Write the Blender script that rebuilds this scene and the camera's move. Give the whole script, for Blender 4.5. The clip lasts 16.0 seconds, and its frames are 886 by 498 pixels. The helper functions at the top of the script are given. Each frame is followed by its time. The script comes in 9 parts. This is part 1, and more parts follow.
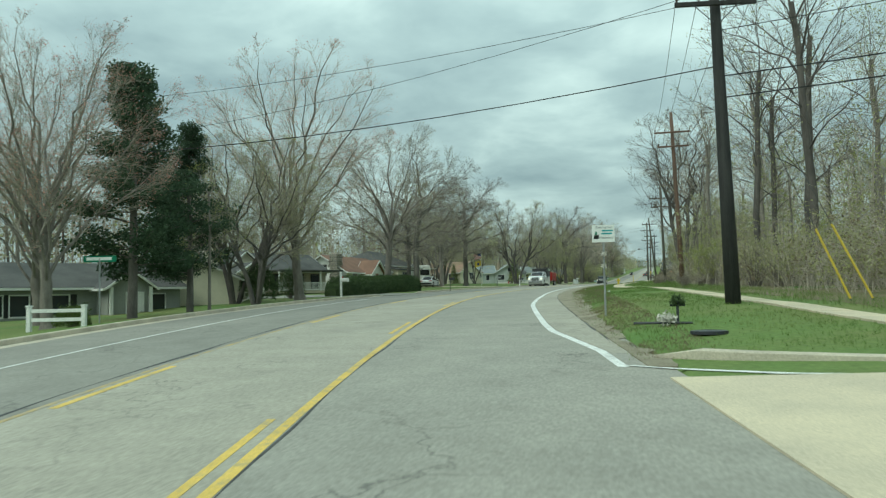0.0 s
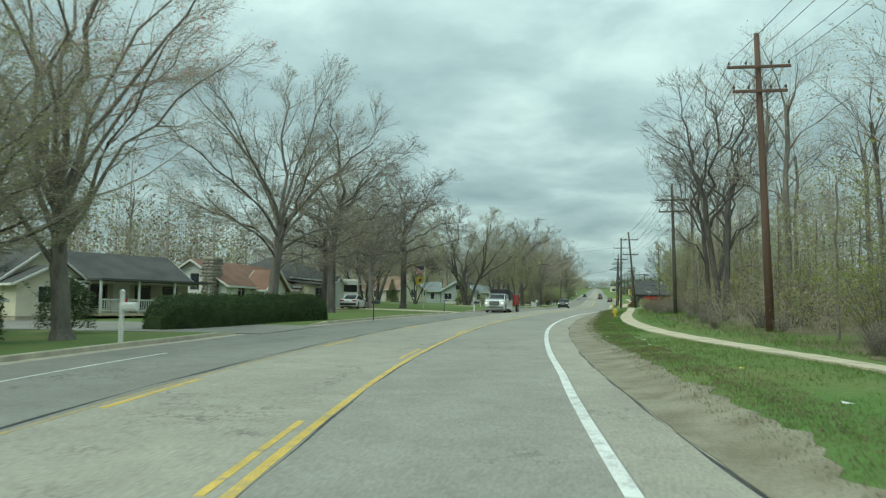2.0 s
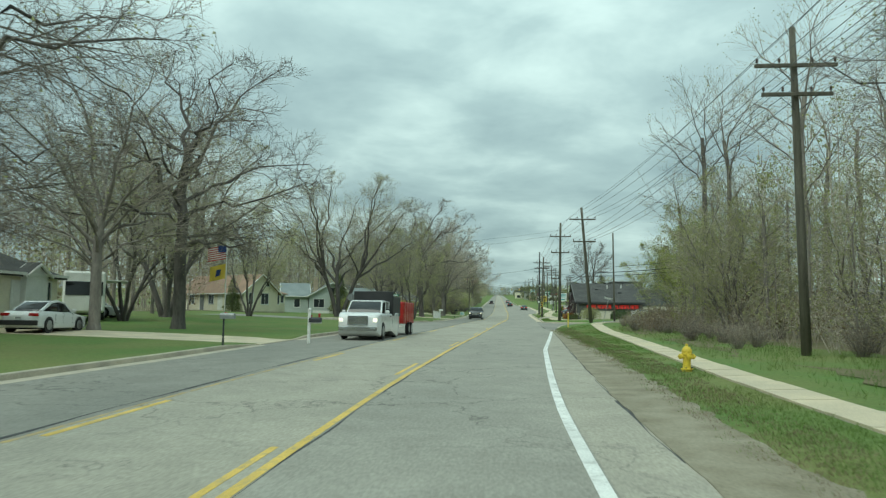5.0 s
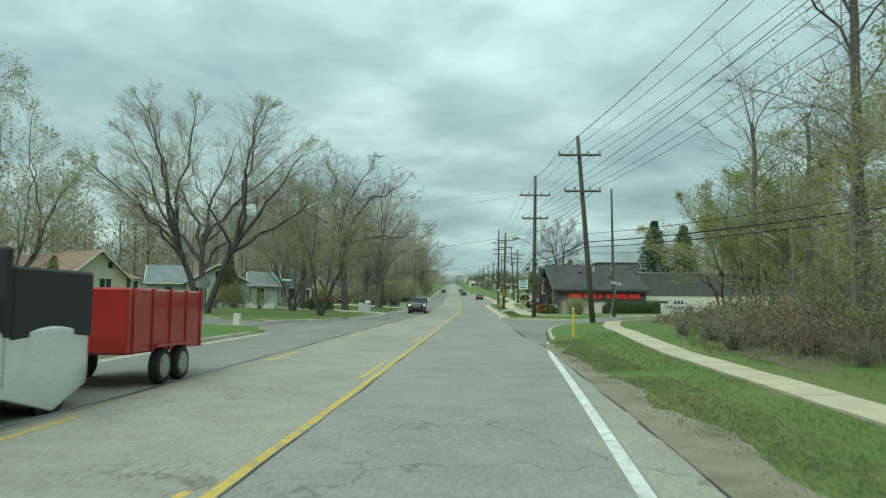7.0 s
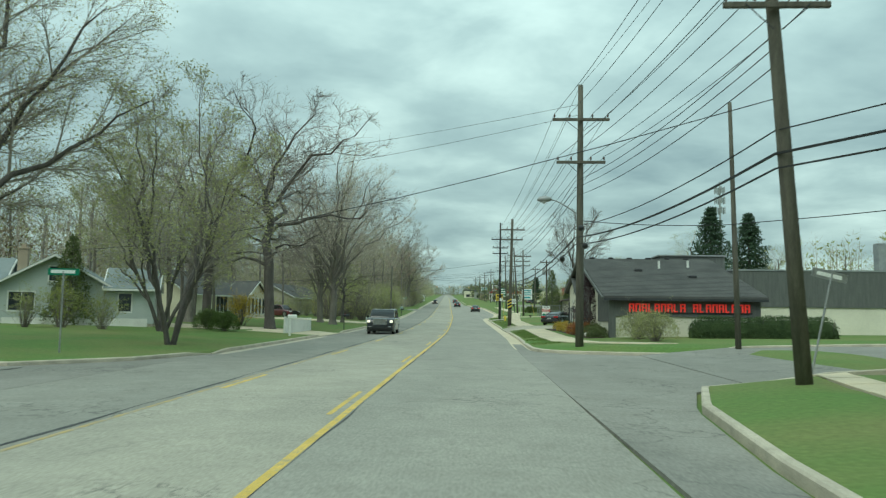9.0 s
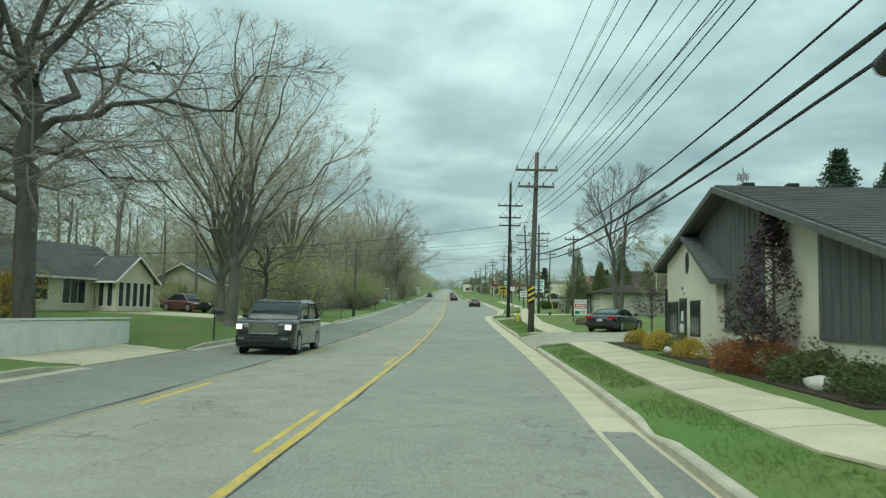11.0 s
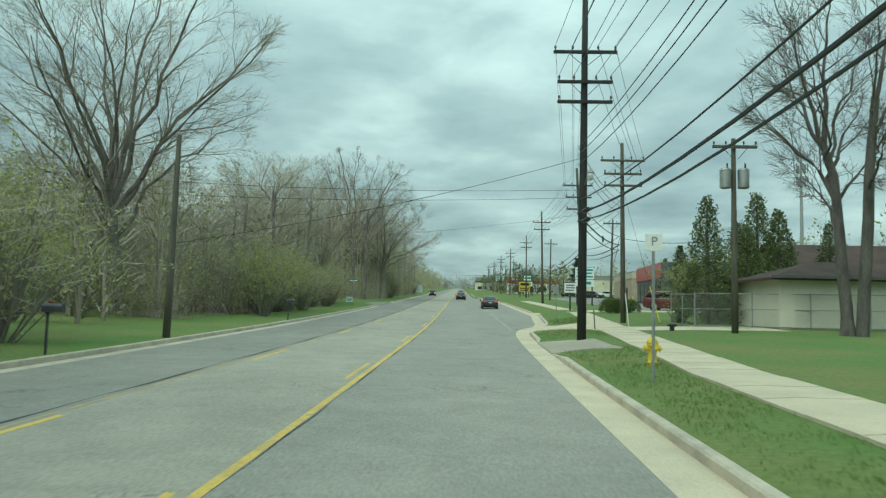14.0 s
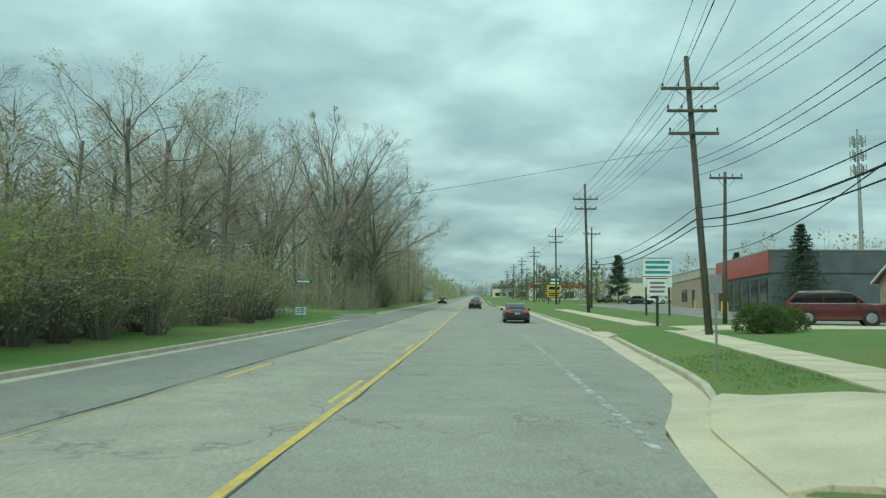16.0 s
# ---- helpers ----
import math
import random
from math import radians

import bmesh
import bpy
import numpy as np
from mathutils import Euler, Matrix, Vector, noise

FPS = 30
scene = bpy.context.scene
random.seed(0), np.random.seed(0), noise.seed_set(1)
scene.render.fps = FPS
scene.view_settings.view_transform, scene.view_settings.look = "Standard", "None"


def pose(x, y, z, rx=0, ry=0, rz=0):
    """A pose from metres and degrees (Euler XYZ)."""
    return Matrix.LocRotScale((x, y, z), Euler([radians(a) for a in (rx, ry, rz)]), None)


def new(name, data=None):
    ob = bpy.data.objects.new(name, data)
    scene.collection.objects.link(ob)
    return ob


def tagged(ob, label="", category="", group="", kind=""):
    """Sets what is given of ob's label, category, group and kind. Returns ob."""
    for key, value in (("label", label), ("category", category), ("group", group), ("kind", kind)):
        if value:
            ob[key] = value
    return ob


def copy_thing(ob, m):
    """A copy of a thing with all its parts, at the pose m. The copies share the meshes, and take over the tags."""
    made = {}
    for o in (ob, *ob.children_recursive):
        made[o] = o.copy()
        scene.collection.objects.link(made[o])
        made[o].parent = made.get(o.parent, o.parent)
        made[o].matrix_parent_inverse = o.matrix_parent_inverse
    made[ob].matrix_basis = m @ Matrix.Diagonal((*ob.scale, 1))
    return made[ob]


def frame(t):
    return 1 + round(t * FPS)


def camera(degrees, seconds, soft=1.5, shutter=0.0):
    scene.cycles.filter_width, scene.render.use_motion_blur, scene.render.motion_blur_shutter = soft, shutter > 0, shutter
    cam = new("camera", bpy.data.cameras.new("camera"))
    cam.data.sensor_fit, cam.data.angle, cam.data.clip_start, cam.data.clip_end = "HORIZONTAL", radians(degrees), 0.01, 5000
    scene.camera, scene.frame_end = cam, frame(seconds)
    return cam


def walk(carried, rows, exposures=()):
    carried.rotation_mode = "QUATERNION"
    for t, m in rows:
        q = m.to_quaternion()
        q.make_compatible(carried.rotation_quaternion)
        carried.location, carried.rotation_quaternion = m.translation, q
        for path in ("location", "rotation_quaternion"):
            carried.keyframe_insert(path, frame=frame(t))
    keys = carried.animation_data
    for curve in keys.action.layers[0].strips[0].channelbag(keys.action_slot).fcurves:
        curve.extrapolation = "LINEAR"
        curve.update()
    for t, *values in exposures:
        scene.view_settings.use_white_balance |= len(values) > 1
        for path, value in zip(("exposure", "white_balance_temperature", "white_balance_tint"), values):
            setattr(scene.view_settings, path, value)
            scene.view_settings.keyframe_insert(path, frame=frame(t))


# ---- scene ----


import itertools

# ---------- camera ----------
cam = camera(60.0, 16.0, soft=1.25, shutter=0.15)
ROWS = [
    (0.0, 12.23, 0, 1.848, 93.47, 1.24, 17.67), (0.5, 10.528, 6.194, 2.229, 94.16, 1.01, 16.67),
    (1.0, 8.882, 12.522, 2.554, 94.06, -0.38, 15.69), (1.5, 7.336, 18.917, 2.834, 94.22, -1.48, 15.68),
    (2.0, 5.88, 25.424, 3.058, 94.54, -0.78, 13.54), (2.5, 4.57, 31.998, 3.259, 94.80, -1.62, 10.94),
    (3.0, 3.382, 38.64, 3.438, 95.34, -2.15, 9.78), (3.5, 2.397, 45.461, 3.584, 96.39, -1.75, 9.07),
    (4.0, 1.602, 52.506, 3.73, 95.21, -1.43, 8.30), (4.5, 0.997, 59.685, 3.875, 94.63, -1.05, 7.31),
    (5.0, 0.571, 66.931, 4.021, 95.10, -0.87, 6.18), (5.2, 0.414, 69.854, 4.077, 95.20, -0.75, 5.72),
    (7.3, 0, 101.36, 4.67, 94.22, -0.72, 2.57), (7.5, -0.034, 104.418, 4.726, 94.20, -0.85, 2.54),
    (8.0, -0.112, 112.112, 4.827, 94.59, -0.95, 2.47), (8.2, -0.134, 115.203, 4.872, 94.76, -0.75, 2.47),
    (10.3, 0.056, 147.997, 5.242, 95.34, -0.72, 2.40), (10.5, 0.056, 151.155, 5.286, 95.19, -0.95, 2.38),
    (11.0, 0.034, 159.051, 5.376, 94.74, -1.30, 2.42), (11.5, 0.011, 166.914, 5.454, 94.45, -1.22, 2.37),
    (12.0, 0.011, 174.798, 5.51, 94.53, -1.44, 2.37), (12.5, 0.011, 182.706, 5.589, 95.05, -1.90, 2.57),
    (13.0, -0.011, 190.613, 5.678, 95.12, -1.48, 2.69), (13.5, -0.123, 198.531, 5.802, 94.75, -1.32, 2.92),
    (14.0, -0.302, 206.427, 5.925, 94.75, -1.30, 3.35), (14.5, -0.448, 214.222, 6.07, 95.24, -1.95, 3.75),
    (15.0, -0.616, 221.962, 6.25, 95.34, -1.15, 4.18), (15.5, -0.773, 229.622, 6.429, 95.17, -0.55, 4.41),
    (16.0, -0.93, 237.216, 6.619, 95.31, -0.65, 4.65)]
walk(cam, [(t, pose(x, y, z, a, b, c)) for t, x, y, z, a, b, c in ROWS],
     exposures=[(0, 0.0, 6400, -6), (5, 0.0, 6400, -6), (8, 0.0, 6300, -9), (12, 0.0, 6350, -7), (16, -0.07, 6150, -13)])

# ---------- light: overcast spring sky ----------
world = bpy.data.worlds.new("overcast_sky")
scene.world = world
world.use_nodes = True
SUN_EL, SUN_AZ = radians(48), radians(215)


def build_sky():
    nt = world.node_tree
    nt.nodes.clear()
    N, Lk = nt.nodes.new, nt.links.new
    out, bg = N("ShaderNodeOutputWorld"), N("ShaderNodeBackground")
    tc = N("ShaderNodeTexCoord")
    sep = N("ShaderNodeSeparateXYZ")
    Lk(tc.outputs["Generated"], sep.inputs[0])
    up = N("ShaderNodeMath"); up.operation = "MAXIMUM"; up.inputs[1].default_value = 0.0
    Lk(sep.outputs[2], up.inputs[0])
    add = N("ShaderNodeMath"); add.operation = "ADD"; add.inputs[1].default_value = 0.16
    Lk(up.outputs[0], add.inputs[0])
    flat = N("ShaderNodeVectorMath"); flat.operation = "MULTIPLY"; flat.inputs[1].default_value = (1, 1, 0)
    Lk(tc.outputs["Generated"], flat.inputs[0])
    inv = N("ShaderNodeMath"); inv.operation = "DIVIDE"; inv.inputs[0].default_value = 1.0
    Lk(add.outputs[0], inv.inputs[1])
    dome = N("ShaderNodeVectorMath"); dome.operation = "SCALE"
    Lk(flat.outputs[0], dome.inputs[0]); Lk(inv.outputs[0], dome.inputs["Scale"])
    big, small = N("ShaderNodeTexNoise"), N("ShaderNodeTexNoise")
    for n, sc, d, r in ((big, 0.75, 6, 0.52), (small, 2.3, 5, 0.55)):
        n.inputs["Scale"].default_value, n.inputs["Detail"].default_value = sc, d
        n.inputs["Roughness"].default_value = r
        n.inputs["Distortion"].default_value = 0.25
        Lk(dome.outputs[0], n.inputs["Vector"])
    mixn = N("ShaderNodeMix"); mixn.data_type = "FLOAT"; mixn.inputs[0].default_value = 0.36
    Lk(big.outputs[0], mixn.inputs[2]); Lk(small.outputs[0], mixn.inputs[3])
    ramp = N("ShaderNodeValToRGB")
    e = ramp.color_ramp.elements
    e[0].position, e[0].color = 0.36, (0.29, 0.385, 0.425, 1)
    e[1].position, e[1].color = 0.63, (0.76, 0.90, 0.90, 1)
    mid = e.new(0.5); mid.color = (0.475, 0.595, 0.62, 1)
    Lk(mixn.outputs[0], ramp.inputs[0])
    # overcast brightness grows towards the zenith
    lum = N("ShaderNodeMath"); lum.operation = "MULTIPLY_ADD"
    lum.inputs[1].default_value, lum.inputs[2].default_value = 1.1, 0.86
    Lk(up.outputs[0], lum.inputs[0])
    sky = N("ShaderNodeTexSky"); sky.sky_type = "NISHITA"; sky.sun_disc = False
    sky.sun_elevation, sky.sun_rotation, sky.dust_density = SUN_EL, SUN_AZ, 3.0
    skys = N("ShaderNodeVectorMath"); skys.operation = "SCALE"; skys.inputs["Scale"].default_value = 0.10
    Lk(sky.outputs[0], skys.inputs[0])
    cover = N("ShaderNodeMix"); cover.data_type = "RGBA"; cover.inputs[0].default_value = 0.9
    Lk(skys.outputs[0], cover.inputs[6]); Lk(ramp.outputs[0], cover.inputs[7])
    Lk(cover.outputs[2], bg.inputs["Color"]); Lk(lum.outputs[0], bg.inputs["Strength"])
    Lk(bg.outputs[0], out.inputs["Surface"])


build_sky()
sun = new("sun", bpy.data.lights.new("sun", "SUN"))
sun.data.energy, sun.data.angle, sun.data.color = 1.3, radians(40), (1.0, 0.97, 0.92)
sun.matrix_world = pose(0, 0, 60, 42, 0, 180 - 215)


# ---------- materials ----------
def material(name, col, col2=None, rough=0.8, scale=2.0, fine=40.0, bump=0.15, metal=0.0, spec=0.3, jitter=0.0,
             stretch=(1, 1, 1), fac=(0.35, 0.68), island=False, coat=0.0, coords="Object", thin=0.0):
    """A surface with variation at two scales (broad stains, fine grain), roughness change and fine relief."""
    m = bpy.data.materials.new(name)
    m.use_nodes = True
    nt = m.node_tree
    b = nt.nodes["Principled BSDF"]
    N, Lk = nt.nodes.new, nt.links.new
    col2 = col2 or tuple(c * 0.72 for c in col)
    tc, mp = N("ShaderNodeTexCoord"), N("ShaderNodeMapping")
    mp.inputs["Scale"].default_value = stretch
    Lk(tc.outputs[coords], mp.inputs[0])
    n1, n2 = N("ShaderNodeTexNoise"), N("ShaderNodeTexNoise")
    for n, s, d in ((n1, scale, 5), (n2, fine, 3)):
        n.inputs["Scale"].default_value, n.inputs["Detail"].default_value = s, d
        Lk(mp.outputs[0], n.inputs["Vector"])
    mr = N("ShaderNodeMapRange")
    mr.inputs["From Min"].default_value, mr.inputs["From Max"].default_value = fac
    Lk(n1.outputs[0], mr.inputs[0])
    mix = N("ShaderNodeMix"); mix.data_type = "RGBA"
    Lk(mr.outputs[0], mix.inputs[0])
    mix.inputs[6].default_value, mix.inputs[7].default_value = (*col, 1), (*col2, 1)
    grain = N("ShaderNodeMix"); grain.data_type = "RGBA"; grain.blend_type = "MULTIPLY"
    gr = N("ShaderNodeMapRange")
    gr.inputs["To Min"].default_value, gr.inputs["To Max"].default_value = 0.62, 1.38
    Lk(n2.outputs[0], gr.inputs[0])
    grain.inputs[0].default_value = 1.0
    Lk(mix.outputs[2], grain.inputs[6]); Lk(gr.outputs[0], grain.inputs[7])
    last = grain.outputs[2]
    if jitter:
        src = N("ShaderNodeNewGeometry").outputs["Random Per Island"] if island else N("ShaderNodeObjectInfo").outputs["Random"]
        hsv = N("ShaderNodeHueSaturation")
        jr = N("ShaderNodeMapRange")
        jr.inputs["To Min"].default_value, jr.inputs["To Max"].default_value = 1 - jitter, 1 + jitter
        Lk(src, jr.inputs[0]); Lk(jr.outputs[0], hsv.inputs["Value"])
        Lk(last, hsv.inputs["Color"])
        last = hsv.outputs[0]
    Lk(last, b.inputs["Base Color"])
    rr = N("ShaderNodeMapRange")
    rr.inputs["To Min"].default_value, rr.inputs["To Max"].default_value = max(0.03, rough - 0.1), min(1, rough + 0.1)
    Lk(n1.outputs[0], rr.inputs[0]); Lk(rr.outputs[0], b.inputs["Roughness"])
    b.inputs["Metallic"].default_value = metal
    b.inputs["Specular IOR Level"].default_value = spec
    b.inputs["Coat Weight"].default_value = coat
    if thin:
        # light passes through leaves
        tr, ms = N("ShaderNodeBsdfTranslucent"), N("ShaderNodeMixShader")
        ms.inputs[0].default_value = thin
        Lk(last, tr.inputs["Color"])
        Lk(b.outputs[0], ms.inputs[1]); Lk(tr.outputs[0], ms.inputs[2])
        Lk(ms.outputs[0], nt.nodes["Material Output"].inputs["Surface"])
    if bump:
        bp = N("ShaderNodeBump")
        bp.inputs["Strength"].default_value, bp.inputs["Distance"].default_value = bump, 0.02
        Lk(n2.outputs[0], bp.inputs["Height"]); Lk(bp.outputs[0], b.inputs["Normal"])
    return m


def road_material(name, col, col2, crack=0.55):
    """Old asphalt: stone grain, worn streaks along the road, patches and a web of hairline cracks."""
    m = material(name, col, col2, rough=0.88, scale=0.35, fine=26, bump=0.35, stretch=(1, 0.35, 1), fac=(0.3, 0.72))
    nt = m.node_tree
    b = nt.nodes["Principled BSDF"]
    N, Lk = nt.nodes.new, nt.links.new
    prev = b.inputs["Base Color"].links[0].from_socket
    tc = N("ShaderNodeTexCoord")
    wob = N("ShaderNodeTexNoise"); wob.inputs["Scale"].default_value, wob.inputs["Detail"].default_value = 1.3, 4
    Lk(tc.outputs["Object"], wob.inputs["Vector"])
    wsc = N("ShaderNodeVectorMath"); wsc.operation = "SCALE"; wsc.inputs["Scale"].default_value = 1.6
    Lk(wob.outputs["Color"], wsc.inputs[0])
    wad = N("ShaderNodeVectorMath"); wad.operation = "ADD"
    Lk(tc.outputs["Object"], wad.inputs[0]); Lk(wsc.outputs[0], wad.inputs[1])
    vo = N("ShaderNodeTexVoronoi"); vo.feature = "DISTANCE_TO_EDGE"; vo.inputs["Scale"].default_value = 0.30
    Lk(wad.outputs[0], vo.inputs["Vector"])
    thin = N("ShaderNodeMapRange")
    thin.inputs["From Min"].default_value, thin.inputs["From Max"].default_value = 0.0, 0.012
    thin.inputs["To Min"].default_value, thin.inputs["To Max"].default_value = crack, 0.0
    Lk(vo.outputs["Distance"], thin.inputs[0])
    where = N("ShaderNodeTexNoise"); where.inputs["Scale"].default_value = 0.12
    Lk(tc.outputs["Object"], where.inputs["Vector"])
    wr = N("ShaderNodeMapRange"); wr.inputs["From Min"].default_value, wr.inputs["From Max"].default_value = 0.45, 0.62
    Lk(where.outputs[0], wr.inputs[0])
    mu = N("ShaderNodeMath"); mu.operation = "MULTIPLY"
    Lk(thin.outputs[0], mu.inputs[0]); Lk(wr.outputs[0], mu.inputs[1])
    web = N("ShaderNodeTexVoronoi"); web.feature = "DISTANCE_TO_EDGE"; web.inputs["Scale"].default_value = 1.7
    Lk(wad.outputs[0], web.inputs["Vector"])
    wt = N("ShaderNodeMapRange")
    wt.inputs["From Min"].default_value, wt.inputs["From Max"].default_value = 0.0, 0.05
    wt.inputs["To Min"].default_value, wt.inputs["To Max"].default_value = 0.6, 0.0
    Lk(web.outputs["Distance"], wt.inputs[0])
    spots = N("ShaderNodeTexNoise"); spots.inputs["Scale"].default_value, spots.inputs["Detail"].default_value = 0.33, 3
    Lk(tc.outputs["Object"], spots.inputs["Vector"])
    sp = N("ShaderNodeMapRange"); sp.inputs["From Min"].default_value, sp.inputs["From Max"].default_value = 0.58, 0.68
    Lk(spots.outputs[0], sp.inputs[0])
    mw = N("ShaderNodeMath"); mw.operation = "MULTIPLY"
    Lk(wt.outputs[0], mw.inputs[0]); Lk(sp.outputs[0], mw.inputs[1])
    mx = N("ShaderNodeMath"); mx.operation = "MAXIMUM"
    Lk(mu.outputs[0], mx.inputs[0]); Lk(mw.outputs[0], mx.inputs[1])
    # blotches of oil and patching
    blot = N("ShaderNodeTexNoise"); blot.inputs["Scale"].default_value, blot.inputs["Detail"].default_value = 1.1, 6
    blot.inputs["Roughness"].default_value = 0.65
    Lk(tc.outputs["Object"], blot.inputs["Vector"])
    br = N("ShaderNodeMapRange"); br.inputs["From Min"].default_value, br.inputs["From Max"].default_value = 0.3, 0.7
    br.inputs["To Min"].default_value, br.inputs["To Max"].default_value = 0.88, 1.09
    Lk(blot.outputs[0], br.inputs[0])
    stain = N("ShaderNodeMix"); stain.data_type = "RGBA"; stain.blend_type = "MULTIPLY"; stain.inputs[0].default_value = 1.0
    Lk(prev, stain.inputs[6]); Lk(br.outputs[0], stain.inputs[7])
    mix = N("ShaderNodeMix"); mix.data_type = "RGBA"
    Lk(mx.outputs[0], mix.inputs[0]); Lk(stain.outputs[2], mix.inputs[6]); mix.inputs[7].default_value = (0.045, 0.045, 0.045, 1)
    Lk(mix.outputs[2], b.inputs["Base Color"])
    return m


def worn_paint(name, col, under, w0=0.5, w1=0.7):
    """Road paint, rubbed through to the asphalt in places."""
    m = material(name, col, tuple(c * 0.8 for c in col), rough=0.7, scale=1.0, fine=30, bump=0.1)
    nt = m.node_tree
    b = nt.nodes["Principled BSDF"]
    N, Lk = nt.nodes.new, nt.links.new
    prev = b.inputs["Base Color"].links[0].from_socket
    tc, n = N("ShaderNodeTexCoord"), N("ShaderNodeTexNoise")
    n.inputs["Scale"].default_value, n.inputs["Detail"].default_value, n.inputs["Roughness"].default_value = 3.5, 6, 0.75
    Lk(tc.outputs["Object"], n.inputs["Vector"])
    r = N("ShaderNodeMapRange"); r.inputs["From Min"].default_value, r.inputs["From Max"].default_value = w0, w1
    Lk(n.outputs[0], r.inputs[0])
    mix = N("ShaderNodeMix"); mix.data_type = "RGBA"
    Lk(r.outputs[0], mix.inputs[0]); Lk(prev, mix.inputs[6]); mix.inputs[7].default_value = (*under, 1)
    Lk(mix.outputs[2], b.inputs["Base Color"])
    return m


def glass_material(name, tint=(0.03, 0.035, 0.04)):
    m = bpy.data.materials.new(name)
    m.use_nodes = True
    b = m.node_tree.nodes["Principled BSDF"]
    b.inputs["Base Color"].default_value = (*tint, 1)
    b.inputs["Roughness"].default_value = 0.06
    b.inputs["Specular IOR Level"].default_value = 0.6
    return m


def glow_material(name, col, strength):
    m = bpy.data.materials.new(name)
    m.use_nodes = True
    b = m.node_tree.nodes["Principled BSDF"]
    b.inputs["Base Color"].default_value = (*col, 1)
    b.inputs["Emission Color"].default_value = (*col, 1)
    b.inputs["Emission Strength"].default_value = strength
    return m


ASPHALT = road_material("asphalt_driving_lane", (0.315, 0.3, 0.255), (0.275, 0.264, 0.228))
ASPHALT_MID = road_material("asphalt_turn_lane", (0.375, 0.35, 0.285), (0.31, 0.292, 0.242))
ASPHALT_DARK = road_material("asphalt_patched", (0.225, 0.218, 0.19), (0.285, 0.273, 0.235))
ASPHALT_LOT = road_material("asphalt_side", (0.28, 0.265, 0.23), (0.21, 0.203, 0.18))
DIRT_DRIVE = road_material("dusty_asphalt", (0.43, 0.385, 0.295), (0.3, 0.275, 0.22))
TAR = material("tar_seam", (0.04, 0.04, 0.042), (0.09, 0.09, 0.085), rough=0.75, scale=3)
GRAVEL = material("gravel_shoulder", (0.3, 0.27, 0.2), (0.2, 0.175, 0.12), rough=0.95, scale=1.2, fine=22, bump=0.8)
CONCRETE = material("concrete", (0.6, 0.515, 0.365), (0.48, 0.42, 0.31), rough=0.85, scale=0.9, fine=35, bump=0.2)
CURB = material("curb_concrete", (0.53, 0.475, 0.37), (0.39, 0.35, 0.28), rough=0.9, scale=1.6, fine=30, bump=0.3)
GRASS = material("grass", (0.11, 0.185, 0.05), (0.175, 0.19, 0.072), rough=0.9, scale=0.22, fine=9, bump=0.6, spec=0.15)
BLADE = material("grass_blade", (0.145, 0.235, 0.062), (0.2, 0.24, 0.085), rough=0.8, scale=0.3, fine=5, bump=0, jitter=0.25, thin=0.4, island=True, spec=0.15)
LITTER = material("leaf_litter", (0.21, 0.17, 0.115), (0.13, 0.135, 0.065), rough=0.95, scale=0.5, fine=12, bump=0.8, spec=0.1)
DEAD_LEAF = material("dead_leaf", (0.27, 0.21, 0.14), (0.18, 0.15, 0.1), rough=0.85, bump=0, jitter=0.3, thin=0.3, island=True, spec=0.1)
YELLOW = worn_paint("yellow_road_paint", (0.68, 0.47, 0.11), (0.3, 0.27, 0.2))
YELLOW_OLD = worn_paint("faded_yellow_road_paint", (0.5, 0.36, 0.13), (0.3, 0.28, 0.23), 0.4, 0.6)
WHITE_OLD = worn_paint("rubbed_white_road_paint", (0.72, 0.72, 0.68), (0.24, 0.232, 0.2), 0.3, 0.52)
WHITE_LINE = worn_paint("white_road_paint", (0.78, 0.78, 0.74), (0.35, 0.34, 0.31))
BARK = material("bark_grey", (0.25, 0.225, 0.195), (0.15, 0.135, 0.12), rough=0.95, scale=3, fine=18, bump=0.9, stretch=(1, 1, 0.25), jitter=0.2, spec=0.1)
BARK_DARK = material("bark_dark", (0.15, 0.135, 0.122), (0.085, 0.078, 0.072), rough=0.95, scale=3, fine=18, bump=0.9, stretch=(1, 1, 0.25), jitter=0.2, spec=0.1)
TWIG = material("twig_grey", (0.42, 0.375, 0.31), (0.31, 0.275, 0.23), rough=0.9, bump=0, jitter=0.25, spec=0.1)
TWIG_DARK = material("twig_dark", (0.23, 0.2, 0.175), (0.15, 0.135, 0.12), rough=0.9, bump=0, jitter=0.25, spec=0.1)
BUD_RED = material("red_bud", (0.6, 0.27, 0.22), (0.45, 0.2, 0.16), rough=0.8, bump=0, jitter=0.3, thin=0.55, island=True, spec=0.1)
BUD_GREEN = material("spring_leaf", (0.38, 0.41, 0.13), (0.28, 0.31, 0.1), rough=0.7, bump=0, jitter=0.3, thin=0.55, island=True, spec=0.15)
BUD_OLIVE = material("olive_leaf", (0.41, 0.41, 0.195), (0.31, 0.315, 0.15), rough=0.75, bump=0, jitter=0.3, thin=0.55, island=True, spec=0.1)
NEEDLE = material("pine_needle", (0.075, 0.115, 0.065), (0.05, 0.08, 0.048), rough=0.75, bump=0, jitter=0.35, thin=0.4, island=True, spec=0.15)
CEDAR = material("cedar_needle", (0.16, 0.19, 0.08), (0.11, 0.135, 0.06), rough=0.75, bump=0, jitter=0.35, thin=0.4, island=True, spec=0.15)
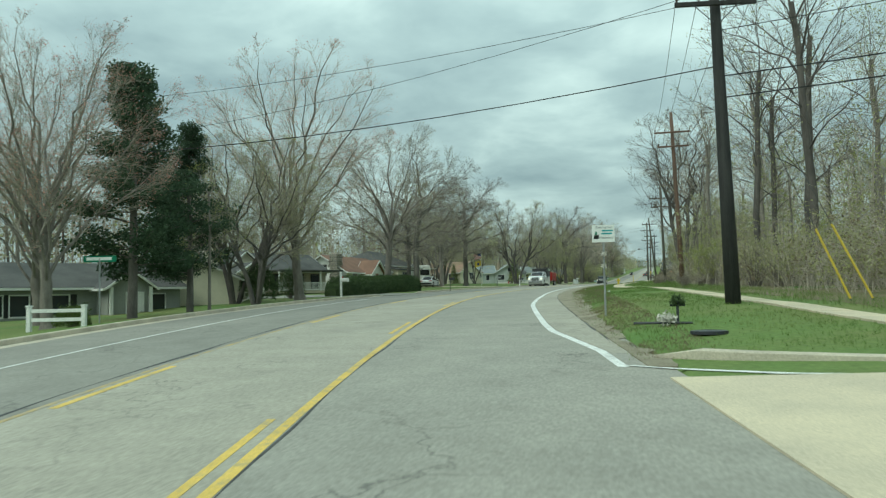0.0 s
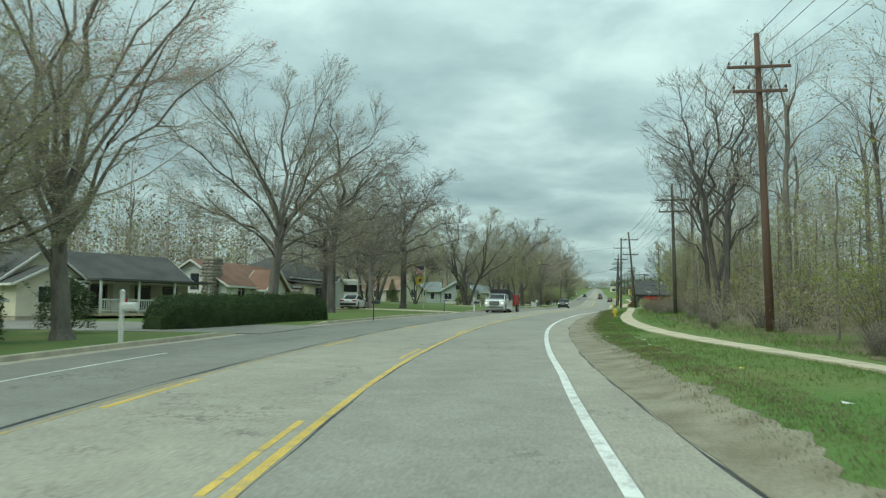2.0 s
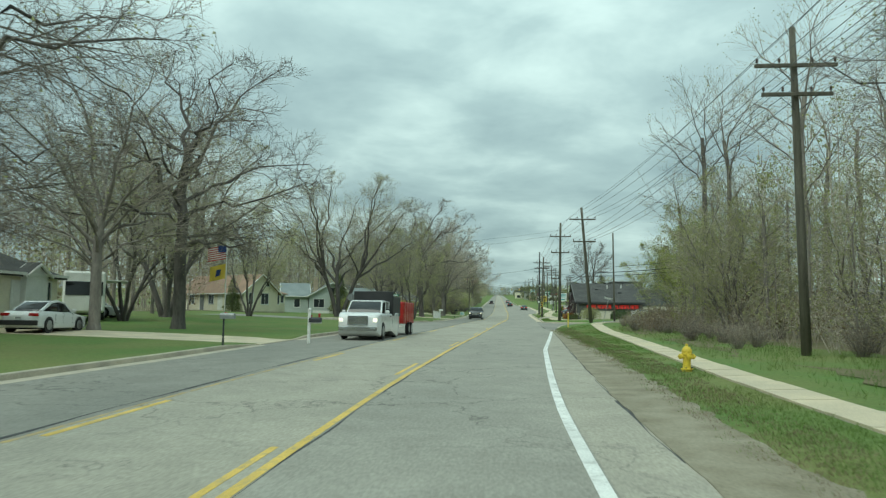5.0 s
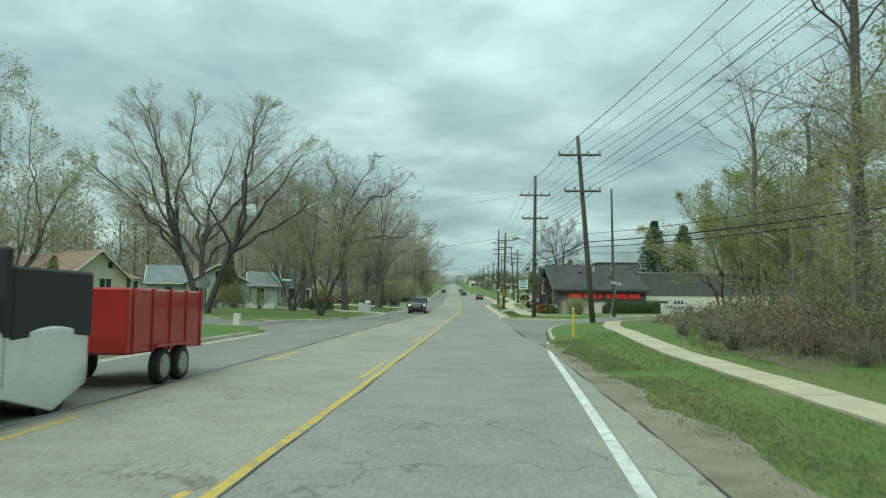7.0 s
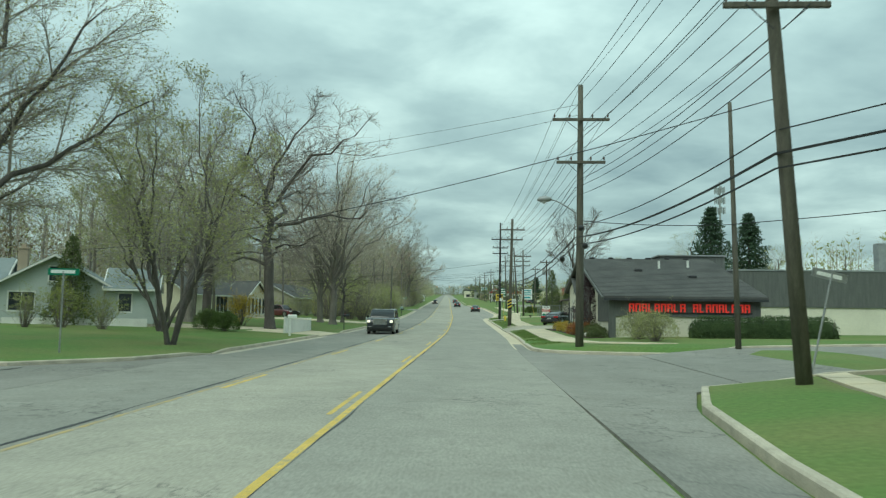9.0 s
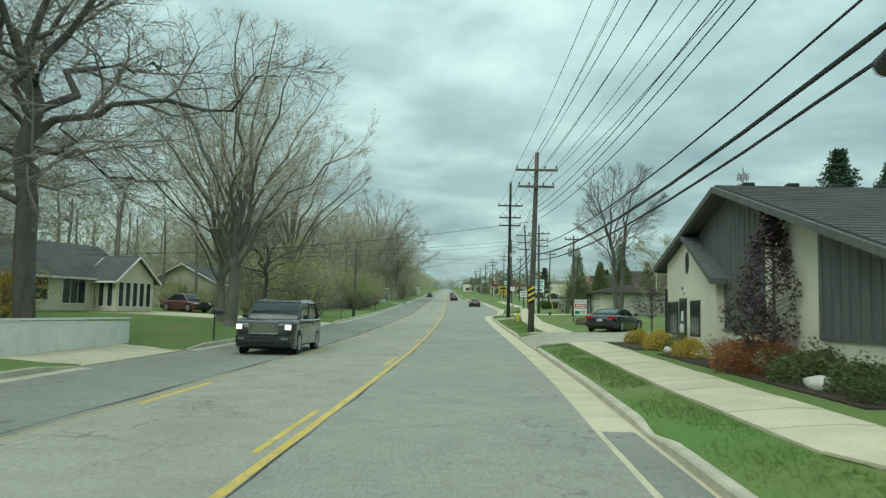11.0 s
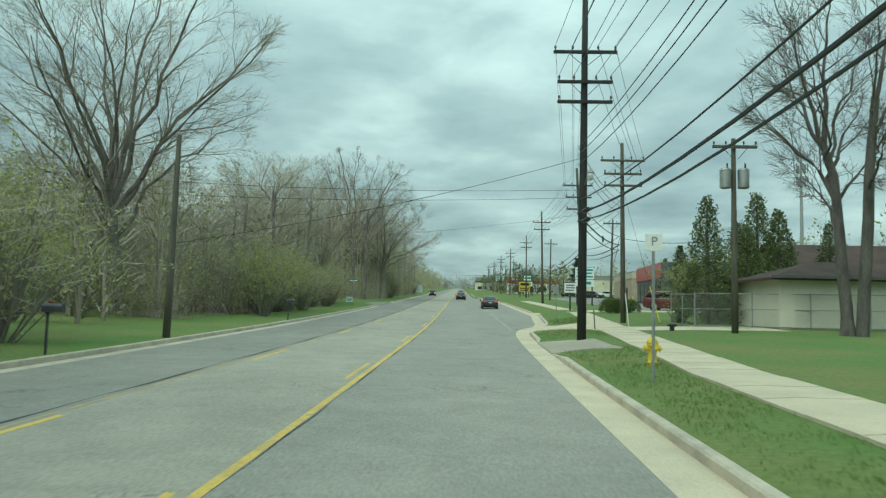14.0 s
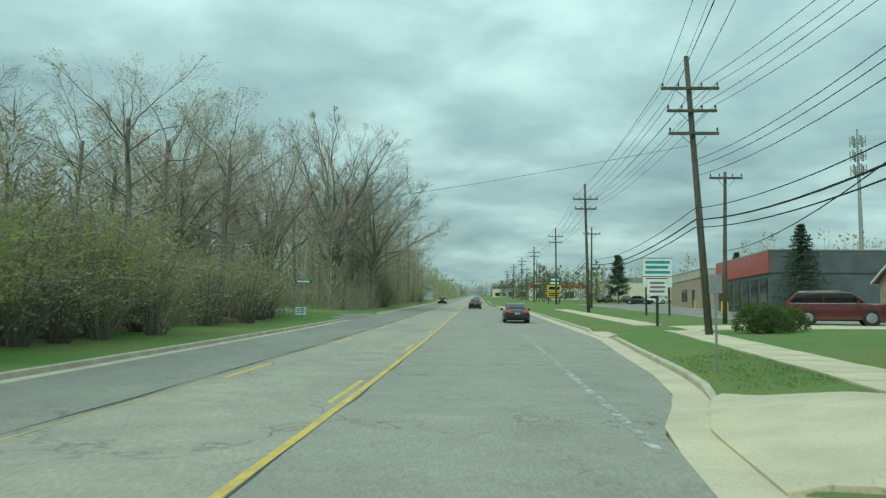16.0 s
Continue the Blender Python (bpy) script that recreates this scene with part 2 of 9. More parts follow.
HEDGE_LEAF = material("hedge_leaf", (0.09, 0.13, 0.052), (0.058, 0.088, 0.038), rough=0.7, bump=0, jitter=0.4, thin=0.4, island=True, spec=0.2)
BUSH_LEAF = material("bush_leaf", (0.12, 0.165, 0.05), (0.08, 0.115, 0.035), rough=0.7, bump=0, jitter=0.35, thin=0.4, island=True, spec=0.15)
YELLOW_FLOWER = material("forsythia_flower", (0.55, 0.4, 0.07), (0.4, 0.3, 0.06), rough=0.7, bump=0, jitter=0.25, thin=0.4, island=True)
ORANGE_LEAF = material("orange_spirea_leaf", (0.36, 0.15, 0.06), (0.26, 0.12, 0.05), rough=0.7, bump=0, jitter=0.3, thin=0.4, island=True)
PURPLE_LEAF = material("purple_plum_leaf", (0.075, 0.045, 0.05), (0.05, 0.032, 0.035), rough=0.7, bump=0, jitter=0.3, island=True)
WOOD_POLE = material("pole_wood", (0.135, 0.127, 0.1), (0.088, 0.083, 0.067), rough=0.92, scale=2, fine=14, bump=0.6, stretch=(4, 4, 0.4))
WOOD_RED = material("pole_wood_reddish", (0.18, 0.11, 0.08), (0.13, 0.09, 0.07), rough=0.92, scale=1.2, fine=14, bump=0.6, stretch=(4, 4, 0.4))
WOOD_DARK = material("pole_wood_creosote", (0.045, 0.045, 0.043), (0.03, 0.03, 0.03), rough=0.85, scale=2, fine=14, bump=0.6, stretch=(4, 4, 0.4))
METAL = material("galvanised_steel", (0.38, 0.39, 0.38), (0.28, 0.29, 0.29), rough=0.5, metal=0.7, bump=0.05)
METAL_DARK = material("dark_metal", (0.06, 0.065, 0.07), (0.04, 0.04, 0.045), rough=0.5, metal=0.3, bump=0.05)
CABLE = material("black_cable", (0.02, 0.021, 0.022), (0.03, 0.03, 0.03), rough=0.6, bump=0)
WIRE = material("bare_wire", (0.07, 0.08, 0.08), (0.05, 0.06, 0.06), rough=0.5, metal=0.3, bump=0)
CERAMIC = material("brown_porcelain", (0.07, 0.045, 0.035), rough=0.25, bump=0)
WHITE = material("white_paint", (0.74, 0.74, 0.7), (0.62, 0.62, 0.58), rough=0.6, scale=1.2, fine=20, bump=0.06)
CREAM = material("cream_siding", (0.68, 0.64, 0.49), (0.6, 0.56, 0.43), rough=0.7, scale=0.8, fine=20, bump=0.06)
SLATE = material("slate_painted_block", (0.13, 0.15, 0.16), (0.1, 0.115, 0.125), rough=0.8, scale=0.8, fine=20, bump=0.1)
GREY_SIDING = material("grey_siding", (0.3, 0.31, 0.28), (0.25, 0.26, 0.235), rough=0.7, scale=0.8, fine=20, bump=0.06)
BLUE_SIDING = material("pale_blue_siding", (0.46, 0.5, 0.47), (0.4, 0.44, 0.41), rough=0.7, scale=0.8, fine=20, bump=0.06)
TAN_SIDING = material("tan_siding", (0.5, 0.46, 0.36), (0.42, 0.39, 0.31), rough=0.7, scale=0.8, fine=20, bump=0.06)
SHINGLE = material("asphalt_shingle_grey", (0.1, 0.098, 0.092), (0.07, 0.07, 0.067), rough=0.9, scale=0.7, fine=16, bump=0.5)
SHINGLE_BROWN = material("asphalt_shingle_brown", (0.26, 0.15, 0.105), (0.2, 0.12, 0.088), rough=0.9, scale=0.7, fine=16, bump=0.5)
SHINGLE_UMBER = material("asphalt_shingle_umber", (0.085, 0.055, 0.045), (0.06, 0.042, 0.036), rough=0.9, scale=0.7, fine=16, bump=0.5)
SHINGLE_TAN = material("asphalt_shingle_tan", (0.3, 0.2, 0.14), (0.24, 0.165, 0.12), rough=0.9, scale=0.7, fine=16, bump=0.5)
SHINGLE_BLUE = material("asphalt_shingle_bluegrey", (0.23, 0.26, 0.255), (0.18, 0.21, 0.21), rough=0.9, scale=0.7, fine=16, bump=0.5)
STUCCO = material("cream_stucco", (0.7, 0.665, 0.54), (0.6, 0.57, 0.465), rough=0.88, scale=0.5, fine=30, bump=0.25)
BATTEN = material("grey_board", (0.13, 0.134, 0.126), (0.1, 0.104, 0.1), rough=0.8, scale=1.5, fine=18, bump=0.2, stretch=(4, 4, 0.5))
BRICK_TAN = material("tan_block", (0.4, 0.33, 0.24), (0.33, 0.27, 0.2), rough=0.9, scale=1.2, fine=20, bump=0.3)
STONE = material("field_stone", (0.33, 0.3, 0.26), (0.2, 0.185, 0.165), rough=0.9, scale=2.5, fine=20, bump=0.4, jitter=0.3)
GLASS = glass_material("window_glass")
CAR_GLASS = glass_material("car_glass", (0.012, 0.014, 0.015))
RUBBER = material("tyre_rubber", (0.022, 0.022, 0.023), (0.035, 0.034, 0.033), rough=0.85, bump=0.1)
RIM = material("alloy_rim", (0.42, 0.43, 0.43), (0.34, 0.35, 0.35), rough=0.35, metal=0.8, bump=0)
CHROME = material("chrome", (0.6, 0.6, 0.6), (0.5, 0.5, 0.5), rough=0.18, metal=0.95, bump=0)
BLACK_TRIM = material("black_plastic", (0.025, 0.026, 0.027), (0.035, 0.035, 0.036), rough=0.55, bump=0.05)
PAINT_WHITE = material("white_car_paint", (0.72, 0.73, 0.72), (0.66, 0.67, 0.66), rough=0.3, bump=0, coat=0.8)
PAINT_DARK = material("charcoal_car_paint", (0.03, 0.034, 0.036), (0.024, 0.027, 0.03), rough=0.25, bump=0, coat=1.0)
PAINT_BLACK = material("black_car_paint", (0.016, 0.017, 0.018), (0.02, 0.02, 0.02), rough=0.22, bump=0, coat=1.0)
PAINT_RED = material("red_paint", (0.4, 0.03, 0.025), (0.32, 0.025, 0.02), rough=0.4, bump=0, coat=0.4)
PAINT_MAROON = material("maroon_car_paint", (0.11, 0.028, 0.03), (0.085, 0.022, 0.024), rough=0.25, bump=0, coat=0.9)
LAMP_GLASS = material("headlight_lens", (0.62, 0.64, 0.64), (0.5, 0.52, 0.52), rough=0.12, bump=0)
HEADLIGHT_ON = glow_material("lit_headlight", (1.0, 0.9, 0.72), 0.9)
TAIL = material("tail_light_lens", (0.35, 0.012, 0.012), (0.26, 0.01, 0.01), rough=0.15, bump=0)
TAIL_ON = glow_material("lit_tail_light", (0.6, 0.03, 0.02), 0.35)
SIGN_GREEN = material("green_sign_sheet", (0.012, 0.19, 0.1), (0.01, 0.16, 0.085), rough=0.45, bump=0)
SIGN_WHITE = material("white_sign_sheet", (0.78, 0.79, 0.76), (0.7, 0.71, 0.68), rough=0.45, bump=0)
SIGN_RED = material("red_sign_sheet", (0.5, 0.03, 0.03), (0.43, 0.03, 0.03), rough=0.45, bump=0)
SIGN_GREY = material("grey_print", (0.22, 0.23, 0.23), rough=0.5, bump=0)
SIGN_BLACK = material("black_print", (0.02, 0.02, 0.02), rough=0.5, bump=0)
SIGN_TEAL = material("teal_print", (0.05, 0.34, 0.36), rough=0.5, bump=0)
SIGN_YELLOW = material("yellow_sheet", (0.68, 0.5, 0.07), (0.58, 0.42, 0.07), rough=0.5, bump=0)
SIGN_BLUE = material("blue_cloth", (0.03, 0.06, 0.2), rough=0.8, bump=0)
HYDRANT_YELLOW = material("yellow_hydrant_paint", (0.7, 0.54, 0.06), (0.58, 0.42, 0.06), rough=0.5, scale=6, bump=0.1)
# faint emission put into the sign letters' red, brightening it without a lamp
LETTER_RED = glow_material("red_letter_glow", (0.85, 0.05, 0.04), 0.25)
MULCH = material("mulch", (0.07, 0.045, 0.032), (0.04, 0.028, 0.022), rough=0.95, scale=4, fine=25, bump=0.9)
ROCK = material("pale_boulder", (0.6, 0.57, 0.5), (0.45, 0.42, 0.37), rough=0.85, scale=3, fine=20, bump=0.4)


# ---------- the lie of the land ----------
Z_TABLE = [(-89.6, -3.81), (-44.8, -2.13), (0, 0), (12.54, 0.69), (25.42, 1.21), (38.64, 1.59), (52.53, 1.88), (66.98, 2.17), (84, 2.51),
           (101.36, 2.82), (115.36, 3.02), (147.84, 3.39), (174.72, 3.66), (190.4, 3.83), (206.08, 4.08), (221.76, 4.39), (237.44, 4.77), (268.8, 5.66),
           (313.6, 7.11), (380.8, 9.41), (515.2, 14.11), (1680, 53.76)]
X_TABLE = [(-89.6, 42.56), (-44.8, 23.3), (-22.4, 15.9), (0, 9.91), (13.89, 6.33), (28.78, 3.02), (42.11, 0.62), (56, -1.06), (67.2, -1.96),
           (80.64, -2.41), (95.2, -2.46), (112, -2.35), (151.2, -2.41), (174.72, -2.43), (190.4, -2.52), (207.2, -2.8), (225.12, -3.21),
           (237.44, -3.47), (250.88, -3.81), (267.68, -4.37), (291.2, -5.21), (1680, -57.57)]


def spline(table, y):
    """A smooth curve through a table."""
    xs, v = (np.array([r[i] for r in table], float) for i in (0, 1))
    h, d = np.diff(xs), np.diff(v) / np.diff(xs)
    m = np.r_[d[0], (d[1:] * h[:-1] + d[:-1] * h[1:]) / (h[1:] + h[:-1]), d[-1]]
    y = min(max(y, xs[0]), xs[-1])
    i = min(max(int(np.searchsorted(xs, y)) - 1, 0), len(h) - 1)
    s, k = (y - xs[i]) / h[i], h[i]
    return float(v[i] * (1 + 2 * s) * (1 - s) ** 2 + v[i + 1] * s * s * (3 - 2 * s) + k * m[i] * s * (1 - s) ** 2 - k * m[i + 1] * s * s * (1 - s))


_cache = {}


def road_x(y):
    k = round(y, 2)
    if k not in _cache:
        _cache[k] = (spline(X_TABLE, k), spline(Z_TABLE, k), math.hypot(1, (spline(X_TABLE, k + .5) - spline(X_TABLE, k - .5))))
    return _cache[k][0]


def at(y, u):
    """World x of a line u metres right of the double yellow line."""
    return road_x(y) + u * _cache[round(y, 2)][2]


def side(x, y):
    """Metres right of the double yellow line."""
    return (x - road_x(y)) / _cache[round(y, 2)][2]


def ramp(v, pts):
    return float(np.interp(v, [p[0] for p in pts], [p[1] for p in pts]))


RIGHT_OPEN = [(-33.6, 12.32), (147.8, 161.2), (193.2, 202.72), (231.6, 238.4), (245.0, 252.2), (275.52, 281.12)]
LEFT_OPEN = [(54.88, 63.84), (98, 103.04), (139.2, 150), (179.2, 187.04), (212.8, 219.52), (297.92, 315.84)]
LEFT_CURB = [(-89.6, -10.42), (22.4, -10.08), (50.4, -9.18), (67.2, -8.96), (89.6, -8.18), (112, -8.06), (336, -8.06), (1680, -8.06)]
ROAD_LEFT = LEFT_CURB
LEFT_CURB = LEFT_CURB[:6] + [(133.8, -8.06), (137.2, -9.1), (139.3, -11.2), (139.6, -13.5), (149.9, -13.5), (150.4, -11.8), (153.5, -9.3), (158, -8.12), (160, -8.06)] + LEFT_CURB[6:]
ROAD_RIGHT = [(-89.6, 5.15), (112, 5.04), (168, 5.1), (237.44, 5.2), (244, 5.35), (248.6, 5.75), (252.6, 6.9), (257, 7.45), (265, 8.0), (274, 8.7), (336, 8.7), (380.8, 5.15), (1680, 5.15)]
RIGHT_CURB = [(-89.6, 5.15), (112, 5.04), (127, 5.1), (131, 5.45), (137, 5.9), (142.5, 6.6), (146, 7.6), (147.6, 9.6), (148, 12), (161, 12), (161.12, 10.6), (161.3, 8.5), (161.6, 7.1), (162.2, 6.0), (162.9, 5.35), (164.3, 5.0), (166, 4.95), (171, 5.0), (178, 5.12), (237.44, 5.2), (244, 5.35), (248.6, 5.75), (252.6, 6.9), (257, 7.45), (265, 8.0), (274, 8.7), (336, 8.7), (380.8, 5.15), (1680, 5.15)]


def openness(y, spans):
    return max(min(1, max(0, min(y - a, b - y) / 0.8 + 0.5)) for a, b in spans)


def lift(u, y):
    """Height of the ground beside the road over the road's middle."""
    if u < 0:
        c = ramp(y, LEFT_CURB)
        if u > c - 0.05:
            return 0.0
        d = c - u
        step = 0.13 * (1 - openness(y, LEFT_OPEN))
        return max(step, 0) * min(1, (d - .05) / .12) * max(0, 1 - d / 5) + ramp(y, [(0, -1.0), (38, -.8), (52, -.1), (72, .2), (100, .5), (125, 1)]) * ramp(d, [(0, 0), (5.6, 0.34), (12.32, 0.56), (25.76, 0.84), (67.2, 1.34), (280, 4.48)])
    c = ramp(y, RIGHT_CURB)
    if u < c + 0.05:
        return 0.0
    d = u - c
    k = min(1, max(0, (y - 121) / 9))
    step = 0.13 * (1 - openness(y, RIGHT_OPEN)) * k
    low = ramp(d, [(0, 0), (2.8, 0.11), (6.72, 0.22), (28, 0.56), (67.2, 1.68), (280, 8.96)])
    high = ramp(d, [(0, 0), (2.24, 0.34), (7.84, 0.5), (28, 0.67), (67.2, 1.01), (280, 3.36)])
    hump = .22 * ramp(y, [(13, 0), (18, .6), (22, 1), (42, 1), (54, 0)]) * ramp(d, [(0, 0), (1.2, 1), (4, 1), (7.5, 0)])
    return step * min(1, (d - .05) / .12) * max(0, 1 - d / 3) + low * (1 - k) + high * k + hump


def gz(x, y):
    road_x(y)
    return _cache[round(y, 2)][1] + lift(side(x, y), y)


def part(name, bm, mat, parent=None, label="", smooth=False):
    """Link a bmesh as one mesh object, under a parent if one is given."""
    me = bpy.data.meshes.new(name)
    bm.to_mesh(me)
    bm.free()
    for m in (mat if isinstance(mat, (list, tuple)) else [mat]):
        me.materials.append(m)
    if smooth:
        me.polygons.foreach_set("use_smooth", [True] * len(me.polygons))
    ob = new(name, me)
    if parent:
        ob.parent = parent
    if label:
        tagged(ob, label)
    return ob


def raw(name, verts, faces, mat, parent=None, label="", smooth=False, index=None):
    me = bpy.data.meshes.new(name)
    me.from_pydata([tuple(map(float, v)) for v in verts], [], faces)
    for m in (mat if isinstance(mat, (list, tuple)) else [mat]):
        me.materials.append(m)
    if index is not None:
        me.polygons.foreach_set("material_index", index)
    if smooth:
        me.polygons.foreach_set("use_smooth", [True] * len(me.polygons))
    ob = new(name, me)
    if parent:
        ob.parent = parent
    if label:
        tagged(ob, label)
    return ob


def base(name, x, y, z=None, rz=0, **tags):
    """An empty at a thing's foot."""
    ob = new(name)
    ob.matrix_world = pose(x, y, gz(x, y) if z is None else z, 0, 0, rz)
    ob.empty_display_size = 0.2
    return tagged(ob, **tags)


def add_box(bm, x0, x1, y0, y1, z0, z1, bevel=0.0, mat=0):
    vs = [bm.verts.new(p) for p in itertools.product((x0, x1), (y0, y1), (z0, z1))]
    fs = [bm.faces.new([vs[i] for i in f]) for f in ((0, 1, 3, 2), (4, 6, 7, 5), (0, 4, 5, 1), (2, 3, 7, 6), (0, 2, 6, 4), (1, 5, 7, 3))]
    for f in fs:
        f.material_index = mat
    if bevel:
        es = list({e for f in fs for e in f.edges})
        bmesh.ops.bevel(bm, geom=es, offset=bevel, segments=1, affect="EDGES")
    return vs


def box(x0, x1, y0, y1, z0, z1, bevel=0.0):
    bm = bmesh.new()
    add_box(bm, x0, x1, y0, y1, z0, z1, bevel)
    return bm


def add_tube(bm, pts, radii, n=8, cap=True):
    """A tube along points."""
    rings = []
    pts = [Vector(p) for p in pts]
    for i, p in enumerate(pts):
        d = (pts[min(i + 1, len(pts) - 1)] - pts[max(i - 1, 0)]).normalized()
        a = d.orthogonal().normalized() if abs(d.z) < .9 else Vector((1, 0, 0))
        a = (a - d * a.dot(d)).normalized()
        b = d.cross(a)
        r = radii[i] if isinstance(radii, (list, tuple)) else radii
        rings.append([bm.verts.new(p + (a * math.cos(t) + b * math.sin(t)) * r) for t in [2 * math.pi * k / n for k in range(n)]])
    for r0, r1 in zip(rings, rings[1:]):
        for k in range(n):
            bm.faces.new((r0[k], r0[(k + 1) % n], r1[(k + 1) % n], r1[k]))
    if cap:
        bm.faces.new(list(reversed(rings[0])))
        bm.faces.new(rings[-1])
    return rings


def tube(pts, radii, n=8, cap=True):
    bm = bmesh.new()
    add_tube(bm, pts, radii, n, cap)
    return bm


def lathe(profile, n=16, x=0, y=0):
    """A turned shape from (radius, z) pairs."""
    bm = bmesh.new()
    add_lathe(bm, profile, n, x, y)
    return bm


def add_lathe(bm, profile, n=16, x=0, y=0):
    rings = [[bm.verts.new((x + r * math.cos(2 * math.pi * k / n), y + r * math.sin(2 * math.pi * k / n), z)) for k in range(n)] for r, z in profile]
    for a, b in zip(rings, rings[1:]):
        for k in range(n):
            bm.faces.new((a[k], a[(k + 1) % n], b[(k + 1) % n], b[k]))
    bm.faces.new(list(reversed(rings[0])))
    bm.faces.new(rings[-1])


def build_ground():
    rows = sorted(set([-89, -65, -45] + [float(v) for v in range(-30, 370)] + [float(v) for v in range(370, 780, 10)] + [850, 1000, 1300, 1680]))
    off = [-.1, .06, .12, .18, .3, .6, 1.0, 1.5, 2.0, 2.25, 2.6, 3.0, 3.5, 4.2, 5, 5.6, 6.7, 7.85, 9.5, 12.3, 15, 19, 24, 28, 36, 48, 67, 110, 280, 660]
    cols = [("L", d) for d in reversed(off)] + [("M", -4.0), ("M", 0.0), ("M", 3.0)] + [("R", d) for d in off]
    nc = len(cols)
    verts = []
    for y in rows:
        c0, c1 = ramp(y, LEFT_CURB), ramp(y, RIGHT_CURB)
        for where, d in cols:
            u = c0 - d if where == "L" else c1 + d if where == "R" else d
            drop = -0.05 if c0 - .1 < u < c1 + .1 else 0.0
            x = at(y, u)
            bumpy = 0.0 if -9 < u < 10 else 0.05 * noise.noise((x * .15, y * .15, 0))
            verts.append((x, y, gz(x, y) + drop + bumpy))
    faces = [(r * nc + c, r * nc + c + 1, (r + 1) * nc + c + 1, (r + 1) * nc + c) for r in range(len(rows) - 1) for c in range(nc - 1)]
    ob = raw("ground", verts, faces, [GRASS], smooth=True)
    tagged(ob, "green spring lawn and verge with worn brownish patches", "ground", kind="structure")
    return ob


def strip(name, y0, y1, u0, u1, dz, mat, label, category, kind="structure", step=2.0, thick=0.05, cross=1, skew=0.0, parent=None):
    """A slab that follows the land; u0 and u1 are numbers or functions of y."""
    f0 = u0 if callable(u0) else (lambda y: u0)
    f1 = u1 if callable(u1) else (lambda y: u1)
    n = max(1, int(round((y1 - y0) / step)))
    verts, faces = [], []
    w = cross + 1
    for i in range(n + 1):
        y = y0 + (y1 - y0) * i / n
        for k in range(w):
            u = f0(y) + (f1(y) - f0(y)) * k / cross
            yy = y + skew * (u - f0(y))
            x = at(yy, u)
            verts.append((x, yy, gz(x, yy) + dz))
    top = len(verts)
    edge = [i * w for i in range(n + 1)] + [n * w + k for k in range(1, w)] + [i * w + cross for i in range(n - 1, -1, -1)] + [k for k in range(cross - 1, 0, -1)]
    faces += [(i * w + k, i * w + k + 1, (i + 1) * w + k + 1, (i + 1) * w + k) for i in range(n) for k in range(cross)]
    low = {}
    for e in edge:
        low[e] = len(verts)
        verts.append((verts[e][0], verts[e][1], verts[e][2] - thick))
    for a, b in zip(edge, edge[1:] + edge[:1]):
        faces.append((a, b, low[b], low[a]))
    ob = raw(name, verts, faces, mat, parent)
    if label:
        tagged(ob, label, category, kind=kind)
    return ob


def curb(name, pts, height=0.15, width=0.16, label="pale weathered concrete kerb along the road", parent=None):
    """A kerb with a rounded nose along (u, y) points; the road lies on its left-hand side when width > 0."""
    prof = [(0, -0.1), (0.0, height - .03), (0.03, height), (width - .02, height), (width, height - .02), (width, -0.1)]
    line = []
    for (ua, ya), (ub, yb) in zip(pts, pts[1:]):
        n = max(1, int(math.hypot(at(yb, ub) - at(ya, ua), yb - ya) / 1.5))
        line += [(ua + (ub - ua) * i / n, ya + (yb - ya) * i / n) for i in range(n)]
    line.append(pts[-1])
    P = [Vector((at(y, u), y, 0)) for u, y in line]
    verts, faces = [], []
    for i, p in enumerate(P):
        d = (P[min(i + 1, len(P) - 1)] - P[max(i - 1, 0)]).normalized()
        nrm = Vector((d.y, -d.x, 0))
        low = gz(p.x, p.y) if abs(lift(*[side(p.x, p.y), p.y])) > .2 else _cache[round(p.y, 2)][1]
        fade = min(1, (min(i, len(P) - 1 - i) + .25) / 1.2)
        for a, h in prof:
            q = p + nrm * a
            verts.append((q.x, q.y, low + (h * fade if h > 0 else h)))
    m = len(prof)
    faces = [(i * m + k, i * m + k + 1, (i + 1) * m + k + 1, (i + 1) * m + k) for i in range(len(P) - 1) for k in range(m - 1)]
    faces += [tuple(range(m)), tuple(reversed(range((len(P) - 1) * m, len(P) * m)))]
    ob = raw(name, verts, faces, CURB, parent)
    if not parent:
        tagged(ob, label, "kerb", kind="structure")
    return ob


build_ground()
WHITE_U = [(13.9, 4.3), (18.7, 3.6), (31, 3.45), (43, 3.8), (64, 3.62), (80, 3.52), (98.6, 3.7), (112, 4.2), (121, 4.54), (130, 5.1)]
strip("road", -89.6, 1680, 0, lambda y: ramp(y, ROAD_RIGHT) - (0.0 if y < 132 else 0.69), 0.0, ASPHALT,
      "grey worn asphalt driving lane with hairline cracks", "road", thick=0.2, cross=4)
strip("road", -89.6, 1680, -3.696, 0, 0.0, ASPHALT_MID, "lighter worn asphalt centre turn lane with cracks", "road", thick=0.2, cross=2)
strip("road", -89.6, 1680, lambda y: ramp(y, ROAD_LEFT) + .02, -3.696, 0.0, ASPHALT_DARK, "darker patched asphalt oncoming lane", "road", thick=0.2, cross=2)

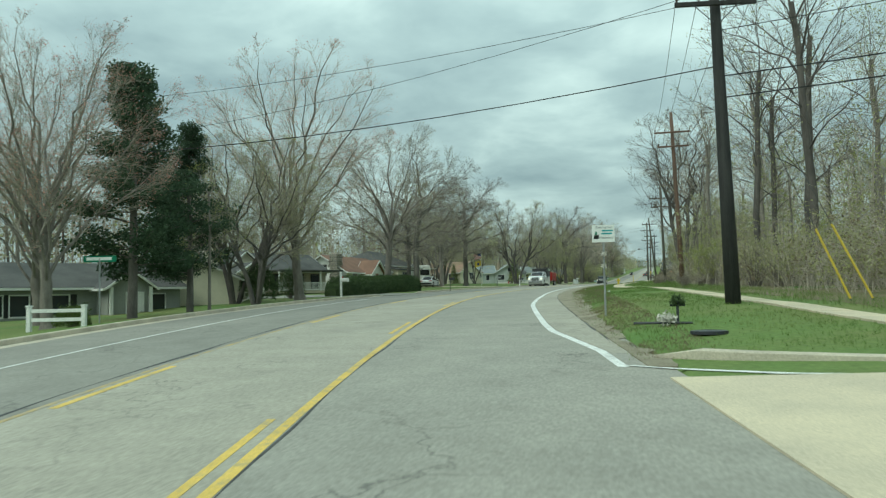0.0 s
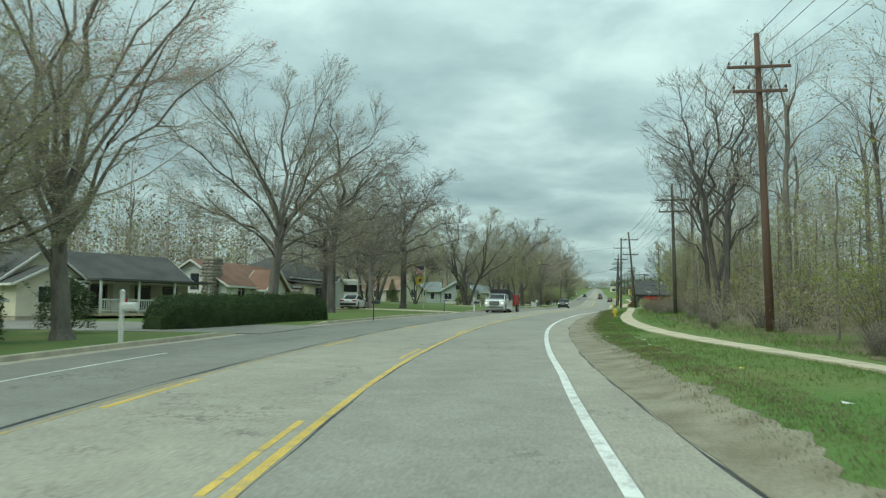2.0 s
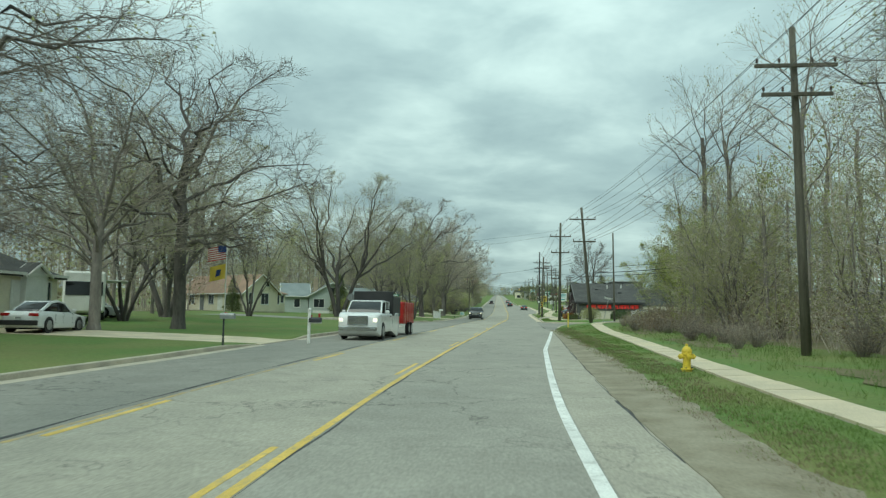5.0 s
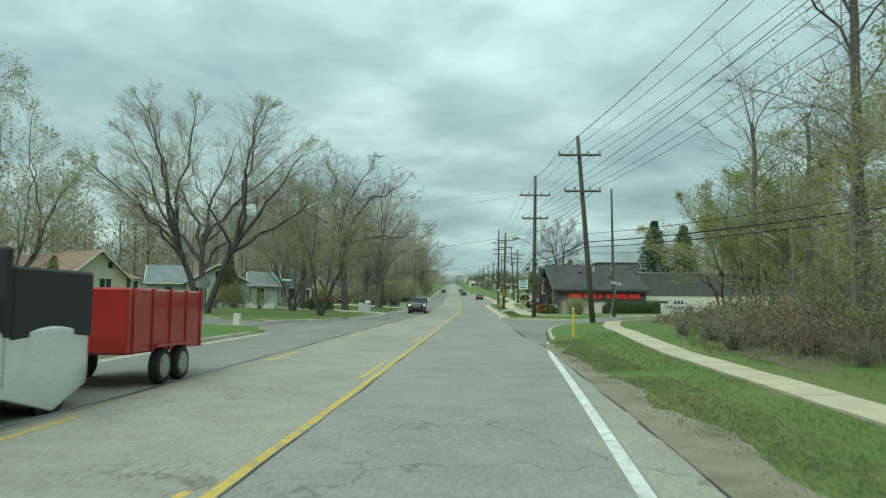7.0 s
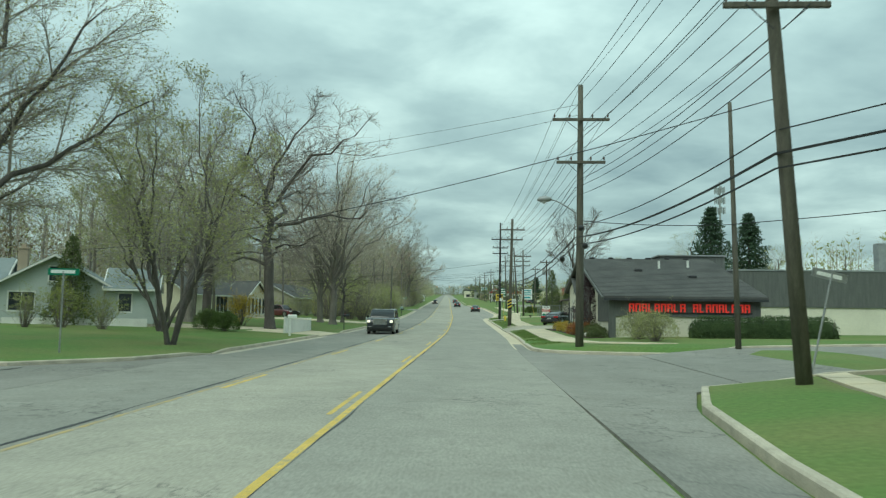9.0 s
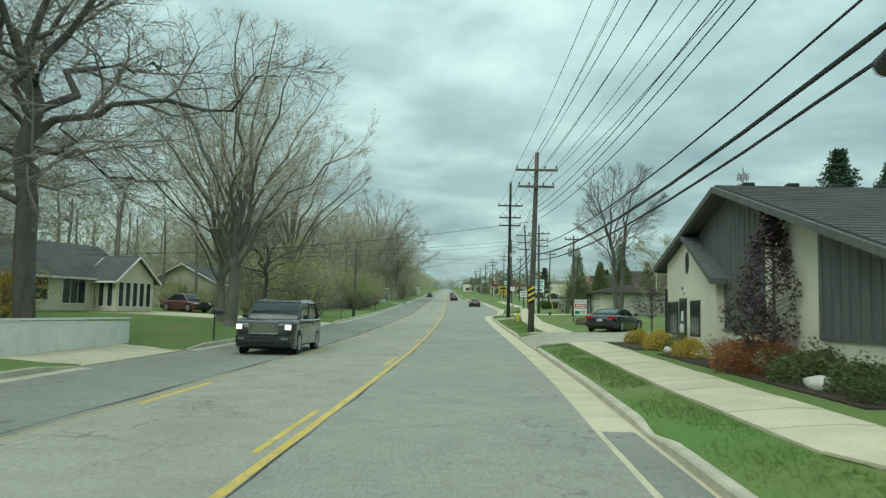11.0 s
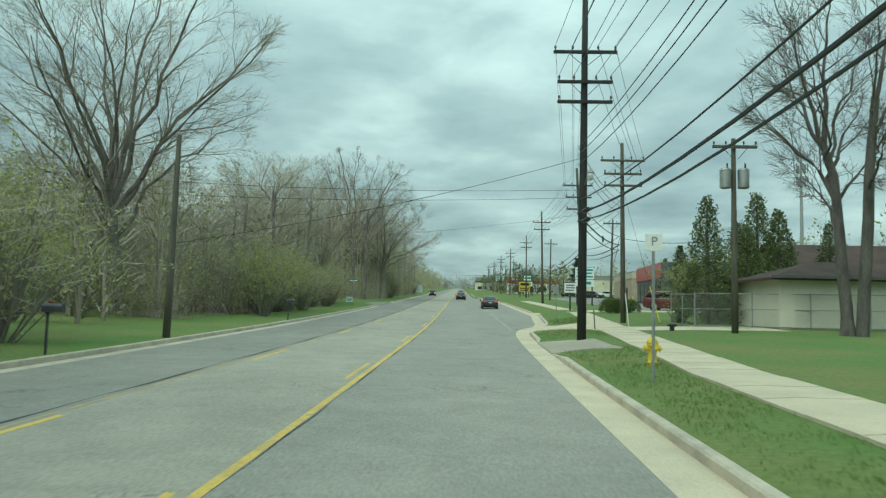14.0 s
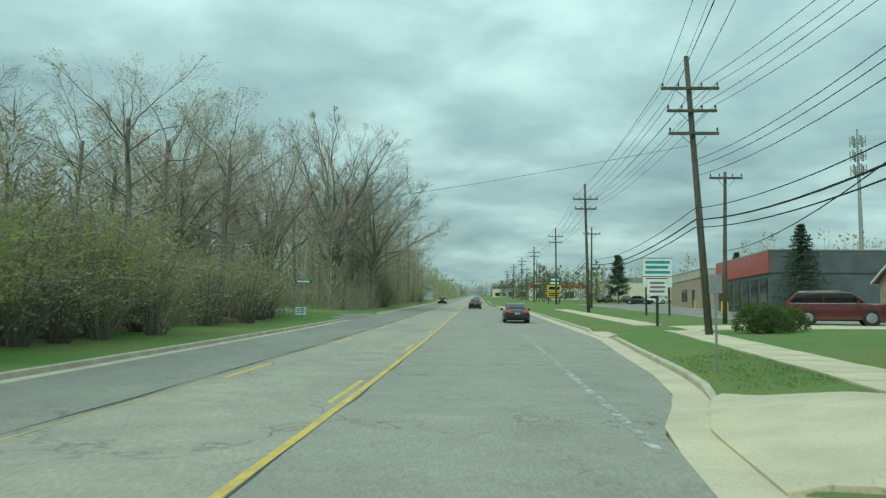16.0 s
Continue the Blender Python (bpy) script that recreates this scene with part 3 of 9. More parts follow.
# markings, 4 mm proud
strip("road_marking", -89.6, 784, -0.05, 0.08, 0.004, YELLOW, "worn solid yellow centre line on asphalt", "road marking", thick=0.003)
mark = strip("road_marking", -89.6, -82.88, -0.27, -0.165, 0.004, YELLOW, "worn dashed yellow line beside the turn lane", "road marking", thick=0.003)
for y in np.arange(-78, 370, 13.7):
    strip("dash", y, y + 3.8, -0.3, -0.195, 0.004, YELLOW, "", "", thick=0.003, parent=mark)
strip("road_marking", -89.6, 784, -3.75, -3.65, 0.004, YELLOW_OLD, "worn yellow line at the far side of the turn lane", "road marking", thick=0.003)
mark = strip("road_marking", -89.6, -82.88, -3.539, -3.416, 0.004, YELLOW, "worn dashed yellow line of the turn lane", "road marking", thick=0.003)
for y in np.arange(-74, 370, 13.7):
    strip("dash", y, y + 3.8, -3.55, -3.42, 0.004, YELLOW, "", "", thick=0.003, parent=mark)
strip("road_marking", 12.3, 131.04, lambda y: ramp(y, WHITE_U), lambda y: ramp(y, WHITE_U) + .17, 0.004, WHITE_LINE,
      "solid white edge line on worn asphalt", "road marking", thick=0.003)
strip("road_marking", -89.6, 45, -7.09, -7.0, 0.004, WHITE_LINE, "thin worn white edge line", "road marking", thick=0.003)
strip("road_marking", 247, 369.6, 4.6, 4.76, 0.004, WHITE_OLD, "white line beside the turning lane", "road marking", thick=0.003)
# seams
rs = random.Random(4)
for u, y0, y1, w in ((-3.98, -89.6, 369.6, 0.05), (.1, -89.6, 369.6, 0.02), (4.72, 16, 126, 0.04)):
    ph = rs.uniform(0, 9)
    strip("tar_seam", y0, y1, lambda y: u + .012 * math.sin(y * .4 + ph) + .014 * math.sin(y * 1.7 + ph),
          lambda y: u + .012 * math.sin(y * .4 + ph) + .014 * math.sin(y * 1.7 + ph) + w * (1.2 + math.sin(y * .9 + ph)), 0.003, TAR,
          "dark tar-filled joint between two lanes", "road joint", thick=0.002, step=0.7)
# shoulder on the right, before the side street
SHOULDER = [(12.32, 5.1), (21, 5.2), (25, 5.35), (36, 5.85), (45, 6.05), (67.2, 6.0), (92, 6.0), (108, 5.55), (117.6, 5.3), (127, 5.1)]
strip("shoulder", 14, 127, lambda y: ramp(y, WHITE_U) + .2, 4.8, 0.003, ASPHALT_MID, "lighter worn asphalt strip outside the white line", "shoulder", thick=0.02)
strip("shoulder", 12.32, 127, lambda y: 4.76 + .05 * noise.noise((y * .8, 11, 0)), lambda y: ramp(y, SHOULDER) + .3 * noise.noise((y * .35, 3, 0)) + .28 * noise.noise((y * 1.7, 7, 0)),
      0.015, GRAVEL, "grey-brown gravel shoulder at the edge of the asphalt", "shoulder", thick=0.06, step=0.25, cross=3)
# gutter pans of concrete beside the kerbs
def gutters():
    strip("gutter", 164.64, 369.6, lambda y: ramp(y, RIGHT_CURB) - .69, lambda y: ramp(y, RIGHT_CURB) + .02, 0.002, CONCRETE, "pale concrete gutter between asphalt and kerb", "gutter", thick=0.15)
    for a, b in [(-67.2, 54.88), (63.84, 98), (103.04, 133.84), (158, 179.2), (187.04, 212.8), (219.52, 297.92), (315.84, 470.4)]:
        strip("gutter", a, b, lambda y: ramp(y, LEFT_CURB) - .02, lambda y: ramp(y, LEFT_CURB) + .45, 0.002, CURB, "grey concrete gutter along the far kerb", "gutter", thick=0.1)
        ys = [a + (b - a) * i / 12 for i in range(13)]
        curb("kerb", [(ramp(y, LEFT_CURB) - .18, y) for y in ys], 0.15, 0.18)
    for a, b in [(170, 193.2), (202.72, 231.6), (238.4, 244.9), (252.0, 275.52), (281.12, 470.4)]:
        ys = [a + (b - a) * i / 12 for i in range(13)]
        curb("kerb", [(ramp(y, RIGHT_CURB), y) for y in ys], 0.15, 0.18)

    # dropped kerbs across the drives
    for a, b in [(193.2, 202.72), (231.6, 238.4), (244.9, 252.0), (275.52, 281.12)]:
        curb("kerb", [(ramp(y, RIGHT_CURB), y) for y in (a, (a + b) / 2, b)], 0.045, 0.18, "dropped concrete kerb across a drive")


gutters()
# kerb returns round the side streets and drives
curb("kerb", [(5.26, 13.66), (5.82, 13.33), (6.61, 12.99), (8.4, 12.54), (13.44, 11.87), (24.64, 11.2)], 0.17, 0.34)
curb("kerb", [(24, 161.05), (12, 161.05), (10.6, 161.12), (8.5, 161.3), (7.1, 161.6), (6.0, 162.2), (5.35, 162.9), (5.0, 164.3), (4.95, 166), (5.0, 171)], 0.15, 0.18)
curb("kerb", [(5.3, 127.5), (5.45, 131), (5.9, 137), (6.6, 142.5), (7.6, 146), (9.6, 147.6), (24, 148)], 0.15, 0.18)
curb("kerb", [(5.04, 190.18), (5.49, 191.97), (6.94, 193.31)], 0.13, 0.16)
curb("kerb", [(7.84, 202.72), (6.05, 203.39), (5.32, 205.18), (5.15, 207.2)], 0.13, 0.16)
curb("kerb", [(-17.92, 138.88), (-11.2, 139.55), (-9.18, 137.2), (-8.18, 133.84)], 0.14, 0.16)
curb("kerb", [(-8.18, 158), (-9.3, 153.5), (-11.76, 150.4), (-20.16, 149.8)], 0.14, 0.16)

# paving off the road
strip("pavement", -33.6, 11.2, 4.816, 33.6, 0.025, CONCRETE, "pale concrete apron of a side road with a joint across", "pavement", thick=0.1, cross=8)
MOUTH = [(127, 5.0), (131, 5.35), (137, 5.8), (142.5, 6.5), (146, 7.5), (147.9, 9.6), (161, 10.4), (161.2, 8.4), (161.5, 7.0), (162.1, 5.9), (162.8, 5.25), (164.3, 4.9), (171, 4.9)]
strip("pavement", 127, 171, lambda y: ramp(y, [(127, 4.9), (132, 4.5), (160, 4.3), (171, 4.4)]), lambda y: ramp(y, MOUTH), 0.008, ASPHALT_LOT, "worn grey asphalt mouth of a side street", "pavement", thick=0.1, cross=4, step=1.0)
strip("pavement", 133.5, 159, lambda y: ramp(y, LEFT_CURB) + .02, -7.95, 0.004, ASPHALT_LOT, "worn grey asphalt mouth of a side street", "pavement", thick=0.1, cross=3, step=.8)
strip("pavement", 148, 161.2, 9.4, 100, 0.03, ASPHALT_LOT, "worn grey asphalt side street with cracks", "pavement", thick=0.1, cross=24)
strip("pavement", 139.4, 149.9, -30, -11, 0.03, ASPHALT_LOT, "worn grey asphalt side street", "pavement", thick=0.1, cross=12)
strip("pavement", 192.9, 202.9, lambda y: ramp(y, RIGHT_CURB) - .02, 38.08, 0.04, DIRT_DRIVE, "stained asphalt entrance drive", "pavement", thick=0.1, cross=30, step=.6)
strip("pavement", 232.2, 238.0, lambda y: ramp(y, RIGHT_CURB) - .02, 7.2, 0.04, DIRT_DRIVE, "cracked dusty asphalt drive across the verge", "pavement", thick=0.1, cross=14, step=.6, skew=-.9)
strip("pavement", 242.2, 245.8, 8.7, 17, 0.03, CONCRETE, "pale concrete pad before a fence gate", "pavement", thick=0.1, cross=12, step=.6)
strip("pavement", 245.0, 252.4, lambda y: ramp(y, RIGHT_CURB) - .02, 9.2, 0.04, CONCRETE, "pale concrete drive across the verge", "pavement", thick=0.1, cross=14, step=.6, skew=-.9)
strip("pavement", 275.74, 280.9, 8.45, 67.2, 0.025, CONCRETE, "pale concrete drive into a car park", "pavement", thick=0.1, cross=12)
strip("pavement", 282.24, 369.6, 19.04, 67.2, 0.025, ASPHALT_LOT, "grey asphalt car park beside shops", "pavement", thick=0.1, cross=8)
for a, b, far, mat, lab in ((55.1, 63.62, -26.88, ASPHALT_LOT, "grey asphalt house drive"), (98.22, 102.82, -29.12, CONCRETE, "dusty concrete house drive"),
                            (179.42, 186.82, -24.64, CONCRETE, "pale concrete house drive"), (213.02, 219.3, -33.6, CONCRETE, "pale concrete house drive"),
                            (298.14, 315.62, -78.4, ASPHALT_LOT, "worn asphalt side street")):
    strip("pavement", a, b, far, -8.06, 0.025, mat, lab, "pavement", thick=0.1, cross=8)
# gravel parking strip before the house with the white car
strip("pavement", 90.16, 98, -26.88, -17.36, 0.012, GRAVEL, "tan gravel parking place on a front lawn", "pavement", thick=0.08, cross=5)

# sidewalks with a joint every 1.6 m
def sidewalk(y0, y1, table, width, label):
    ob = strip("sidewalk", y0, y1, lambda y: ramp(y, table), lambda y: ramp(y, table) + width, 0.012, CURB, label, "sidewalk", thick=0.08, cross=3)
    y = y0
    k = 0
    while y < y1 - .4:
        e = min(y + 1.6, y1)
        strip("slab", y + .012, e - .012, lambda v: ramp(v, table) + .004, lambda v: ramp(v, table) + width - .004, 0.042 + .006 * ((k * 7) % 3), CONCRETE, "", "", thick=0.04, parent=ob, step=.8, cross=3)
        y, k = y + 1.6, k + 1
WALK_1 = [(10, 10.4), (19.6, 9.6), (24, 9.35), (42, 9.6), (53.5, 9.1), (61, 8.35), (75, 7.85), (87, 7.75), (96, 7.75), (116, 7.95), (128, 8.1), (134, 8.4), (138, 8.9), (144.4, 10.1), (147.5, 10.7)]
WALK_2 = [(162.6, 11), (163.5, 9.6), (164.95, 7.95), (165.6, 6.95), (168.1, 6.35), (175, 6.3), (188, 6.55), (203, 6.75), (223, 7.1), (246, 8.7), (252, 9.3), (273, 11.2), (330, 11.4)]
sidewalk(13, 147.5, WALK_1, .9, "pale concrete sidewalk in slabs beside the verge")
sidewalk(163.2, 193, WALK_2, 1.5, "pale concrete sidewalk in slabs before a low building")
sidewalk(202.8, 275, WALK_2, 1.6, "pale concrete sidewalk in slabs along the verge")
sidewalk(282, 330, WALK_2, 1.6, "pale concrete sidewalk in slabs along the verge")
# the white edge line turns off along the side road's gutter
strip("road_marking", 10.9, 12.4, lambda y: ramp(y, [(10.9, 8.2), (11.4, 6.2), (12.4, 4.4)]), lambda y: ramp(y, [(10.9, 8.5), (11.4, 6.5), (12.4, 4.55)]), 0.016, WHITE_LINE, "worn white line bending into the side road", "road marking", thick=0.003, step=.25)


# ---------- trees and shrubs ----------
class Grower:
    """Collects tubes and leaves for one plant."""

    def __init__(self, seed):
        self.r = random.Random(seed)
        self.wood = ([], [])
        self.fine = ([], [], [])

    def tube(self, store, pts, radii, n):
        V, F = store[0], store[1]
        prev = None
        if n == 2:
            # the finest twigs: a sliver each
            d = (pts[-1] - pts[0]).normalized()
            a = d.orthogonal().normalized()
            t = self.r.uniform(0, 6.28)
            w = (a * math.cos(t) + d.cross(a) * math.sin(t)) * radii[0] * 1.0
            k = len(V)
            V += [tuple(pts[0] + w), tuple(pts[0] - w), tuple(pts[-1])]
            F.append((k, k + 1, k + 2))
            store[2].append(0)
            return
        for i, p in enumerate(pts):
            d = pts[min(i + 1, len(pts) - 1)] - pts[max(i - 1, 0)]
            d.normalize()
            a = d.orthogonal() if abs(d.z) < .8 else Vector((1, 0, 0)) - d * d.x
            a.normalize()
            b = d.cross(a)
            k0 = len(V)
            if i == len(pts) - 1 and n == 3:
                V.append(tuple(p))
                for k in range(n):
                    F.append((prev + k, prev + (k + 1) % n, k0))
                break
            for k in range(n):
                t = 2 * math.pi * k / n
                V.append(tuple(p + (a * math.cos(t) + b * math.sin(t)) * radii[i]))
            if prev is not None:
                for k in range(n):
                    F.append((prev + k, prev + (k + 1) % n, k0 + (k + 1) % n, k0 + k))
            prev = k0
        if store is self.fine:
            store[2].extend([0] * (len(F) - len(store[2])))

    def leaf(self, p, s):
        V, F, M = self.fine
        r = self.r
        a = Vector((r.gauss(0, 1), r.gauss(0, 1), r.gauss(0, 1))).normalized()
        b = a.orthogonal().normalized()
        k = len(V)
        V += [tuple(p), tuple(p + a * s + b * s * .4), tuple(p + a * s * .9 - b * s * .45)]
        F.append((k, k + 1, k + 2))
        M.append(1)

    def inside(self, p):
        """How far out a point lies in the crown: 1 on its surface."""
        w, h0, hm, h1 = self.shell
        dz = (p.z - hm) / (h1 - hm if p.z > hm else hm - h0)
        return math.sqrt((p.x * p.x + p.y * p.y) / (w * w) + dz * dz)

    def spawn(self, pts, radii, lv, f, H):
        """Set the finer branches along a branch."""
        r = self.r
        n = len(pts) - 1
        count = f["count"][lv - 2]
        t0 = f["start"][lv - 2]
        az = r.uniform(0, 6.28)
        for k in range(count):
            t = t0 + (1 - t0) * (k + r.uniform(.1, .9)) / count
            i = min(int(t * n), n - 1)
            q = pts[i].lerp(pts[i + 1], t * n - i)
            dd = (pts[i + 1] - pts[i]).normalized()
            az += 2.4 + r.uniform(-.5, .5)
            ang = radians(r.uniform(*f["angle"][lv - 2]))
            side_a = dd.orthogonal().normalized()
            out = side_a * math.cos(az) + dd.cross(side_a) * math.sin(az)
            d = (dd * math.cos(ang) + out * math.sin(ang) + Vector((0, 0, f["up"]))).normalized()
            away = Vector((q.x, q.y, (q.z - self.shell[2]) * .6))
            if away.length > .1:
                d = (d + away.normalized() * f["outward"]).normalized()
            ln = H * f["length"][lv - 2] * r.uniform(.65, 1.2) * (1.1 - .45 * t)
            for _ in range(4):
                if self.inside(q + d * ln) < r.uniform(.97, 1.06):
                    break
                ln *= .68
            if ln < H * .012:
                ln = H * .012
            self.branch(q, d, ln, radii[i] * f["thick"][lv - 2] * r.uniform(.8, 1.1), lv, f, H)

    def branch(self, p, d, length, rad, lv, f, H):
        r = self.r
        last = lv >= f["levels"]
        n = 1 if last else f["segs"][lv]
        pts, radii = [p.copy()], [rad]
        w = f["wiggle"]
        for i in range(n):
            if not last:
                d = (d + Vector((r.gauss(0, w), r.gauss(0, w), r.gauss(0, w) * .7 + f["up"] * .35))).normalized()
            p = p + d * (length / n)
            pts.append(p.copy())
            radii.append(rad * (1 - .75 * (i + 1) / n))
        self.tube(self.fine if lv >= 2 else self.wood, pts, [max(x, f["thin"]) for x in radii], f["sides"][min(lv, len(f["sides"]) - 1)] if not last else 2)
        if last:
            whole, odd = divmod(f["leaves"], 1)
            for _ in range(int(whole) + (r.random() < odd)):
                q = pts[0].lerp(pts[1], r.uniform(.3, 1.1))
                self.leaf(q + Vector((r.gauss(0, .05), r.gauss(0, .05), r.gauss(0, .05))), f["leaf"] * r.uniform(.6, 1.3))
            return
        self.spawn(pts, radii, lv + 1, f, H)

    def tree(self, f, H, wide):
        """Stems, limbs that rise in curves to the crown's surface, branches and twigs within it."""
        r = self.r
        h0 = H * f["low"]
        self.shell = (wide / 2, h0, h0 + (H - h0) * f["mid"], H)
        w, h0, hm, h1 = self.shell
        R = H * f["rad"]
        stems = []
        a0 = r.uniform(0, 6.28)
        for k in range(f["stems"]):
            a = a0 + 6.28 * k / f["stems"] + r.uniform(-.3, .3)
            many = f["stems"] > 1
            lean = f["lean"] * H * r.uniform(.7, 1.25)
            foot = Vector((math.cos(a), math.sin(a), 0)) * (R * .8 if many else 0) + Vector((0, 0, -.15))
            top = Vector((math.cos(a) * lean, math.sin(a) * lean, H * f["fork"] * r.uniform(.9, 1.1)))
            mid = foot.lerp(top, .5) + Vector((math.cos(a), math.sin(a), 0)) * (-lean * .14)
            n = 6
            pts = []
            for i in range(n + 1):
                t = i / n
                pts.append(foot * (1 - t) ** 2 + mid * 2 * t * (1 - t) + top * t * t + (Vector((r.gauss(0, 1), r.gauss(0, 1), 0)) * f["wiggle"] * H * .035 * t if i else Vector()))
            rs = R * (.72 if many else 1)
            radii = [rs * (1 - .42 * i / n) for i in range(n + 1)]
            self.tube(self.wood, pts, radii, 9)
            if not many or k == 0:
                self.tube(self.wood, [foot, foot + Vector((0, 0, .25)), pts[1].lerp(foot, .4)], [rs * 1.6, rs * 1.25, rs * .98], 9)
            stems.append((pts, radii, a))
        N = f["limbs"]
        for i in range(N):
            t = (i + .5) / N
            zz = f["bottom"] + (1 - f["bottom"]) * t ** f["rise"]
            az = a0 + i * 2.4 + r.uniform(-.35, .35)
            flat = math.sqrt(max(0, 1 - zz * zz))
            e = r.uniform(.8, 1.0)
            end = Vector((math.cos(az) * flat * w * e, math.sin(az) * flat * w * e, hm + zz * e * (h1 - hm if zz > 0 else hm - h0)))
            pts, radii, a = min(stems, key=lambda q: -(math.cos(q[2]) * end.x + math.sin(q[2]) * end.y) + r.uniform(0, w * .6)) if len(stems) > 1 else stems[0]
            s = f["from"] + (1 - f["from"]) * t ** .7
            k = min(int(s * 6), 5)
            p0 = pts[k].lerp(pts[k + 1], s * 6 - k)
            ln = (end - p0).length
            d0 = ((pts[k + 1] - pts[k]).normalized() * f["hug"] + (end - p0).normalized()).normalized()
            d1 = (Vector((end.x, end.y, 0)) * (.6 / w) + Vector((0, 0, f["tip"]))).normalized()
            c1, c2 = p0 + d0 * ln * .38, end - d1 * ln * .36
            n = f["segs"][1]
            line = []
            for m in range(n + 1):
                u = m / n
                q = p0 * (1 - u) ** 3 + c1 * 3 * u * (1 - u) ** 2 + c2 * 3 * u * u * (1 - u) + end * u ** 3
                if 0 < m:
                    q = q + Vector((r.gauss(0, 1), r.gauss(0, 1), r.gauss(0, 1))) * f["wiggle"] * ln * .11
                line.append(q)
            rl = min(radii[k] * .85, R * f["limb"] * r.uniform(.75, 1.2) * (ln / (H * .5)) ** .5)
            rr = [max(f["thin"], rl * (1 - .86 * (m / n) ** .85)) for m in range(n + 1)]
            self.tube(self.wood, line, rr, f["sides"][1])
            self.spawn(line, rr, 2, f, H)


ROUND = dict(levels=4, segs=[6, 8, 4, 2], sides=(9, 6, 4, 3), wiggle=.1, up=.12, outward=.25, count=[10, 9, 13], start=[.2, .15, .1], angle=[(24, 52), (24, 52), (22, 55)],
             length=[.2, .095, .05], thick=[.5, .5, .55], thin=.006, rad=.02, stems=1, lean=.02, fork=.42, limbs=15, bottom=-.75, rise=1.0, low=.16, mid=.5,
             limb=.3, hug=.75, tip=.5)
ROUND["from"] = .42
FORMS = {
    # broad crown on a clear trunk
    "round": ROUND,
    # tall fan of ascending stems
    "vase": dict(ROUND, fork=.3, limbs=16, bottom=-.35, low=.2, mid=.6, hug=.85, tip=.7, length=[.19, .09, .05], count=[10, 8, 10], wiggle=.12, limb=.3),
    # gnarled oak with long crooked limbs
    "oak": dict(ROUND, wiggle=.34, up=.05, fork=.5, limbs=13, bottom=-.8, low=.16, mid=.5, hug=.5, tip=.25, count=[10, 8, 8], length=[.2, .1, .055], thin=.008, rad=.02, limb=.42, angle=[(30, 68), (30, 70), (28, 65)]),
    # several trunks from low down, broad light crown
    "spread": dict(ROUND, stems=3, lean=.13, fork=.34, limbs=17, bottom=-.5, low=.2, mid=.55, rad=.021, hug=.7, tip=.55, limb=.4, wiggle=.12, count=[11, 9, 12]),
    # a woodland stem with a high crown
    "slim": dict(ROUND, segs=[6, 5, 2, 1], sides=(6, 4, 3, 3), levels=3, count=[8, 12], start=[.15, .1], length=[.165, .08], angle=[(24, 58), (24, 60)], thick=[.5, .5], limbs=11, fork=.72, low=.26, mid=.58,
                 bottom=-.85, rad=.0105, wiggle=.16, thin=.0065, limb=.36),
    # thin understory pole with leaves
    "sapling": dict(ROUND, segs=[5, 4, 2, 1], sides=(5, 3, 3, 3), levels=3, count=[6, 8], start=[.12, .1], length=[.17, .09], angle=[(24, 58), (24, 60)], thick=[.5, .5], limbs=14, fork=.8, low=.04, mid=.5,
                    bottom=-.95, rad=.0085, wiggle=.13, thin=.007, limb=.4),
    "bushy": dict(ROUND, stems=4, lean=.12, fork=.3, limbs=14, bottom=-.6, low=.14, mid=.5, rad=.013, limb=.45, wiggle=.13, count=[9, 7, 8]),
    "small": dict(ROUND, fork=.3, limbs=13, low=.2, mid=.45, rad=.02, count=[9, 7, 7], bottom=-.7, tip=.2),
    # tall dark stem that forks into a few crooked limbs
    "forked": dict(ROUND, stems=2, lean=.1, fork=.52, limbs=12, low=.28, mid=.62, bottom=-.7, wiggle=.27, rad=.0165, count=[8, 8, 8], thin=.0075, limb=.45),
    "twin": dict(ROUND, stems=2, lean=.05, fork=.55, limbs=14, low=.3, mid=.6, bottom=-.8, wiggle=.15, rad=.022, count=[9, 8, 8], limb=.3, hug=1.2, tip=.8, thin=.009),
}
for form_ in FORMS.values():
    form_["from"] = .42
FORMS["slim"]["from"], FORMS["sapling"]["from"], FORMS["spread"]["from"], FORMS["twin"]["from"] = .3, .12, .5, .5
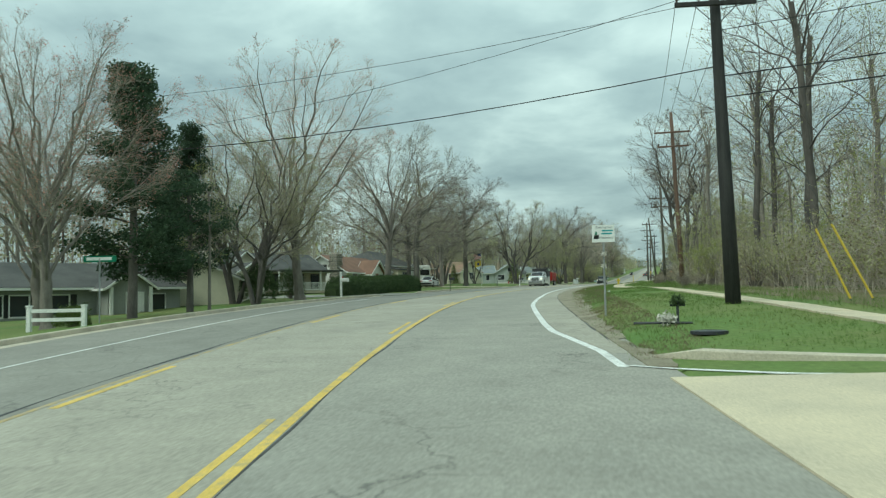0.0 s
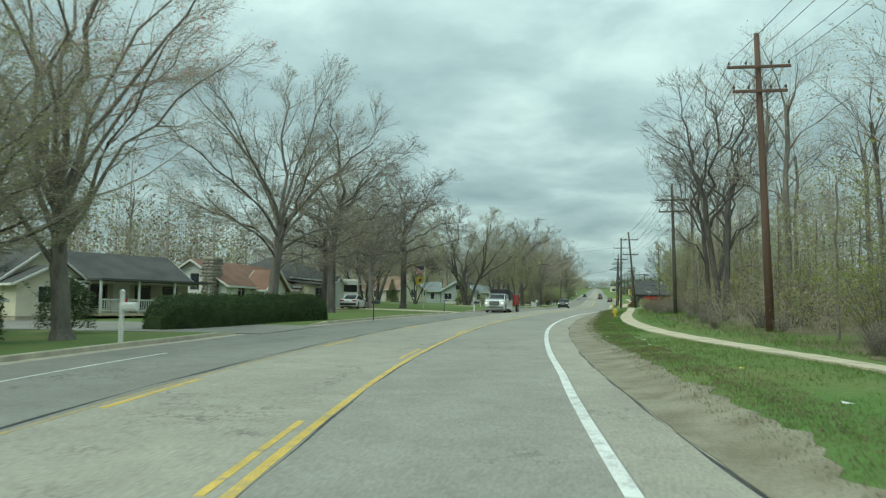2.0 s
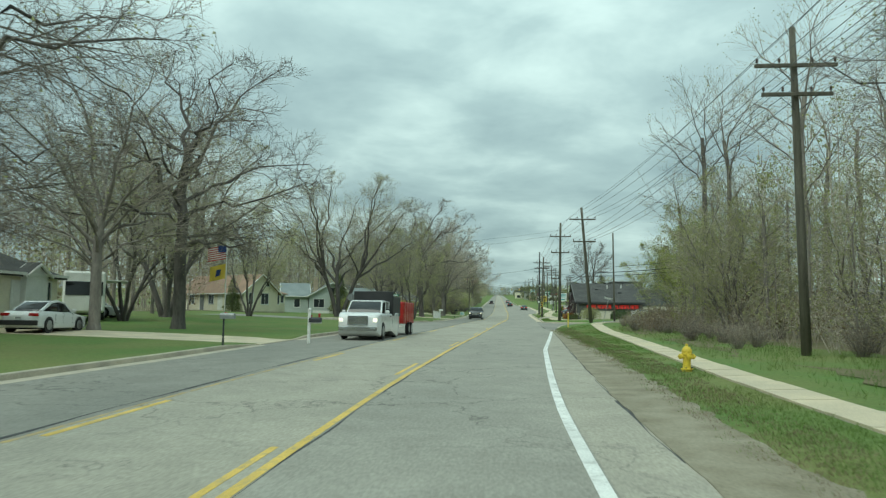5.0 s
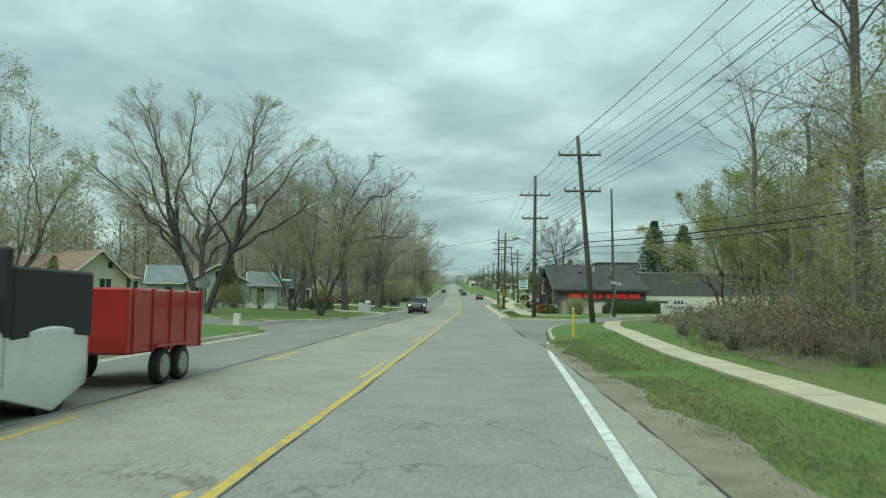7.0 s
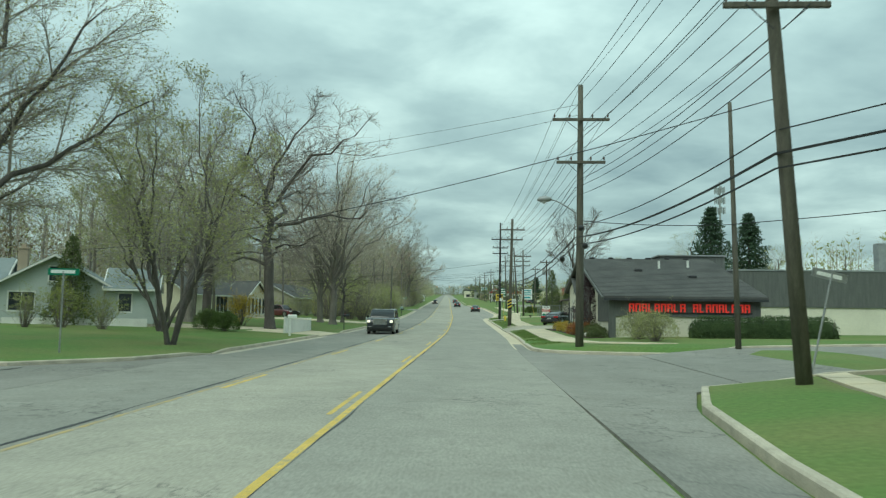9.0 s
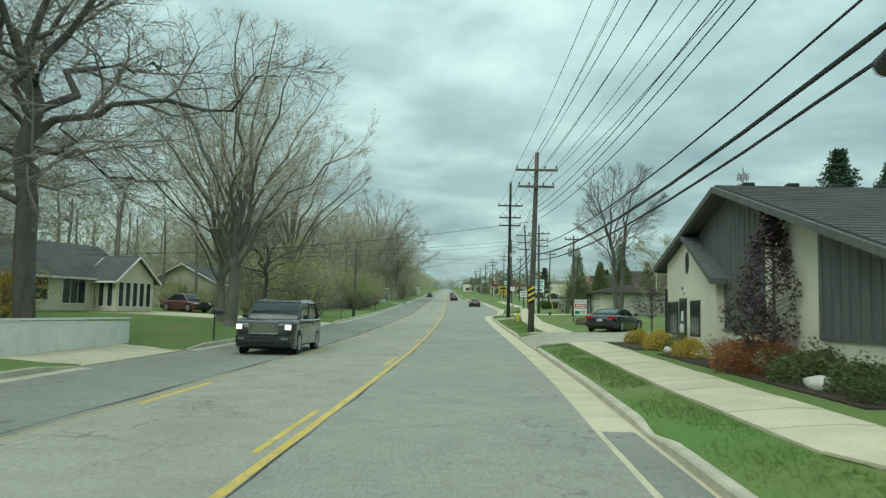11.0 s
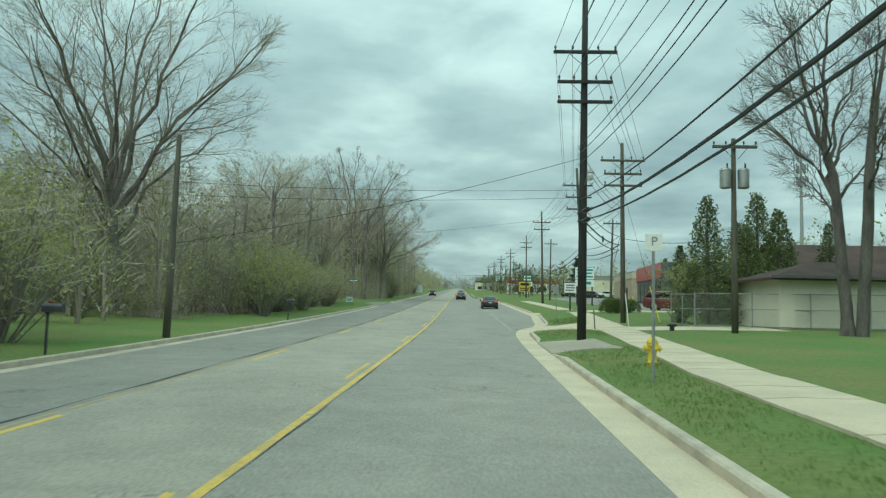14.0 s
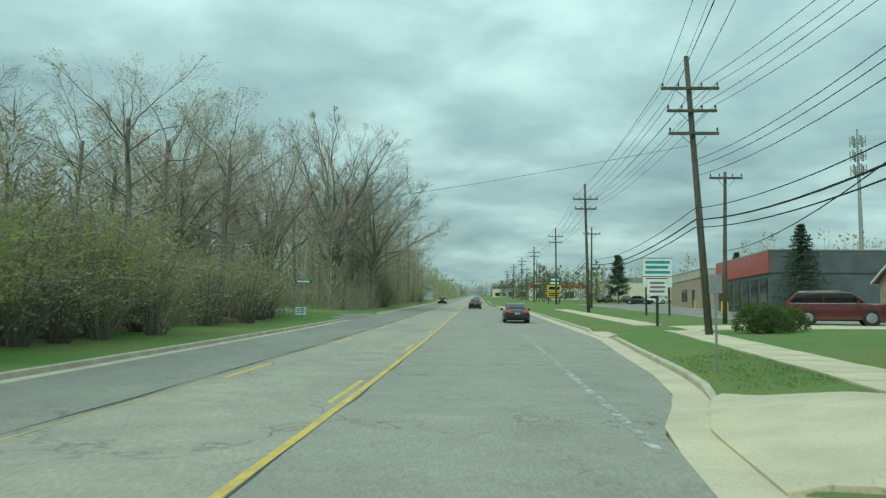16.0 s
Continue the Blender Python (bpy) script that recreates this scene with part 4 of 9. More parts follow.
TREE_LOOKS = {
    "twin": ("twin", 17, 9.2, 59, BARK_DARK, TWIG_DARK, BUD_OLIVE, .15, .08, "tall dark twin-stemmed bare tree behind a low building"),
    "woods_d": ("slim", 16, 10, 73, BARK, TWIG, BUD_OLIVE, 1.6, .085, "woodland tree with a rounded crown of olive opening leaves"),
    # key: (form, height, crown width, seed, bark, twig, leaf material, leaves per twig, leaf size, label)
    "red_maple": ("vase", 18.5, 14, 11, BARK, TWIG, BUD_RED, .6, .075, "tall maple with fanned bare limbs and reddish spring buds"),
    "grey_maple": ("round", 16, 14, 23, BARK, TWIG, BUD_OLIVE, .25, .07, "grey deciduous tree with a broad bare crown and fine twigs"),
    "oak": ("oak", 15.5, 14, 5, BARK_DARK, TWIG_DARK, BUD_OLIVE, .1, .08, "dark gnarled oak with long crooked bare limbs"),
    "crooked_oak": ("oak", 14.5, 13.5, 37, BARK_DARK, TWIG_DARK, BUD_OLIVE, .1, .06, "dark crooked tree with twisted bare limbs"),
    "spread": ("spread", 17.8, 17.6, 8, BARK_DARK, TWIG, BUD_OLIVE, 1.0, .08, "large tree forking low with a wide crown of opening leaves"),
    "fan": ("vase", 17, 13.5, 51, BARK, TWIG, BUD_OLIVE, .2, .08, "tall grey tree with many fine upswept bare branches"),
    "forked": ("forked", 19, 10, 57, BARK_DARK, TWIG_DARK, BUD_OLIVE, .1, .08, "tall dark woodland tree forking into crooked limbs"),
    "woods_a": ("slim", 17, 8, 61, BARK, TWIG, BUD_OLIVE, .7, .08, "slim bare woodland tree with a high twiggy crown"),
    "woods_b": ("slim", 16, 7.4, 67, BARK_DARK, TWIG_DARK, BUD_OLIVE, .4, .08, "dark slim bare woodland tree"),
    "woods_c": ("slim", 15, 8, 71, BARK, TWIG, BUD_GREEN, 1.6, .085, "slim woodland tree with yellow-green opening leaves"),
    "sapling": ("sapling", 8, 4, 77, BARK, TWIG, BUD_OLIVE, 1.8, .085, "thin understory tree with olive spring leaves"),
    "green_sapling": ("sapling", 9, 4.6, 79, BARK, TWIG, BUD_GREEN, 2.6, .09, "thin young tree covered with fresh yellow-green leaves"),
    "multi": ("bushy", 12.5, 8.4, 93, BARK_DARK, TWIG, BUD_OLIVE, 1.6, .09, "lawn tree with several stems and olive opening leaves"),
    "leafy": ("bushy", 9, 8.6, 89, BARK_DARK, TWIG, BUD_GREEN, 2.0, .09, "spreading roadside tree in fresh yellow-green leaf"),
    "small_bud": ("small", 7.5, 7.8, 83, BARK_DARK, TWIG_DARK, BUD_OLIVE, 1.0, .11, "small spreading lawn tree with pale olive opening leaves"),
}
_templates = {}


def build_tree(key):
    form, H, wide, seed, bark, twig, leafm, leaves, size, label = TREE_LOOKS[key]
    f = dict(FORMS[form], leaves=leaves, leaf=size)
    g = Grower(seed)
    g.tree(f, H, wide)
    top = max(v[2] for v in g.fine[0])
    k = H / top
    # bring the crown to its height and width, leaving the trunk's foot as it is
    xs, ys = sorted(v[0] for v in g.fine[0]), sorted(v[1] for v in g.fine[0])
    n = len(xs)
    a0, a1 = int(n * .01), int(n * .99)
    q = wide / (((xs[a1] - xs[a0]) + (ys[a1] - ys[a0])) / 2)

    def fit(v):
        t = min(1, max(0, v[2] * k / H * 4))
        e = k + (q - k) * t
        return (v[0] * e, v[1] * e, v[2] * k)
    root = new("tree")
    tagged(root, label, "tree")
    raw("trunk", [fit(v) for v in g.wood[0]], g.wood[1], bark, root, smooth=True)
    raw("crown", [fit(v) for v in g.fine[0]], g.fine[1], [twig, leafm], root, index=g.fine[2])
    return root


def plant(key, x, y, height=None, rz=None, group="", lean=0.0, z=None, label=""):
    """Set a tree of that look; repeats share its meshes."""
    H = TREE_LOOKS[key][1] if key in TREE_LOOKS else OTHER_H[key]
    s = (height or H) / H
    rz = (hash_angle(x, y) if rz is None else rz)
    m = pose(x, y, (gz(x, y) if z is None else z) - .05, lean, 0, rz) @ Matrix.Scale(s, 4)
    if key not in _templates:
        ob = build_tree(key) if key in TREE_LOOKS else OTHER[key]()
        ob.matrix_basis = m
        _templates[key] = ob
    else:
        ob = copy_thing(_templates[key], Matrix.Identity(4))
        ob.matrix_basis = m
    if group:
        ob["group"] = group
    if label:
        ob["label"] = label
    return ob


def hash_angle(x, y):
    return (x * 37.7 + y * 91.3) % 360


def leaf_cloud(g, centre, size, n, s, flat=1.0):
    r = g.r
    for _ in range(n):
        while True:
            v = Vector((r.uniform(-1, 1), r.uniform(-1, 1), r.uniform(-1, 1)))
            if .35 < v.length < 1:
                break
        g.leaf(Vector((centre[0] + v.x * size[0], centre[1] + v.y * size[1], centre[2] + v.z * size[2] * flat)), s * r.uniform(.6, 1.4))


def build_pine():
    g = Grower(91)
    r = g.r
    H = 15
    g.tube(g.wood, [Vector((0, 0, -.2)), Vector((.1, 0, 5)), Vector((0, .1, 10)), Vector((0, 0, 14.6))], [.3, .22, .14, .04], 8)
    z = 2.6
    while z < 14.4:
        k = (z - 2.6) / 11.8
        reach = (4.3 - 3.7 * k) * r.uniform(.6, 1.2)
        for _ in range(3):
            a = r.uniform(0, 6.28)
            d = Vector((math.cos(a), math.sin(a), r.uniform(.05, .4)))
            p0 = Vector((0, 0, z))
            p1 = p0 + d * reach
            g.tube(g.wood, [p0, p0.lerp(p1, .5) + Vector((0, 0, -.1)), p1], [.06, .04, .02], 4)
            for t in (.45, .62, .8, 1.0):
                q = p0.lerp(p1, t)
                leaf_cloud(g, q, (.85, .85, .5), 105, .16)
        z += r.uniform(.4, .65)
    root = tagged(new("pine_tree"), "dark green pine with ragged tufts of needles", "pine tree")
    raw("trunk", g.wood[0], g.wood[1], BARK_DARK, root, smooth=True)
    raw("crown", g.fine[0], g.fine[1], [NEEDLE, NEEDLE], root, index=g.fine[2])
    return root


def build_spruce():
    g = Grower(97)
    r = g.r
    g.tube(g.wood, [Vector((0, 0, -.2)), Vector((0, 0, 6)), Vector((0, 0, 12))], [.22, .14, .02], 7)
    z = .7
    while z < 11.7:
        reach = (12 - z) * .42 * r.uniform(.7, 1.15) + .15
        n = 7
        a0 = r.uniform(0, 6.28)
        for i in range(n):
            a = a0 + 6.28 * i / n + r.uniform(-.2, .2)
            d = Vector((math.cos(a), math.sin(a), -.18))
            p0 = Vector((0, 0, z))
            p1 = p0 + d * reach + Vector((0, 0, .1 * reach))
            g.tube(g.wood, [p0, p1], [.035, .01], 3)
            for t in (.3, .5, .7, .88, 1.0):
                q = p0.lerp(p1, t)
                leaf_cloud(g, q, (.2 + .12 * reach, .2 + .12 * reach, .16), 14, .2)
        z += .42
    root = tagged(new("spruce_tree"), "dark conical spruce with layered branches", "spruce tree")
    raw("trunk", g.wood[0], g.wood[1], BARK_DARK, root, smooth=True)
    raw("crown", g.fine[0], g.fine[1], [NEEDLE, NEEDLE], root, index=g.fine[2])
    return root


def build_cedar():
    g = Grower(101)
    r = g.r
    g.tube(g.wood, [Vector((0, 0, -.2)), Vector((0, 0, 4)), Vector((0, 0, 7.6))], [.18, .12, .02], 6)
    for i in range(190):
        z = .5 + 7.3 * (i / 190) ** 1.15
        w = (2.15 * (1 - z / 8.0) ** .8 + .06) * (1 + .16 * noise.noise((i * 1.7, z, 3)))
        a, k = i * 2.4 + r.gauss(0, .3), r.uniform(.55, 1)
        q = Vector((math.cos(a) * w * k, math.sin(a) * w * k, z))
        sz = .16 + .3 * (1 - z / 8)
        g.tube(g.fine, [Vector((0, 0, z - .25)), q], [.02, .008], 3)
        leaf_cloud(g, q, (sz, sz, sz * 1.4), int(16 + 34 * (1 - z / 8)), .15)
    root = tagged(new("cedar_tree"), "dense olive-green cedar with a pointed top", "cedar tree")
    raw("trunk", g.wood[0], g.wood[1], BARK_DARK, root, smooth=True)
    raw("crown", g.fine[0], g.fine[1], [CEDAR, CEDAR], root, index=g.fine[2])
    return root


def shrub(name, label, leafm, seed, w, h, stems, leaves, s, twig=None, dense=False):
    """A rounded bush of stems and many small leaves; size w across, h high."""
    g = Grower(seed)
    r = g.r
    for i in range(stems):
        a, t = r.uniform(0, 6.28), r.uniform(.1, 1)
        p1 = Vector((math.cos(a) * w * .46 * t, math.sin(a) * w * .46 * t, h * (1 - .45 * t * t) * r.uniform(.75, 1.05)))
        p0 = Vector((p1.x * .12, p1.y * .12, -.1))
        mid = p0.lerp(p1, .5) + Vector((r.gauss(0, .1) * w * .3, r.gauss(0, .1) * w * .3, h * .1))
        g.tube(g.wood, [p0, mid, p1], [.022, .014, .006], 4)
        for k in range(3):
            q = (p0.lerp(mid, r.uniform(.35, 1)) if k == 0 else mid.lerp(p1, r.uniform(0, 1)))
            e = q + Vector((r.gauss(0, .18) * w, r.gauss(0, .18) * w, abs(r.gauss(0, .2)) * h))
            g.tube(g.fine, [q, e], [.009, .005], 3)
            for _ in range(max(1, leaves // (stems * 3))):
                g.leaf(q.lerp(e, r.random()) + Vector((r.gauss(0, .07), r.gauss(0, .07), r.gauss(0, .07))), s * r.uniform(.6, 1.3))
    if dense:
        for _ in range(leaves):
            a, ph = r.uniform(0, 6.28), math.acos(r.uniform(-.25, 1))
            k = r.uniform(.82, 1.03) * (1 + .12 * noise.noise((math.cos(a) * 2, math.sin(a) * 2, ph * 2 + seed)))
            g.leaf(Vector((math.cos(a) * math.sin(ph) * w / 2 * k, math.sin(a) * math.sin(ph) * w / 2 * k, max(.02, h * .28 + math.cos(ph) * h * .72 * k))), s * r.uniform(.6, 1.3))
    root = tagged(new(name), label, "shrub")
    raw("stem_clump", g.wood[0], g.wood[1], BARK, root)
    raw("foliage", g.fine[0], g.fine[1], [twig or TWIG, leafm], root, index=g.fine[2])
    return root


OTHER = {
    "pine": build_pine, "spruce": build_spruce, "cedar": build_cedar,
    "scrub": lambda: shrub("shrub", "tangled woodland scrub with brown stems and a haze of olive leaves", BUD_OLIVE, 3, 4.2, 3.0, 46, 2200, .075),
    "scrub_brown": lambda: shrub("shrub", "leggy brown roadside brush, nearly bare", DEAD_LEAF, 5, 3.6, 2.0, 60, 700, .08),
    "scrub_green": lambda: shrub("shrub", "tall bush with a haze of yellow-green spring leaves", BUD_GREEN, 9, 4.6, 3.8, 46, 3000, .085),
    "forsythia": lambda: shrub("forsythia_bush", "forsythia bush in golden yellow bloom", YELLOW_FLOWER, 13, 3.4, 2.5, 40, 2600, .10),
    "round_bush": lambda: shrub("shrub", "clipped round evergreen bush", BUSH_LEAF, 17, 2.2, 1.4, 20, 3000, .075, dense=True),
    "olive_bush": lambda: shrub("shrub", "rounded twiggy bush with small olive leaves", BUD_OLIVE, 19, 3.0, 2.0, 60, 2400, .07, dense=True),
    "yellow_bush": lambda: shrub("shrub", "low mounded golden yellow shrub in a mulch bed", YELLOW_FLOWER, 29, 1.2, .62, 14, 1500, .05, dense=True),
    "orange_bush": lambda: shrub("shrub", "low mounded rusty orange shrub in a mulch bed", ORANGE_LEAF, 31, 1.4, .75, 14, 1700, .05, dense=True),
    "green_bush": lambda: shrub("shrub", "low spreading dark green juniper in a mulch bed", CEDAR, 33, 1.5, .6, 14, 1500, .06, dense=True),
    "dark_shrub": lambda: shrub("shrub", "tall dark overgrown evergreen shrub by a house", HEDGE_LEAF, 35, 3.0, 3.2, 24, 3600, .11, dense=True),
}
OTHER_H = {"pine": 15, "spruce": 12, "cedar": 8, "scrub": 3.0, "scrub_brown": 2.0, "scrub_green": 3.8, "forsythia": 2.5, "round_bush": 1.4,
           "olive_bush": 2.0, "yellow_bush": .62, "orange_bush": .75, "green_bush": .6, "dark_shrub": 3.2}


def hedge(name, x0, y0, x1, y1, width, height, label, seed, leafm=None):
    """A long clipped hedge: dense leaves over a dark twig core."""
    g = Grower(seed)
    r = g.r
    a, b = Vector((x0, y0, 0)), Vector((x1, y1, 0))
    L = (b - a).length
    d = (b - a).normalized()
    nrm = Vector((-d.y, d.x, 0))
    for _ in range(int(L * 3)):
        p = a + d * r.uniform(0.2, L - .2) + nrm * r.uniform(-.35, .35) * width
        z = gz(p.x, p.y)
        g.tube(g.wood, [Vector((p.x, p.y, z - .05)), Vector((p.x + r.gauss(0, .15), p.y + r.gauss(0, .15), z + height * .9))], [.03, .012], 4)
    # dark lumpy inside
    V, F = [], []
    n = max(4, int(L / .5))
    m = 9
    for i in range(n + 1):
        t = L * i / n
        endf = min(1, .5 + min(t, L - t) / width)
        for k in range(m):
            ang = math.pi * k / (m - 1)
            c, s_ = math.cos(ang), math.sin(ang)
            sq = (abs(c) ** 4 + abs(s_) ** 4) ** -.25
            f = .86 * (1 + .13 * noise.noise((t * .5 + seed, ang * 1.2, 0))) * endf
            p = a + d * t + nrm * (c * sq * width / 2 * f)
            V.append((p.x, p.y, gz(p.x, p.y) - .05 + s_ * sq * height * f))
    F = [(i * m + k, (i + 1) * m + k, (i + 1) * m + k + 1, i * m + k + 1) for i in range(n) for k in range(m - 1)]
    F += [tuple(range(m)), tuple(reversed(range(n * m, (n + 1) * m)))]
    core = (V, F)
    for _ in range(int(L * (width + 2 * height) * 330)):
        t = r.uniform(0, L)
        ang = r.uniform(-.1, math.pi + .1)
        lump = 1 + .13 * noise.noise((t * .5 + seed, ang * 1.2, 0)) + .05 * noise.noise((t * 2, ang * 3, seed))
        endf = min(1, .55 + min(t, L - t) / width)
        k = r.uniform(.86, 1.02) * lump * endf
        c, s_ = math.cos(ang), math.sin(ang)
        sq = (abs(c) ** 4 + abs(s_) ** 4) ** -.25
        p = a + d * t + nrm * (c * sq * width / 2 * k)
        g.leaf(Vector((p.x, p.y, gz(p.x, p.y) + max(.02, s_ * sq * height * k))), r.uniform(.05, .1))
    root = tagged(base(name, (x0 + x1) / 2, (y0 + y1) / 2), label, "hedge")
    inv = root.matrix_world.inverted()
    for nm, store, mat in (("stem_clump", g.wood, BARK_DARK), ("inner_growth", core, leafm or HEDGE_LEAF), ("foliage", g.fine, [TWIG_DARK, leafm or HEDGE_LEAF])):
        V = [tuple(inv @ Vector(v)) for v in store[0]]
        raw(nm, V, store[1], mat, root, index=store[2] if len(store) > 2 else None)
    return root


# the trees that stand singly along the road
plant("red_maple", -14.6, 50.0, 19.5, 40)
plant("grey_maple", -15.0, 68.0, 16.8, 15, label="broad grey lawn tree with a full fan of bare branches")
plant("oak", -18.4, 86.0, 17.6, 200)
plant("crooked_oak", -18.48, 107.52, 17, 60)
plant("grey_maple", -20.72, 103.04, 15, 130)
plant("multi", -25.5, 114.5, 14, 70)
plant("multi", -25, 136, 12, 30)
plant("oak", -22.4, 94.08, 14, 80)
plant("spread", -27, 123.5, 16, 210, label="tree forking low with a haze of yellow-green leaves")
plant("spread", -21.0, 154.3, 17.8, 20)
plant("multi", -13.3, 160.6, 12.6, 10, label="lawn tree with several stems and opening yellow-green leaves")
plant("multi", -18.6, 172.5, 13.5, 250)
plant("crooked_oak", -15.57, 185.14, 19, 300, label="tall dark tree with heavy crooked limbs")
plant("oak", -20.72, 185.92, 17, 20)
plant("grey_maple", -24.64, 192.64, 18, 90)
plant("fan", -14.3, 203.8, 18.6, 0)
plant("fan", -16.5, 208.5, 16.5, 140, label="grey lawn tree with many fine upswept branches")
plant("crooked_oak", -14.9, 212.5, 8.5, 120, label="small dark tree with low drooping limbs")
# far left at the start
plant("red_maple", -10.64, 22.96, 12.5, 120, label="maple with reddish spring buds behind a white rail")
plant("red_maple", -15.68, 27.5, 13, 10, label="maple with reddish buds beside a pine")
plant("pine", -12.4, 29.68, 12.2, 0)
plant("pine", -13.3, 35.28, 10.4, 100)
plant("spread", -13.66, 42.56, 11, 0, label="clump of slender stems with a haze of yellow-brown leaves")
plant("spread", -17.36, 45.92, 12, 90, label="clump of slender stems with a haze of olive leaves")
plant("woods_c", -11.54, 34.5, 8, 0, label="small leaning tree at the lawn's edge")
# right side
plant("forked", 12.0, 79.5, 18.5, 30, lean=-3)
plant("forked", 12.3, 88.0, 16.5, 200, label="slim dark woodland tree beside a sidewalk")
plant("woods_a", 14.34, 78.4, 19, 140)
plant("leafy", 15.0, 144.4, 9.5, 20)
plant("leafy", 18.6, 140.5, 11, 170)
plant("leafy", 20.5, 145.6, 10.0, 260)
plant("leafy", 15.2, 138.8, 8.6, 80)
plant("woods_a", 14.4, 137.2, 15, 40, label="tall slim tree with a thin haze of pale leaves")
plant("forked", 19.5, 135, 14, 100)
for xx, yy, hh in ((16.8, 138.6, 8), (20.4, 138, 9.5), (15.4, 133.2, 7.5), (22.5, 139.8, 9)):
    plant("green_sapling", xx, yy, hh)
for xx, yy, hh in ((18.2, 137.6, 3.4), (20.6, 139.6, 4.2), (16.2, 134, 3.0)):
    plant("scrub_green", xx, yy, hh)
plant("twin", 14.7, 238.9, 16.6, 30)
# the high crowns that stand out of the roadside woods
plant("fan", -22, 249.5, 22.5, 60, label="tall grey woodland tree with wide upswept bare limbs")
plant("fan", -23.0, 334, 25.5, 200, label="very tall roadside tree with a rounded bare crown")
plant("red_maple", -20.5, 300, 16.5, 70, label="woodland tree with a reddish haze of buds")
plant("grey_maple", -25, 291, 17, 0, label="rounded bare woodland tree")
plant("grey_maple", -18.5, 337, 20, 80, label="tall rounded bare roadside tree")
plant("red_maple", -34.5, 316, 20.5, 10, label="tall woodland tree with a reddish-brown haze of buds")
plant("small_bud", 15.46, 214.82, 7.6, 0)
for xx, yy, hh, kk in ((-14.2, 222.5, 4.6, "scrub"), (-16.0, 225.5, 6.0, "scrub_green"), (-14.6, 228.0, 5.2, "scrub"), (-18.0, 221.5, 5.0, "scrub"), (-17.0, 230.5, 6.2, "scrub_green"), (-19.5, 226.5, 5.6, "scrub"),
                       (-15.6, 264.0, 4.4, "scrub_green"), (-16.2, 260.0, 4.6, "scrub"), (-15.4, 268.0, 3.8, "scrub"), (-14.6, 254.6, 3.8, "scrub_green"), (-15.8, 257.8, 4.8, "scrub_green")):
    plant(kk, xx, yy, hh, group="thicket along the road")
plant("scrub_green", -19.5, 236, 4.0, 30)
plant("scrub_green", -20.5, 243, 4.6, 100)
plant("scrub", -21.5, 230.5, 3.4, 200)
plant("scrub_green", -23.5, 246, 5, 250)


def woods(seed, n, box_u, box_y, keys, heights, group, avoid=()):
    r = random.Random(seed)
    done = []
    tries = 0
    while len(done) < n and tries < n * 30:
        tries += 1
        y = r.uniform(*box_y)
        u = r.uniform(*box_u)
        x = at(y, u)
        if any((x - a) ** 2 + (y - b) ** 2 < 2.0 ** 2 for a, b in done) or any(x0 < x < x1 and y0 < y < y1 for x0, x1, y0, y1 in avoid):
            continue
        done.append((x, y))
        plant(r.choice(keys), x, y, r.uniform(*heights), r.uniform(0, 360), group)


woods(1, 40, (15.5, 32), (18, 140), ["woods_a", "woods_b", "woods_a", "woods_c"], (13, 20), "woods beside the road")
woods(19, 14, (14, 21), (98, 131), ["woods_c", "green_sapling", "woods_d", "multi"], (7.5, 11), "woods beside the road")
woods(2, 8, (32, 60), (20, 140), ["woods_a", "woods_b"], (15, 21), "woods beside the road")
woods(3, 28, (13.2, 22), (22, 128), ["sapling", "green_sapling", "sapling"], (4, 8.5), "woodland understory")
woods(4, 28, (14.2, 21), (16, 130), ["scrub", "scrub_brown", "scrub_green", "scrub"], (1.6, 3.6), "roadside brush")
woods(21, 14, (10.4, 12.6), (98, 130), ["scrub_brown"], (.8, 1.5), "roadside brush")
woods(14, 18, (11.6, 14), (40, 128), ["scrub_brown"], (.7, 1.4), "roadside brush")
woods(5, 16, (-50, -36), (0, 235), ["woods_a", "woods_b", "woods_c", "woods_a"], (13, 19), "woods behind the houses")
woods(6, 18, (-42, -22), (247, 272), ["woods_d", "woods_b", "woods_c", "woods_a"], (10, 14), "woods along the road")
woods(16, 24, (-38, -14), (272, 297), ["woods_d", "woods_b", "woods_c", "woods_d"], (12, 16.5), "woods along the road")
woods(17, 20, (-34, -22), (192, 240), ["woods_d", "woods_c", "woods_d", "woods_a"], (11, 15), "trees among the houses", avoid=((-40, -23, 203, 223), (-36, -21, 230, 250)))
woods(18, 8, (-36, -27), (128, 176), ["woods_d", "woods_c", "woods_a"], (11, 14.5), "trees among the houses", avoid=((-60, -12, 135, 157), (-50, -28, 155, 176), (-38, -20, 172, 190)))
woods(7, 26, (-16, -11.5), (243, 297), ["scrub", "scrub_green", "scrub", "sapling"], (2.4, 5.6), "brush along the road", avoid=((-20, -11, 242, 254),))
woods(8, 36, (-34, -11.5), (317, 400), ["woods_d", "woods_c", "woods_d", "woods_b"], (15, 21), "woods along the road")
woods(20, 16, (-15.5, -10.8), (338, 430), ["woods_d", "woods_c", "green_sapling"], (9, 14), "woods along the road")
woods(9, 16, (-13, -10.2), (317, 430), ["scrub", "scrub_green", "sapling"], (2.5, 5), "brush along the road")
woods(10, 10, (34, 70), (215, 330), ["woods_a", "woods_c"], (10, 14), "trees behind the shops")
woods(11, 14, (-46, -37), (196, 250), ["woods_a", "sapling", "woods_c"], (12, 18), "woods along the road")
woods(12, 10, (-26, -19), (222, 233), ["scrub", "scrub_green"], (1.5, 3), "brush along the road")


